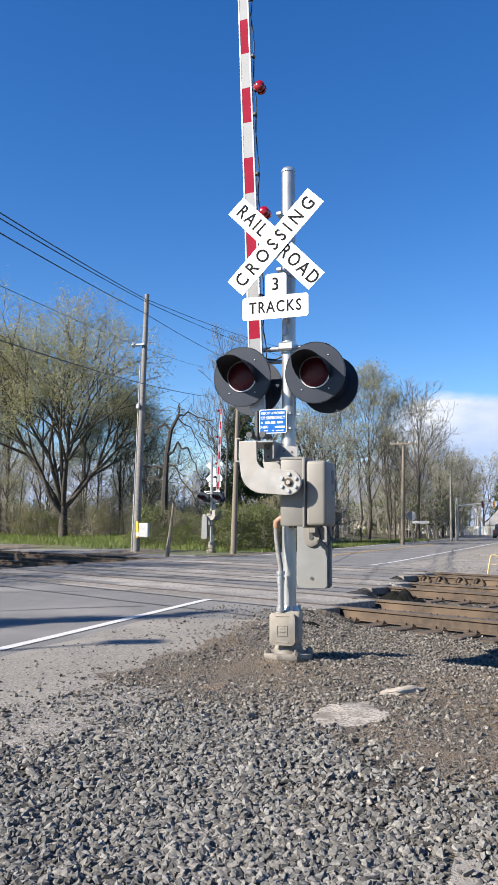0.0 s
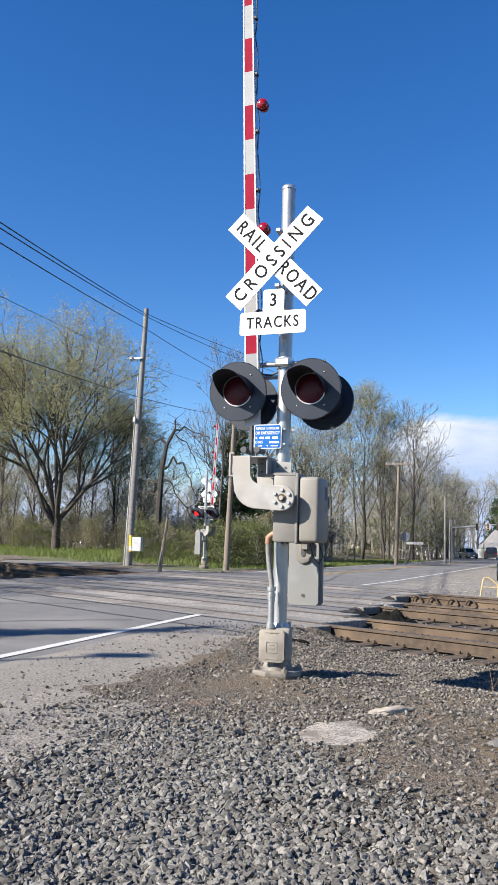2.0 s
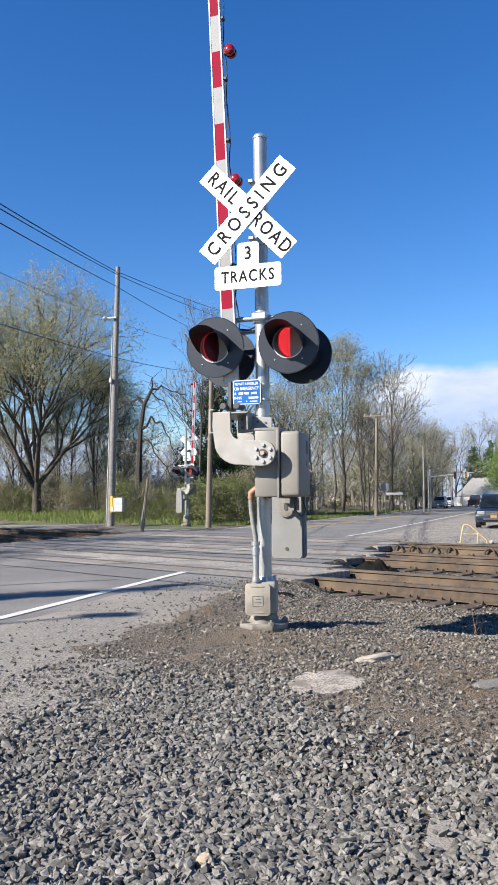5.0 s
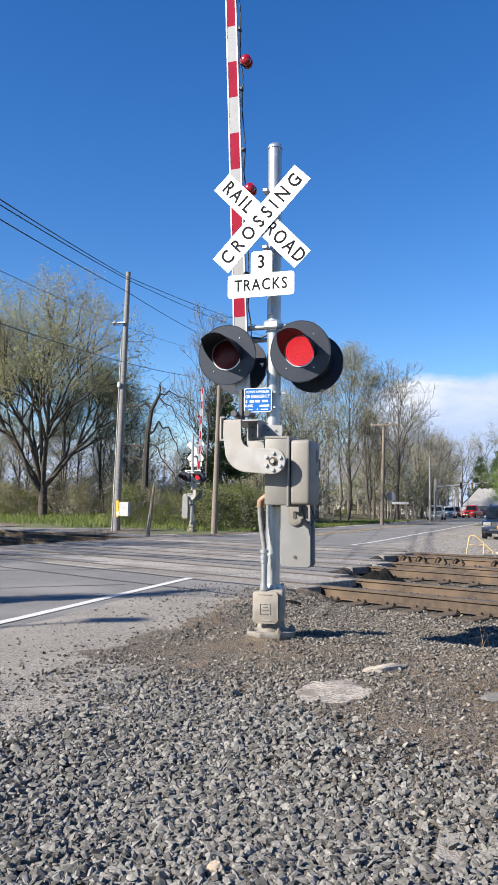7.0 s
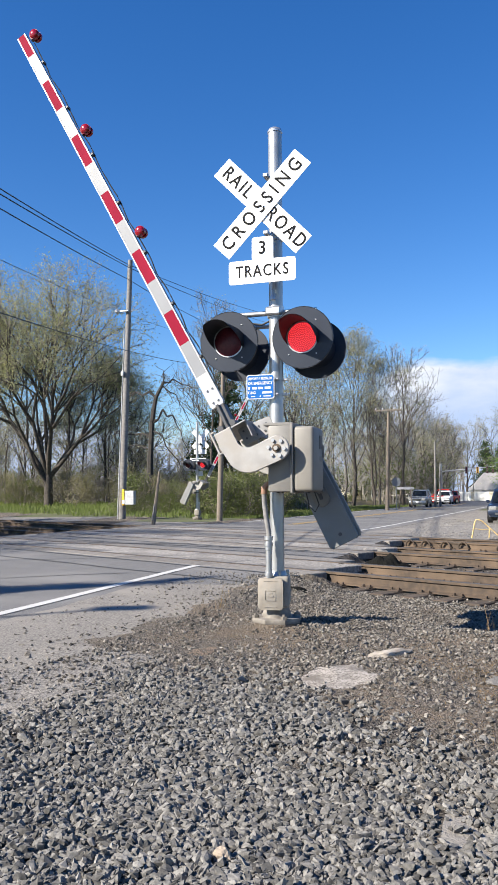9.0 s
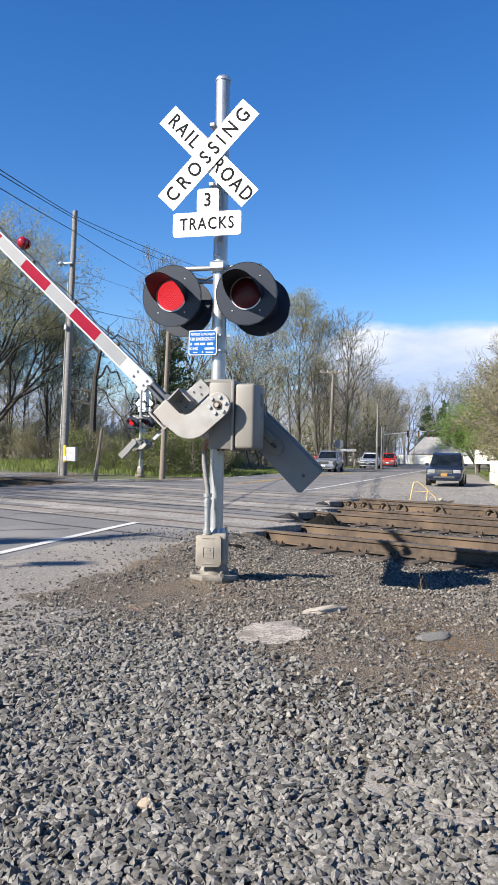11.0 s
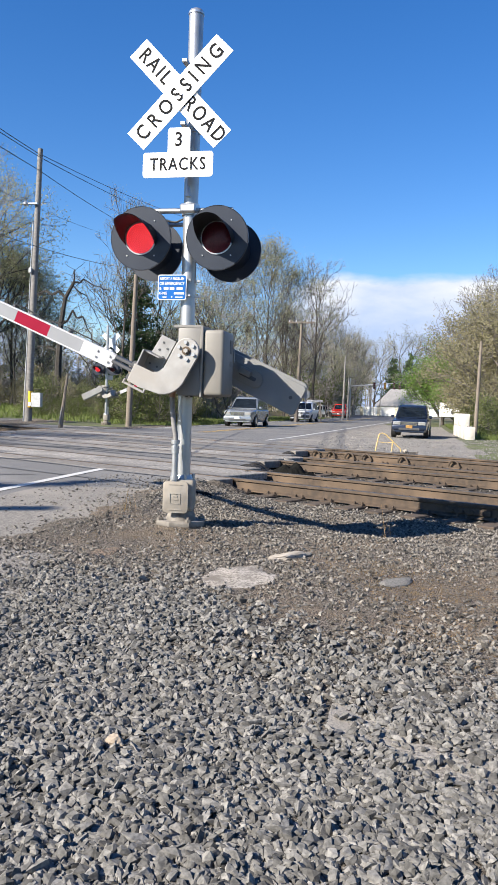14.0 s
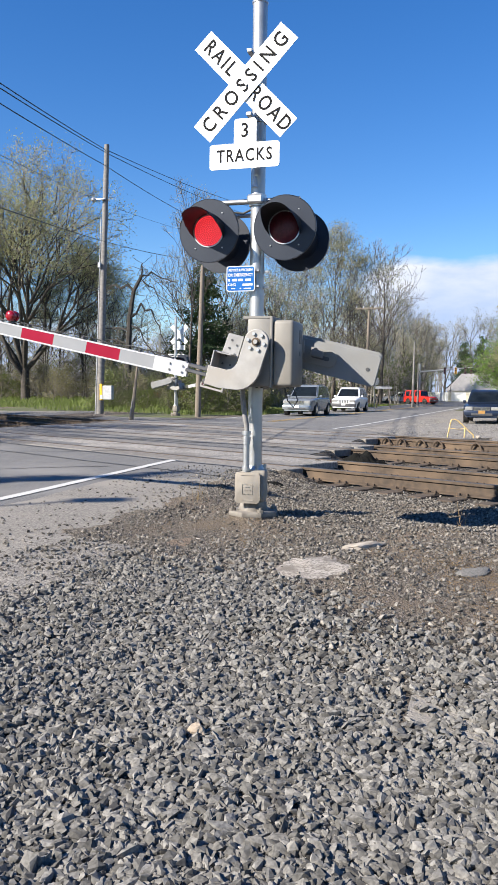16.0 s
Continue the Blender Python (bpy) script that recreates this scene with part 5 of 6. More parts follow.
utility_pole((-4.6, 74.0, 0), (-4.6, 74.0, 4.3), 0.11, "grey signal pole at the far junction", M_POLE_GREY)
utility_pole((5.0, 32.0, 0), (5.1, 32.0, 4.6), 0.10, "bare wooden pole beside the gravel lot", M_POLE)
stump = thing("leaning_post", "leaning broken wooden post by the road", "post", Matrix.Translation((-13.45, 26.0, 0)))
part("post_shaft", rod(B(), (0, 0, -0.1), (0.30, 0, 2.35), 0.11, 0.05, n=8), M_POLE, stump)
part("guard_strip", rod(B(), (0.0, -0.09, 0.1), (0.10, -0.075, 0.85), 0.05, 0.035, n=6), M_POLE_GREY, stump, "pale plastic guard")


def wire(p0, p1, sag, r):
    p0, p1 = Vector(p0), Vector(p1)
    pts = []
    for k in range(25):
        f = k / 24
        p = p0.lerp(p1, f)
        pts.append((p.x, p.y, p.z - sag * 4 * f * (1 - f)))
    ob = thing("overhead_wire", "black overhead wire sagging between poles", "wire", group="overhead wires")
    part("strand", hose(B(), pts, r, 5), M_WIRE, ob)


def through_pole(pole, left_at_10, right_at_50, r):
    """A wire that passes a pole at height and hangs on both sides."""
    px, py, pz = pole
    dx, dy, dz = px - left_at_10[0], py - 10.0, pz - left_at_10[1]
    wire((px - dx * 1.35, py - dy * 1.35, pz - dz * 1.35 + 0.06), (px, py, pz), 0.08, r)
    ex, ey, ez = right_at_50[0] - px, 50 - py, right_at_50[1] - pz
    wire((px, py, pz), (px + ex * 2, py + ey * 2, pz + ez * 2 + 0.6), 0.3, r)


POLE_X = -16.75
through_pole((POLE_X - 0.1, 29.9, 13.45), (-10.49, 9.40), (-18.3, 16.05), 0.018)
through_pole((POLE_X + 0.1, 29.9, 13.2), (-10.48, 9.25), (-18.3, 15.5), 0.018)
through_pole((POLE_X, 29.9, 12.6), (-10.46, 8.85), (-20.6, 14.85), 0.018)
through_pole((POLE_X, 29.9, 10.7), (-10.41, 7.46), (-20.90, 13.60), 0.009)
through_pole((POLE_X, 29.9, 8.80), (-10.35, 6.04), (-20.88, 11.40), 0.018)


def barrier_block(x, y, z, rot):
    ob = thing("barrier_block", "pale stacked concrete barrier block beside the lot", "concrete block", pose(x, y, z, 0, 0, rot), "concrete blocks")
    part("block_body", box(B(), (0, 0, 0.29), (0.42, 0.92, 0.58), 0.03, seg=2), mat("cast_concrete", (0.56, 0.53, 0.47), 0.9, col2=(0.42, 0.39, 0.34), scale=3, bump=0.004) if "cast_concrete" not in bpy.data.materials else bpy.data.materials["cast_concrete"], ob, smooth=True)
    part("lifting_eye", rod(B(), (0, -0.2, 0.57), (0, 0.2, 0.585), 0.025, n=6), M_RUST, ob)


for k in range(7):
    barrier_block(4.60 - 0.03 * k, 29.9 + 1.0 * k, -0.02, 3 * (-1) ** k)
for k in range(5):
    barrier_block(4.54 - 0.03 * k, 32.3 + 1.0 * k, 0.56, -4 * (-1) ** k)


def frame_stand():
    ob = thing("yellow_frame", "bent yellow steel pipe frame standing on gravel", "pipe frame", Matrix.Translation((1.15, 16.9, 0)) @ Matrix.Diagonal((0.9, 0.9, 0.72, 1)))
    bm = hose(B(), [(-0.10, 0, -0.05), (0.0, 0, 0.62), (0.04, 0, 0.70), (0.12, 0, 0.71), (0.22, 0, 0.66), (0.72, 0.1, 0.08), (0.74, 0.1, -0.04)], 0.024, 8)
    part("pipe", bm, mat("chipped_yellow_paint", (0.62, 0.44, 0.16), 0.6, col2=(0.40, 0.30, 0.16), scale=12), ob, smooth=True)
    bm = hose(B(), [(0.44, 0.05, -0.05), (0.46, 0.05, 0.36)], 0.022, 8)
    part("leg", bm, bpy.data.materials["chipped_yellow_paint"], ob, smooth=True)
    part("rung", hose(B(), [(-0.04, 0, 0.34), (0.24, 0.05, 0.30), (0.46, 0.08, 0.33)], 0.016, 6), bpy.data.materials["chipped_yellow_paint"], ob)


frame_stand()


def building(name, label, x, y, w, d, wall_h, roof_h, wall_m, roof_m, rz=0.0, windows=(), hip=0.0):
    ob = thing(name, label, "house", pose(x, y, 0, 0, 0, rz))
    wall = part("wall", box(B(), (0, 0, wall_h / 2), (w, d, wall_h)), wall_m, ob)
    bm = B()
    e = 0.4
    a = [bm.verts.new(p) for p in ((-w / 2 - e, -d / 2 - e, wall_h - 0.1), (w / 2 + e, -d / 2 - e, wall_h - 0.1), (w / 2 + e - hip, 0, wall_h + roof_h), (-w / 2 - e + hip, 0, wall_h + roof_h), (-w / 2 - e, d / 2 + e, wall_h - 0.1), (w / 2 + e, d / 2 + e, wall_h - 0.1))]
    for f in ((0, 1, 2, 3), (3, 2, 5, 4), (0, 3, 4), (1, 5, 2), (0, 4, 5, 1)):
        bm.faces.new([a[k] for k in f])
    part("roof", bm, roof_m, ob)
    for wx, wz, ww, wh in windows:
        win = part("window", box(B(), (wx, -d / 2 - 0.02, wz), (ww + 0.16, 0.06, wh + 0.16)), M_SIGN, ob, "white window frame")
        part("pane", box(B(), (wx, -d / 2 - 0.055, wz), (ww, 0.02, wh)), M_GLASS, win, "dark pane")
    return ob


M_SIDING = mat("white_siding", (0.74, 0.73, 0.70), 0.7, col2=(0.66, 0.65, 0.62), scale=2)
M_SHINGLE = mat("grey_shingles", (0.30, 0.29, 0.28), 0.9, col2=(0.22, 0.21, 0.2), scale=4)
M_CREAM = mat("cream_siding", (0.60, 0.55, 0.42), 0.7, scale=2)
building("white_house", "long white building with a steep grey roof at the road's end", 0.2, 166.0, 12.4, 10.0, 2.0, 3.6, M_SIDING, M_SHINGLE, 0, (), 3.0)
building("cream_house", "small cream house among bare trees", -19.5, 112.0, 5.0, 7.0, 2.6, 1.7, M_CREAM, M_SHINGLE, 25, ((-1.2, 1.4, 0.8, 1.0), (1.2, 1.4, 0.8, 1.0)))
fence = thing("board_fence", "pale board fence past the far junction", "fence", pose(-14, 140, 0))
for k in range(40):
    part("board", box(B(), (k * 0.62 - 6, 0, 0.8), (0.58, 0.05, 1.6)), M_SIDING if k % 5 else M_CREAM, fence)
banner = thing("roadside_banner", "long white lettered banner beyond the gravel lot", "banner", pose(6.6, 58.0, 0))
part("sheet", box(B(), (0, 0, 1.35), (5.2, 0.05, 1.1)), M_SIGN, banner)
for k, (x, z, w) in enumerate(((-1.4, 1.6, 1.6), (0.3, 1.6, 0.5), (1.6, 1.6, 1.2), (-1.2, 1.15, 1.0), (0.3, 1.15, 1.3), (1.8, 1.15, 0.9))):
    part("bar", box(B(), (x, -0.035, z), (w, 0.02, 0.2)), M_DARKGREY, banner)
for x in (-2.5, 2.5):
    part("post", rod(B(), (x, 0.05, -0.1), (x, 0.05, 1.95), 0.05, n=8), M_POLE_GREY, banner)

M_SIGYELLOW = mat("signal_yellow", (0.72, 0.42, 0.03), 0.5, scale=5)
span = thing("traffic_signal", "grey mast arm with yellow traffic lights over the far junction", "traffic signal", pose(-6.6, 100.0, 0))
part("signal_pole", rod(B(), (0, 0, -0.1), (0, 0, 5.2), 0.16, 0.12, n=12), M_GALV, span, smooth=True)
part("mast_arm", rod(B(), (0, 0, 4.15), (6.6, 0, 4.75), 0.09, 0.05, n=10), M_GALV, span, smooth=True)
for x in (3.2, 4.6, 5.8, 6.5):
    head = part("signal_head", box(B(), (x, 0, 4.30), (0.30, 0.25, 0.85), 0.03), M_SIGYELLOW if x == 4.6 else M_DARKGREY, span, "signal head")
    for k in range(3):
        part("signal_lens", rod(B(), (x, -0.14, 4.58 - 0.28 * k), (x, -0.12, 4.58 - 0.28 * k), 0.10, n=12), M_DARKLENS, head)
stop = thing("stop_sign", "back of a round road sign on a post", "road sign", pose(-6.4, 55.5, 0))
part("sign_post", rod(B(), (0, 0, -0.1), (0, 0, 2.3), 0.04, n=8), M_GALV, stop)
part("sign_face", rod(B(), (0, -0.05, 2.2), (0, -0.03, 2.2), 0.38, n=8), M_ARMGREY, stop)
gate = thing("wooden_stand", "small wooden stand by the verge", "stand", pose(-6.5, 62.0, 0))
for x in (-0.6, 0.6):
    part("stand_leg", rod(B(), (x, 0, -0.05), (x * 0.6, 0, 1.9), 0.06, n=6), M_POLE, gate)
part("stand_rail", box(B(), (0, 0, 1.75), (1.4, 0.12, 0.2)), M_GREYBOX, gate)


# ---- trees and brush ----
def grow(r, H, bole, spread, kids, up=0.35, wiggle=0.16, rad=None, fork=1, flare=0.22):
    """Limbs as (from, to, radius, radius, level), and the points that carry leaves."""
    segs, leaf = [], []

    def limb(p, d, length, rad, lev):
        n = 5 if lev == 0 else 4 if lev == 1 else 3
        pts = [p]
        for k in range(n):
            d = (d + Vector((r.gauss(0, wiggle), r.gauss(0, wiggle), r.gauss(0, wiggle * 0.6) + (up * 0.12 if lev else 0.05)))).normalized()
            q = pts[-1] + d * length / n
            r0, r1 = rad * (1 - 0.75 * k / n), rad * (1 - 0.75 * (k + 1) / n)
            segs.append((pts[-1], q, r0, r1, lev))
            pts.append(q)
        if lev >= len(kids):
            leaf.extend(pts[1:])
            return
        for c in range(kids[lev]):
            f = r.uniform(bole if lev == 0 else 0.18, 1.0)
            i = min(n - 1, int(f * n))
            base = pts[i].lerp(pts[i + 1], f * n - i)
            a = r.uniform(0, 6.283)
            side = Vector((math.cos(a), math.sin(a), 0))
            side = (side - d * side.dot(d)).normalized() if abs(side.dot(d)) < 0.95 else side
            tilt = r.uniform(0.5, 1.0) * spread
            nd = (d * (1 - tilt * 0.7) + side * tilt * 1.25 + Vector((0, 0, up * 0.6))).normalized()
            limb(base, nd, length * r.uniform(0.30, 0.52) * (1.1 - 0.62 * f if lev == 0 else 0.95), rad * r.uniform(0.30, 0.48) * (1.1 - 0.5 * f), lev + 1)

    rad = rad or H * 0.016
    for k in range(fork):
        a = 6.283 * k / fork + r.random()
        d = Vector((math.cos(a) * flare, math.sin(a) * flare, 1)).normalized() if fork > 1 else Vector((r.uniform(-0.05, 0.05), r.uniform(-0.05, 0.05), 1))
        limb(Vector((0, 0, -0.2)), d, H * r.uniform(0.82, 0.95) if fork > 1 else H * 0.92, rad, 0)
    return segs, leaf


def fan(r, bole, first, limbs, levels, splits=3, ratio=0.74, spread=0.6, up=0.12, rad=0.3, depth=1, low=0.35, wide=0.8, way=None):
    """A rounded crown: limbs that fork again and again."""
    segs, leaf = [], []

    def limb(p, d, length, rad, lev):
        for k in range(2):
            d = (d + Vector((r.gauss(0, 0.10), r.gauss(0, 0.10), r.gauss(0, 0.07) + up * 0.5))).normalized()
            q = p + d * length / 2
            segs.append((p, q, rad * (1 - 0.16 * k), rad * (1 - 0.16 * (k + 1)), min(2, lev // 2)))
            if lev >= 2 and r.random() < 0.5:
                side = Vector((r.gauss(0, 1), r.gauss(0, 1), r.gauss(0, 0.6))).normalized()
                e = q + (d * 0.4 + side).normalized() * length * 0.5
                segs.append((q, e, rad * 0.25, rad * 0.1, 2))
                leaf.append(e)
            p = q
        if lev >= levels - depth:
            leaf.append(p)
            leaf.append(p - d * length * 0.4)
        if lev >= levels:
            return
        a0 = r.uniform(0, 6.283)
        for c in range(splits if lev < levels - 1 else 2):
            a = a0 + 6.283 * c / splits + r.uniform(-0.5, 0.5)
            u = d.orthogonal().normalized()
            side = u * math.cos(a) + d.cross(u) * math.sin(a)
            nd = (d + side * spread * r.uniform(0.55, 1.25)).normalized()
            limb(p, nd, length * ratio * r.uniform(0.8, 1.15), rad * 0.62, lev + 1)

    top = Vector((r.uniform(-0.1, 0.1) if bole else 0, 0, bole))
    segs.append((Vector((0, 0, -0.3)), top, rad * 1.25, rad, 0))
    for k in range(limbs):
        a = 6.283 * k / limbs + r.uniform(-0.3, 0.3)
        t = r.uniform(low, wide) * (1.9 if k % 2 else 1) if k else 0.05
        limb(top - Vector((0, 0, bole * 0.4 * r.random() if k else 0)), way or Vector((math.cos(a) * t, math.sin(a) * t, 1)).normalized(), first * r.uniform(0.85, 1.1) * (0.72 if k % 2 else 1), rad * 0.6, 0)
    return segs, leaf


def leader(r, H, first, limbs, levels, lowest=0.25, splits=3, ratio=0.72, spread=0.5, up=0.15, rad=0.2, depth=1):
    """A straight stem to the top, with rising side limbs that fork."""
    segs, leaf = [], []
    pts = [Vector((0, 0, -0.3))]
    for k in range(8):
        pts.append(Vector((r.gauss(0, 0.10) + pts[-1].x, r.gauss(0, 0.10) + pts[-1].y, H * (k + 1) / 8)))
        segs.append((pts[-2], pts[-1], rad * (1 - 0.115 * k), rad * (1 - 0.115 * (k + 1)), 0 if k < 6 else 1))
    for k in range(limbs):
        f = lowest + (0.98 - lowest) * (k + r.random()) / limbs
        j = min(7, int(f * 8))
        base = pts[j].lerp(pts[j + 1], f * 8 - j)
        a = k * 2.4 + r.uniform(-0.4, 0.4)
        t = r.uniform(0.45, 0.95) * (1.15 - 0.5 * f)
        d = Vector((math.cos(a) * t, math.sin(a) * t, 1)).normalized()
        g, l = fan(r, 0.0, first * (1.25 - 0.85 * f) * r.uniform(0.75, 1.2), 1, levels, splits, ratio, spread, up, rad * 0.5 * (1.15 - 0.8 * f), depth, way=d)
        segs += [(p + base, q + base, r0, r1, max(1, lev)) for p, q, r0, r1, lev in g[1:]]
        leaf += [p + base for p in l]
    return segs, leaf


def limb_mesh(segs, thin):
    vs, fs = [], []
    for p, q, r0, r1, lev in segs:
        n = 7 if lev == 0 else 5 if lev == 1 else 3
        d = (q - p).normalized()
        a = d.orthogonal().normalized()
        b = d.cross(a)
        k0 = len(vs)
        for c, rr in ((p, max(r0, thin)), (q, max(r1, thin))):
            for j in range(n):
                t = 6.283 * j / n
                vs.append(c + (a * math.cos(t) + b * math.sin(t)) * rr)
        for j in range(n):
            fs.append((k0 + j, k0 + (j + 1) % n, k0 + n + (j + 1) % n, k0 + n + j))
    return vs, fs


def leaf_mesh(r, points, per, jitter, size):
    vs, fs = [], []
    for p in points:
        for _ in range(per):
            c = p + Vector((r.gauss(0, jitter), r.gauss(0, jitter), r.gauss(0, jitter)))
            a = Vector((r.gauss(0, 1), r.gauss(0, 1), r.gauss(0, 1))).normalized()
            b = a.orthogonal().normalized()
            s = size * r.uniform(0.6, 1.3)
            k = len(vs)
            vs += [c - a * s * 0.6, c + b * s * 0.4, c + a * s * 0.6, c - b * s * 0.4]
            fs.append((k, k + 1, k + 2, k + 3))
    return vs, fs


def tree(name, label, seed, H, bole, spread, kids, bark, twig, leaf_m, per, jitter, size, thin=0.012, **kw):
    r = random.Random(seed)
    segs, leaf = (leader if "H" in kids else fan)(r, **kids) if isinstance(kids, dict) else grow(r, H, bole, spread, kids, **kw)
    ob = thing(name, label, "tree")
    raw("trunk", *limb_mesh([s for s in segs if s[4] < 2], thin), bark, ob, smooth=True)
    raw("twig_mass", *limb_mesh([s for s in segs if s[4] >= 2], thin), twig, ob, "stuff")
    if per:
        c = raw("crown", *leaf_mesh(r, leaf, per, jitter, size), leaf_m, ob, "stuff")
        c["label"] = "sparse spring leaves"
    return ob


def plant(proto, x, y, scale, rz, z=0.0, label="", group="trees"):
    if 52 < y < 90 and -0.437 < math.atan2(x - 2.3, y + 7.7) < -0.345:      # a clearing with low growth only
        scale *= 0.5
    ob = copy_thing(proto, pose(x, y, z, 0, 0, rz))
    ob.scale = (scale * 0.96 + 0.02, scale * 0.96 + 0.02, scale)
    if label:
        ob["label"] = label
    ob["group"] = group
    return ob


maple = tree("maple_tree", "large spreading maple coming into yellow green bud", 11, 0, 0, 0, dict(bole=2.3, first=5.0, limbs=10, levels=5, splits=3, ratio=0.73, spread=0.55, up=0.075, rad=0.29, depth=3, low=0.3, wide=0.72), M_BARK, M_TWIG, M_BUD, 7, 0.32, 0.105, 0.013)
maple.matrix_basis = pose(-32.2, 47.0, 0.4, 0, 0, 40) @ Matrix.Diagonal((1.06, 1.06, 1.10, 1))
ash = tree("budding_tree", "tall slender tree with pale spring buds", 23, 0, 0, 0, dict(H=14.2, first=4.0, limbs=20, levels=4, lowest=0.24, splits=3, ratio=0.70, up=0.15, rad=0.22, spread=0.50, depth=2), M_BARK, M_TWIG, M_BUD, 2, 0.30, 0.12, 0.012)
ash.matrix_basis = pose(-13.7, 76.0, 0, 0, 0, 10)
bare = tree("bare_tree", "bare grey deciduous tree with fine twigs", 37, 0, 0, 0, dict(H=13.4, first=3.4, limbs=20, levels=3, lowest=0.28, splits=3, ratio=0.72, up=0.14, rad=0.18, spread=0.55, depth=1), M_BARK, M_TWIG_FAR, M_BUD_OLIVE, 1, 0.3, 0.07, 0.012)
bare.matrix_basis = pose(-8.6, 76.5, 0, 0, 0, 60)
slim = tree("slim_tree", "thin bare woodland tree", 41, 0, 0, 0, dict(H=13.0, first=1.9, limbs=14, levels=3, lowest=0.3, up=0.15, rad=0.13, spread=0.55, depth=1), M_BARK, M_TWIG, M_BUD_OLIVE, 3, 0.3, 0.08, 0.011)
slim.matrix_basis = pose(-17.0, 69.0, 0, 0, 0, 100)
leafy = tree("leafy_tree", "fresh bright green leafy tree at the lot's edge", 53, 0, 0, 0, dict(bole=0.5, first=2.2, limbs=9, levels=4, splits=3, ratio=0.74, spread=0.6, up=0.10, rad=0.14, depth=3, low=0.25, wide=0.9), M_BARK, M_TWIG, M_LEAF, 7, 0.30, 0.11, 0.012)
leafy.matrix_basis = pose(4.5, 66.0, 0, 0, 0, 0)
tan = tree("tan_budding_tree", "dense tan budding tree over brush", 59, 0, 0, 0, dict(bole=0.8, first=3.0, limbs=7, levels=4, splits=3, ratio=0.75, spread=0.55, up=0.10, rad=0.16, depth=3, low=0.3, wide=1.1), M_BARK_PALE, M_TWIG, M_BUD_BROWN, 6, 0.28, 0.12, 0.014)
tan.matrix_basis = pose(10.8, 52.0, 0, 0, 0, 0)
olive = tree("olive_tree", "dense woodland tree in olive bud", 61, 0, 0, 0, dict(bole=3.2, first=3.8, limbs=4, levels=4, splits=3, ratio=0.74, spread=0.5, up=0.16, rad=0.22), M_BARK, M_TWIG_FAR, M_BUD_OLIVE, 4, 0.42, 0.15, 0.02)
olive.matrix_basis = pose(-24.0, 74.0, 0, 0, 0, 0)
bush = tree("brush", "tangled bare brush with first green leaves", 71, 3.2, 0.0, 0.9, (5, 4, 3), M_TWIG, M_TWIG, M_SHRUB, 4, 0.20, 0.085, 0.009, up=0.3, flare=0.6, fork=4, rad=0.03)
bush.matrix_basis = pose(-19.5, 36.5, 0.1)
bush["category"] = "shrub"
thorn = tree("brush", "tangled brown leafless brush", 73, 3.6, 0.0, 0.9, (5, 4, 3), M_TWIG, M_TWIG, M_BUD_BROWN, 2, 0.20, 0.075, 0.009, up=0.35, flare=0.5, fork=4, rad=0.03)
thorn.matrix_basis = pose(-22.0, 40.0, 0.2)
thorn["category"] = "shrub"


def pine(seed, H):
    r = random.Random(seed)
    ob = thing("pine_tree", "dark ragged evergreen behind the signal", "tree")
    segs, leaf = [(Vector((0, 0, -0.2)), Vector((0, 0, H)), H * 0.016, 0.03, 0)], []
    for k in range(90):
        z = H * r.uniform(0.22, 0.98)
        a, ln = r.uniform(0, 6.283), (H - z) * 0.30 * r.uniform(0.6, 1.25) + 0.4
        p = Vector((0, 0, z))
        q = p + Vector((math.cos(a) * ln, math.sin(a) * ln, -0.10 * ln + r.uniform(-0.2, 0.3)))
        segs.append((p, q, 0.05, 0.015, 1))
        leaf += [p.lerp(q, f) for f in np.linspace(0.25, 1.05, max(3, int(ln * 5)))]
    raw("trunk", *limb_mesh(segs, 0.012), M_BARK, ob)
    c = raw("crown", *leaf_mesh(r, leaf, 14, 0.17, 0.16), M_LEAF_DARK, ob, "stuff")
    c["label"] = "dark needle sprays"
    return ob


spruce = pine(81, 11.0)
spruce.matrix_basis = pose(-18.6, 50.0, 0.2)


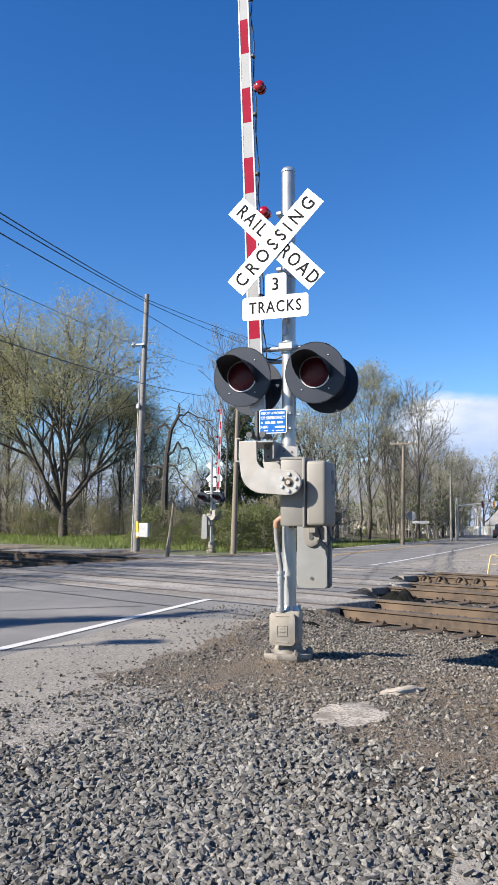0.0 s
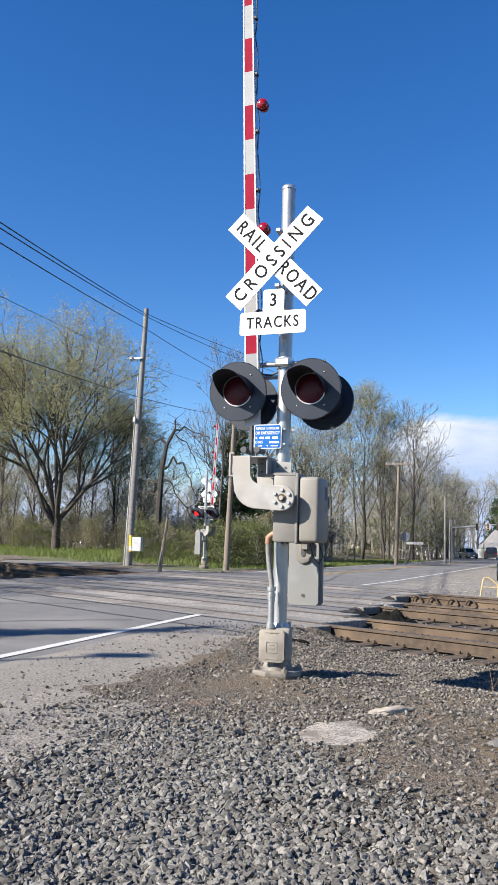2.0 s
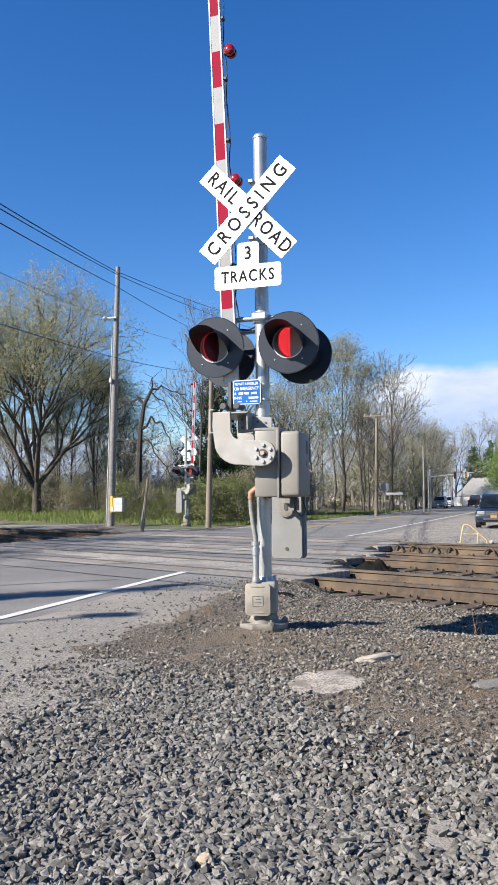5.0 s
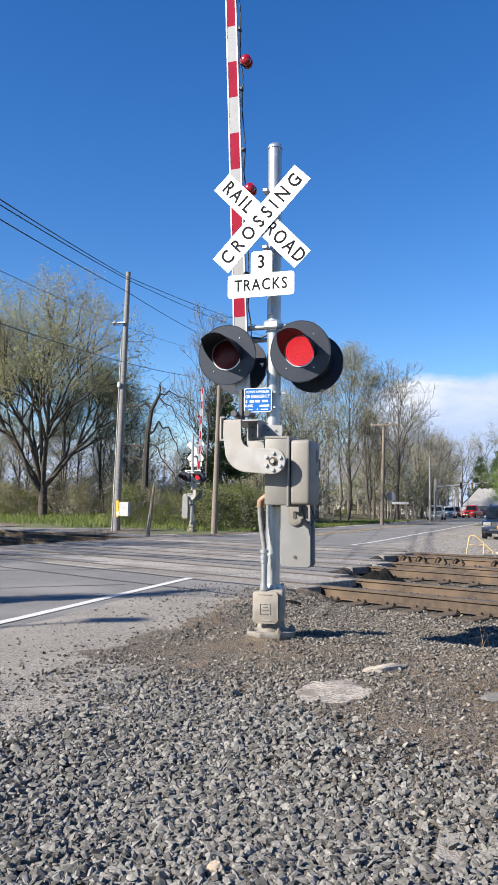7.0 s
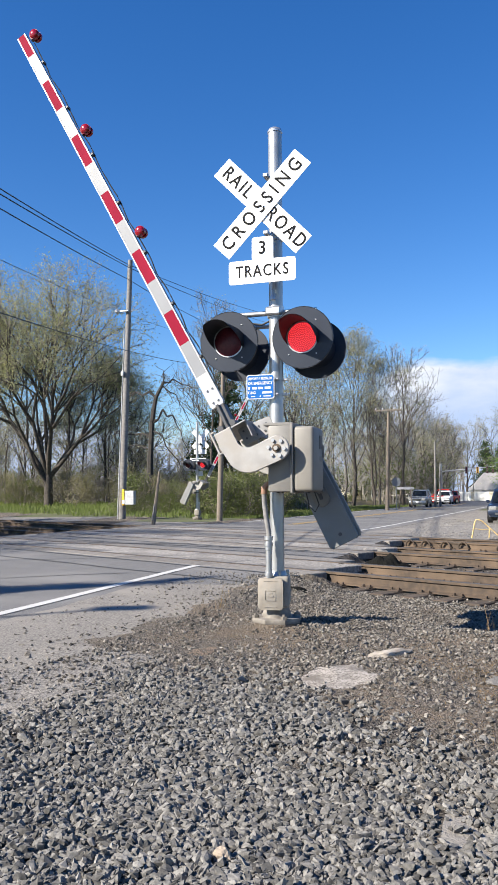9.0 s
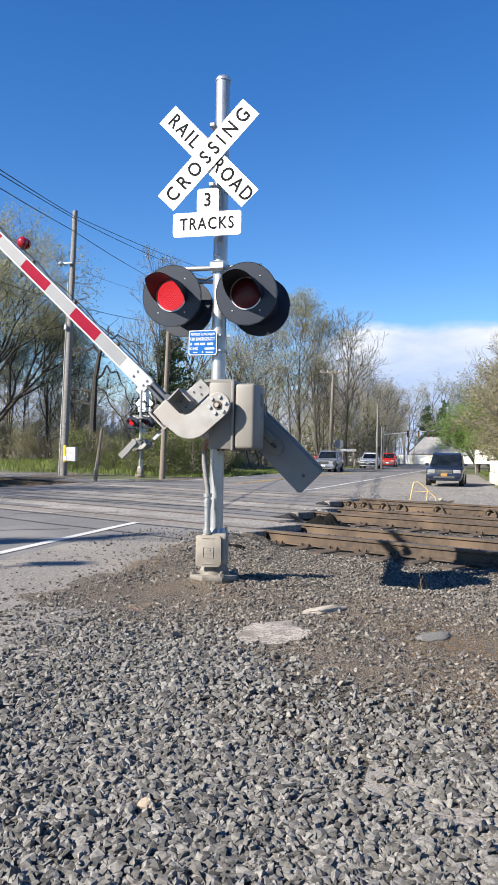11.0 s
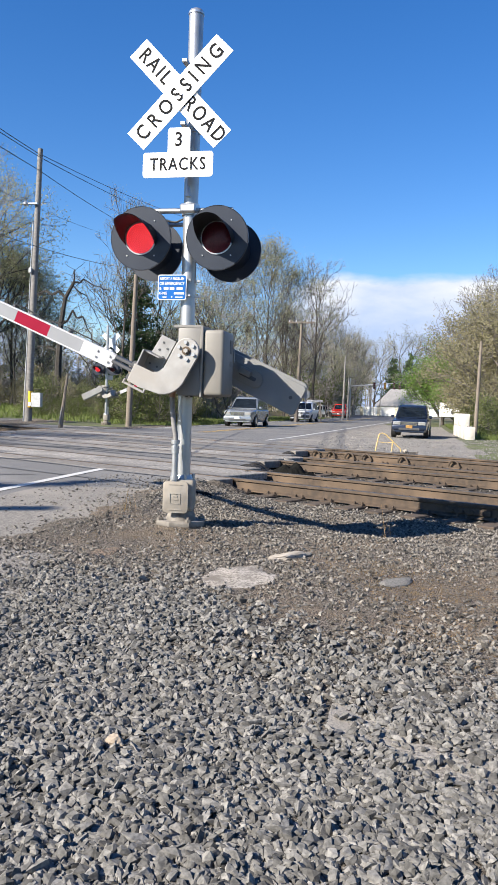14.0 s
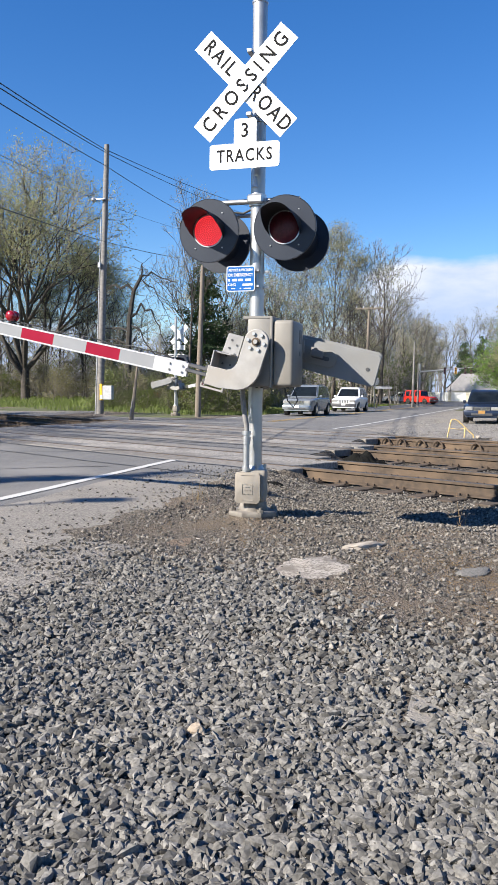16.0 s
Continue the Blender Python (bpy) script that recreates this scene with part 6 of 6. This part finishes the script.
def dead_tree():
    r = random.Random(91)
    segs = []
    p = Vector((0, 0, -0.2))
    trunk = [(0.0, 0, 3.0), (0.12, 0, 5.6), (0.38, 0, 7.2), (0.95, 0, 8.2)]
    rr = 0.27
    for q in trunk:
        q = Vector(q)
        segs.append((p, q, rr, rr * 0.78, 0))
        p, rr = q, rr * 0.78
    def crook(p, pts, rad):
        p = Vector(p)
        for q in pts:
            q = p + Vector(q) + Vector((r.gauss(0, 0.12), r.gauss(0, 0.25), r.gauss(0, 0.12)))
            m = p.lerp(q, r.uniform(0.35, 0.65)) + Vector((r.gauss(0, 0.10), r.gauss(0, 0.1), r.gauss(0, 0.12)))
            segs.append((p, m, rad, rad * 0.86, 1))
            segs.append((m, q, rad * 0.86, rad * 0.72, 1))
            for _ in range(3):
                e = m + Vector((r.gauss(0, 0.4), r.gauss(0, 0.3), r.uniform(-0.9, 0.3)))
                segs.append((m, e, rad * 0.3, 0.010, 2))
            if rad > 0.03:
                for _ in range(2):
                    e = q + Vector((r.uniform(-0.8, 0.8), r.uniform(-0.4, 0.4), r.uniform(-0.9, 0.5)))
                    segs.append((q, e, rad * 0.35, 0.012, 2))
                    segs.append((e, e + Vector((r.uniform(-0.5, 0.5), r.uniform(-0.3, 0.3), r.uniform(-0.8, 0.2))), 0.014, 0.008, 2))
            p, rad = q, rad * 0.72
    crook((0.95, 0, 8.2), ((0.5, 0.1, 0.25), (1.2, 0.2, -0.45), (0.7, 0, -0.2)), 0.065)
    crook((0.85, 0, 8.0), ((0.8, 0, -0.3), (0.9, 0, -1.0), (0.7, 0, -1.6), (0.4, 0, -1.4)), 0.045)
    crook((0.38, 0, 7.2), ((-1.0, 0, 0.15), (-1.1, 0, -0.05), (-1.2, 0, 0.1)), 0.10)
    crook((0.12, 0, 5.5), ((0.9, 0, 0.9), (0.9, 0, -0.3), (0.8, 0, -1.1), (0.5, 0, -1.3)), 0.09)
    crook((0.2, 0, 4.6), ((-1.0, 0, 0.3), (-1.1, 0, 0.1), (-0.9, 0, -0.2)), 0.09)
    crook((0.15, 0, 3.4), ((-0.9, 0, 0.5), (-0.9, 0, 0.2)), 0.08)
    crook((0.6, 0, 7.55), ((0.4, 0, 0.8), (-0.2, 0, 0.5)), 0.07)
    crook((0.25, 0, 5.0), ((0.8, 0, -0.5), (0.7, 0, -1.0), (0.4, 0, -1.2)), 0.07)
    ob = thing("dead_tree", "dead broken tree with drooping bare limbs", "tree", pose(-20.2, 40.0, 0.4))
    raw("trunk", *limb_mesh([s for s in segs if s[4] == 0], 0.02), M_DEAD, ob)
    raw("twig_mass", *limb_mesh([s for s in segs if s[4] > 0], 0.012), M_DEAD, ob, "stuff")


dead_tree()

wr = random.Random(7)
# woods behind the grass on the far left of the crossing
for k in range(22):
    x = -70 + 2.7 * k + wr.uniform(-1.5, 1.5)
    y = 60 + wr.uniform(-4, 10) - 0.25 * (x + 40)
    plant(wr.choice((slim, olive, bare, olive)), x, y, wr.uniform(0.55, 0.85), wr.uniform(0, 360))
for x, y, s in ((-38.5, 46.0, 0.9), (-30.5, 53.0, 0.72), (-43.0, 55.0, 0.95)):
    plant(ash, x, y, s, wr.uniform(0, 360), 0.3, "budding tree at the wood's edge")
for x, y, s, p in ((-21.0, 56.0, 0.8, bare), (-17.6, 58.0, 0.7, olive), (-16.4, 63.0, 0.92, bare), (-15.6, 70.0, 0.86, bare), (-12.9, 68, 0.78, slim), (-11.6, 77, 0.82, slim)):
    plant(p, x, y, s, wr.uniform(0, 360))
tall = plant(bare, -18.2, 45.5, 0.9, 120, 0.2, "tall thin bare tree behind the far signal")
tall.scale = (0.68, 0.68, 0.92)
for k in range(8):
    plant(slim, -46 + 2.5 * k + wr.uniform(-0.5, 0.5), 52 + wr.uniform(-2, 6), wr.uniform(0.55, 0.8), wr.uniform(0, 360), 0.3)
# the woods along the road to the far junction
for k in range(26):
    y = 88 + 3.2 * k + wr.uniform(-2, 2)
    x = -8.0 + 0.02 * (y - 90) - abs(wr.gauss(0, 9)) - (4 if y < 104 else 0)
    if y > 137 and x > -4:
        x -= 6
    plant(wr.choice((bare, olive, bare, slim)), x, y, wr.uniform(0.7, 1.05), wr.uniform(0, 360))
for x, y, s in ((-2.0, 190, 1.3), (4, 200, 1.35), (10, 195, 1.2), (-8, 190, 1.2), (-14, 182, 1.2), (16, 190, 1.2)):
    plant(olive, x, y, s, wr.uniform(0, 360))
for x, y, s in ((0.5, 182, 1.3), (3.5, 186, 1.15), (-3.5, 184, 1.2)):
    plant(spruce, x, y, s, wr.uniform(0, 360), 0, "dark evergreen at the road's end")
# the wood's edge on the right of the lot
for x, y, s in ((5.8, 72, 1.05), (5.6, 61.5, 0.7)):
    plant(leafy, x, y, s, wr.uniform(0, 360))
for k in range(16):
    plant(tan, 8.4 + 0.35 * k + wr.uniform(-0.6, 0.6), 42 + 2.6 * k * wr.uniform(0.7, 1.2), wr.uniform(0.75, 1.0), wr.uniform(0, 360))
for x, y, s in ((9.0, 80, 0.9), (10.5, 84, 1.0), (8.5, 92, 1.0), (10.8, 70, 0.9), (12, 62, 0.9)):
    plant(bare, x, y, s, wr.uniform(0, 360))
for k in range(14):
    plant(wr.choice((bush, thorn)), 6.3 + wr.uniform(-0.4, 1.2), 33 + 2.2 * k, wr.uniform(0.6, 1.0), wr.uniform(0, 360), -0.1, group="brush")
# brush below the woods and behind the far signal
for k in range(34):
    x = -46 + 1.08 * k + wr.uniform(-0.5, 0.5)
    y = 47.0 - 0.30 * (x + 28) + wr.uniform(-2, 4) if x < -21 else 37.5 + wr.uniform(-1.5, 6)
    plant(wr.choice((bush, thorn, thorn)), x, y, wr.uniform(0.55, 1.05), wr.uniform(0, 360), 0.2, group="brush")
for x, y, s in ((-16.8, 34.8, 0.55), (-15.2, 35.5, 0.8), (-13.6, 35.0, 0.95), (-12.4, 35.8, 1.0), (-11.8, 37.5, 0.95), (-14.4, 37.5, 1.1), (-13.0, 39.0, 1.1), (-11.5, 41.0, 0.9), (-18.2, 35.4, 0.5), (-19.6, 34.6, 0.45)):
    plant(bush, x, y, s, wr.uniform(0, 360), 0.0, group="brush")
for k in range(20):
    plant(wr.choice((bush, thorn)), -15.5 - wr.uniform(0, 9), 66 + 1.6 * k, wr.uniform(0.3, 0.5), wr.uniform(0, 360), group="brush")


def thicket(name, spots, label, seed, lo, hi, leaf_m, leaves, size):
    """Far woods: thin trunks, a few limbs each, and a haze of buds, in one mesh a kind."""
    r = random.Random(seed)
    segs, pts = [], []
    for x, y in spots:
        H = r.uniform(lo, hi)
        p = Vector((x, y, 0))
        top = p + Vector((r.gauss(0, 0.5), r.gauss(0, 0.5), H))
        segs.append((p, top, 0.05 + 0.007 * H, 0.02, 1))
        for k in range(9):
            q = p.lerp(top, r.uniform(0.3, 0.95))
            e = q + Vector((r.gauss(0, 1.1), r.gauss(0, 1.1), r.uniform(0.4, 2.2)))
            segs.append((q, e, 0.035, 0.015, 2))
            for _ in range(2):
                f = q.lerp(e, r.uniform(0.4, 1)) 
                segs.append((f, f + Vector((r.gauss(0, 0.6), r.gauss(0, 0.6), r.uniform(0.1, 1.0))), 0.02, 0.012, 2))
            pts += [e, q.lerp(e, 0.6)]
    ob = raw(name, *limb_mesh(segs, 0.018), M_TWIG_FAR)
    tagged(ob, label, "woods", kind="stuff")
    ob = raw(name, *leaf_mesh(r, pts, leaves, 0.55, size), leaf_m)
    tagged(ob, label, "woods", kind="stuff")


thicket("far_woods", [(wr.uniform(-95, -16), wr.uniform(66, 100)) for _ in range(190)], "bare grey woods behind the verge", 5, 5, 10, M_BUD_OLIVE, 3, 0.22)
thicket("far_woods", [(wr.uniform(-60, -10) + 0.05 * k, 100 + wr.uniform(0, 90)) for k in range(120)], "grey woods along the far road", 6, 7, 13, M_BUD_OLIVE, 2, 0.25)
thicket("far_woods", [(wr.uniform(8, 40), wr.uniform(48, 130)) for _ in range(200)], "tan woods behind the lot", 7, 5, 11, M_BUD_BROWN, 3, 0.2)
thicket("far_brush", [(wr.uniform(-48, -13), wr.uniform(52, 68)) for _ in range(260)], "low tangled brush under the trees", 8, 1.2, 3.0, M_SHRUB, 2, 0.14)
thicket("far_brush", [(-8.5 - abs(wr.gauss(0, 9)), wr.uniform(92, 150)) for _ in range(260)], "green brush along the far road", 9, 2.0, 5.5, M_SHRUB, 5, 0.22)
# trees behind the camera, which close the place
for k in range(16):
    a = radians(165 + 13.5 * k)
    d = 85 + wr.uniform(-8, 14)
    plant(wr.choice((slim, bare)), 2 + d * math.cos(a), -4 + d * math.sin(a), wr.uniform(0.7, 1.0), wr.uniform(0, 360))
# unseen narrow evergreen, added to cast a shadow band over the road
narrow = plant(spruce, -12.9, -7.2, 0.9, 40, 0, "unseen narrow evergreen added for its shadow on the road")
narrow.scale = (0.52, 0.52, 0.9)
# unseen trees, added to shade the tracks beyond the road
for x, y, s in ((-27.0, 8.0, 1.0), (-31.5, 10.0, 1.0), (-24.5, 4.2, 0.85), (-36.0, 13.0, 1.0), (-29.0, 5.5, 0.95), (-22.0, 1.0, 0.8), (-33.5, 7.5, 1.0)):
    plant(olive, x, y, s, wr.uniform(0, 360))
for x, y, s in ((-24.0, 13.0, 0.95), (-27.5, 12.0, 1.0), (-31.0, 15.0, 1.05), (-21.5, 9.5, 0.8), (-35.0, 18.0, 1.1), (-38.5, 21.0, 1.1)):
    plant(spruce, x, y, s, wr.uniform(0, 360), 0, "unseen dark evergreen added to shade the tracks")
# unseen lamp post, made up so its head drops an oval shadow on the road
street_lamp = thing("street_lamp", "unseen tall grey lamp post added for its shadow on the road", "street lamp", pose(-12.67, -10.2, 0))
part("lamp_post", rod(B(), (0, 0, -0.2), (0, 0, 9.8), 0.07, 0.04, n=10), M_GALV, street_lamp, smooth=True)
part("lamp_head", box(B(), (0.05, 0.03, 9.8), (0.62, 0.34, 0.16), 0.05, rot=Matrix.Rotation(radians(24), 4, "Z")), M_DARKGREY, street_lamp)


def blades(name, count, place, h, w, material, label, seed, lie=1.0):
    r = random.Random(seed)
    vs, fs = [], []
    for _ in range(count):
        x, y = place(r)
        z = ground_z(x, y) - 0.01
        a, hh = r.uniform(0, 6.283), h * r.uniform(0.4, 1.3)
        dx, dy, lean = math.cos(a) * w, math.sin(a) * w, hh * lie * r.uniform(0.1, 0.6)
        b = r.uniform(0, 6.283)
        k = len(vs)
        vs += [(x - dx, y - dy, z), (x + dx, y + dy, z), (x + lean * math.cos(b), y + lean * math.sin(b), z + hh)]
        fs.append((k, k + 1, k + 2))
    return tagged(raw(name, vs, fs, material), label, "grass", kind="stuff")


def verge(r):
    while True:
        x, y = r.uniform(-52, -13), r.uniform(32, 62)
        n = across(x, y)
        if 20 + 1.5 * noise.noise((x * 0.3, y * 0.3, 0)) < n < 38:
            return x, y


blades("verge_grass", 22000, verge, 0.26, 0.03, M_GRASS, "long green spring grass on the verge", 1)


def side_verge(r):
    y = r.uniform(33.5, 80)
    return bend(y) - 10.7 - abs(r.gauss(0, 2.6)), y


blades("roadside_grass", 12000, side_verge, 0.18, 0.03, M_GRASS, "green grass along the road's edge", 2)
blades("lot_grass", 6000, lambda r: (r.uniform(4.6, 7.5), r.uniform(30, 62)), 0.25, 0.03, M_GRASS, "green grass behind the lot", 3)


def dry_spots(r):
    c = r.choice(((2.25, -1.5, 0.45), (2.35, -1.6, 0.35), (2.1, -1.45, 0.3), (2.6, -1.75, 0.4), (1.95, -1.1, 0.3), (-0.35, -0.5, 0.35), (2.7, -2.1, 0.4), (2.15, -2.1, 0.3), (2.5, -2.1, 0.25), (2.55, -3.15, 0.22), (0.3, -1.1, 0.35), (2.4, -3.0, 0.3)))
    return c[0] + r.gauss(0, c[2]), c[1] + r.gauss(0, c[2])


blades("dry_grass", 9000, dry_spots, 0.020, 0.0042, M_STRAW, "flattened dry straw coloured grass", 4, 9.0)
blades("dry_stalks", 16, lambda r: (r.choice((-0.95, -0.85, 1.95)) + r.gauss(0, 0.05), r.choice((0.65, 0.8)) + r.gauss(0, 0.06)), 0.30, 0.003, M_STRAW, "thin dry grass stalks", 5)


# ---- clouds low over the horizon ----
def cloud_bank():
    R, vs, fs = 1500.0, [], []
    cols, rows = 48, 10
    for j in range(rows + 1):
        for i in range(cols + 1):
            a = radians(150 - 130 * i / cols)
            vs.append((R * math.cos(a), R * math.sin(a), -20 + 330 * j / rows))
    for j in range(rows):
        for i in range(cols):
            k = j * (cols + 1) + i
            fs.append((k, k + 1, k + cols + 2, k + cols + 1))
    m = bpy.data.materials.new("cloud")
    m.use_nodes = True
    nt = m.node_tree
    nt.nodes.remove(nt.nodes["Principled BSDF"])
    tc, mp = nt.nodes.new("ShaderNodeTexCoord"), nt.nodes.new("ShaderNodeMapping")
    mp.inputs["Scale"].default_value = (0.0035, 0.0035, 0.0095)
    nt.links.new(tc.outputs["Object"], mp.inputs[0])
    nz = nt.nodes.new("ShaderNodeTexNoise")
    nz.inputs["Scale"].default_value, nz.inputs["Detail"].default_value, nz.inputs["Roughness"].default_value = 1.0, 7, 0.55
    nt.links.new(mp.outputs[0], nz.inputs["Vector"])
    sep = nt.nodes.new("ShaderNodeSeparateXYZ")
    nt.links.new(tc.outputs["Object"], sep.inputs[0])
    hz = nt.nodes.new("ShaderNodeMapRange")          # thinner with height
    hz.inputs["From Min"].default_value, hz.inputs["From Max"].default_value, hz.inputs["To Min"].default_value, hz.inputs["To Max"].default_value = 215, 285, 0.34, -0.45
    nt.links.new(sep.outputs[2], hz.inputs[0])
    hx = nt.nodes.new("ShaderNodeMapRange")          # and towards the left
    hx.inputs["From Min"].default_value, hx.inputs["From Max"].default_value, hx.inputs["To Min"].default_value, hx.inputs["To Max"].default_value = -275, -150, -0.6, 0.0
    nt.links.new(sep.outputs[0], hx.inputs[0])
    ad, ad2 = nt.nodes.new("ShaderNodeMath"), nt.nodes.new("ShaderNodeMath")
    nt.links.new(nz.outputs["Fac"], ad.inputs[0]), nt.links.new(hz.outputs[0], ad.inputs[1])
    nt.links.new(ad.outputs[0], ad2.inputs[0]), nt.links.new(hx.outputs[0], ad2.inputs[1])
    al = nt.nodes.new("ShaderNodeMapRange")
    al.inputs["From Min"].default_value, al.inputs["From Max"].default_value = 0.40, 0.66
    low = nt.nodes.new("ShaderNodeMapRange")         # low haze painted in all round
    low.inputs["From Min"].default_value, low.inputs["From Max"].default_value, low.inputs["To Min"].default_value, low.inputs["To Max"].default_value = 60, 170, 0.55, 0.0
    nt.links.new(sep.outputs[2], low.inputs[0])
    ad3 = nt.nodes.new("ShaderNodeMath")
    nt.links.new(ad2.outputs[0], ad3.inputs[0]), nt.links.new(low.outputs[0], ad3.inputs[1])
    nt.links.new(ad3.outputs[0], al.inputs[0])
    em, tr, mx = nt.nodes.new("ShaderNodeEmission"), nt.nodes.new("ShaderNodeBsdfTransparent"), nt.nodes.new("ShaderNodeMixShader")
    cr = nt.nodes.new("ShaderNodeMix")
    cr.data_type = "RGBA"
    cr.inputs[6].default_value, cr.inputs[7].default_value = (0.50, 0.64, 0.92, 1), (1.0, 1.0, 1.0, 1)
    ct = nt.nodes.new("ShaderNodeMapRange")
    ct.inputs["From Min"].default_value, ct.inputs["From Max"].default_value = 0.36, 0.64
    nt.links.new(nz.outputs["Fac"], ct.inputs[0])
    lo = nt.nodes.new("ShaderNodeMapRange")          # bluer towards the horizon
    lo.inputs["From Min"].default_value, lo.inputs["From Max"].default_value, lo.inputs["To Min"].default_value = 90, 235, 0.15
    nt.links.new(sep.outputs[2], lo.inputs[0])
    mu = nt.nodes.new("ShaderNodeMath")
    mu.operation = "MULTIPLY"
    nt.links.new(ct.outputs[0], mu.inputs[0]), nt.links.new(lo.outputs[0], mu.inputs[1])
    nt.links.new(mu.outputs[0], cr.inputs[0]), nt.links.new(cr.outputs[2], em.inputs["Color"])
    em.inputs["Strength"].default_value = 0.47
    nt.links.new(al.outputs[0], mx.inputs[0]), nt.links.new(tr.outputs[0], mx.inputs[1]), nt.links.new(em.outputs[0], mx.inputs[2])
    nt.links.new(mx.outputs[0], nt.nodes["Material Output"].inputs[0])
    ob = raw("backdrop_clouds", vs, fs, m, smooth=True)
    ob.visible_shadow = False
    tagged(ob, "low white clouds and painted haze over the horizon", "clouds", kind="structure")


cloud_bank()


# ---- what moves ----
def motions():
    drop = ((0.0, 0), (6.95, 0), (7.1, 0.6), (7.3, 3.6), (7.5, 7.3), (8.0, 13.4), (8.5, 21.2), (9.0, 26.7), (9.5, 31.7), (10.0, 36.6), (10.2, 38.5), (11.2, 46.8), (12.3, 54.3), (12.5, 55.6), (13.0, 59.0), (13.5, 62.6), (14.0, 65.4), (14.5, 68.3), (15.0, 71.2), (15.5, 73.9), (16.0, 76.2))
    walk(near_arm, [(t, Matrix.Translation(PIVOT) @ Matrix.Rotation(-radians(a), 4, "Y")) for t, a in drop])
    walk(far_arm, [(t, FAR @ Matrix.Translation(PIVOT) @ Matrix.Rotation(-radians(a), 4, "Y")) for t, a in drop])
    # the flashing: a lamp's head turns half round at each change
    left = (2.15, 2.37, 2.87, 3.45, 3.95, 4.5, 5.04, 5.58, 6.11, 6.65, 7.27, 7.77, 8.37, 8.87, 9.37, 9.95, 10.5, 11.05, 11.6, 12.13, 12.67, 13.17, 13.8, 14.27, 14.87, 15.32, 15.87)
    right = left[1:]
    tail = left[1:]
    for lens_turn, times in ((near_lamps[0], left), (near_lamps[1], right), (far_lamps[3], (1.9,) + tail), (far_lamps[2], tail)):
        lens, turn = lens_turn
        rows, a = [(0.0, 0)], 0
        for t in times:
            f = round(t * FPS)
            rows += [((f - 2 + k) / FPS, a + 60 * k) for k in range(4)]
            a += 180
        rows.append((16.0 if rows[-1][0] < 15.95 else 16.1, a))
        walk(lens, [(t, turn @ Matrix.Rotation(radians(b), 4, "Z")) for t, b in rows])
    drive()


motions()
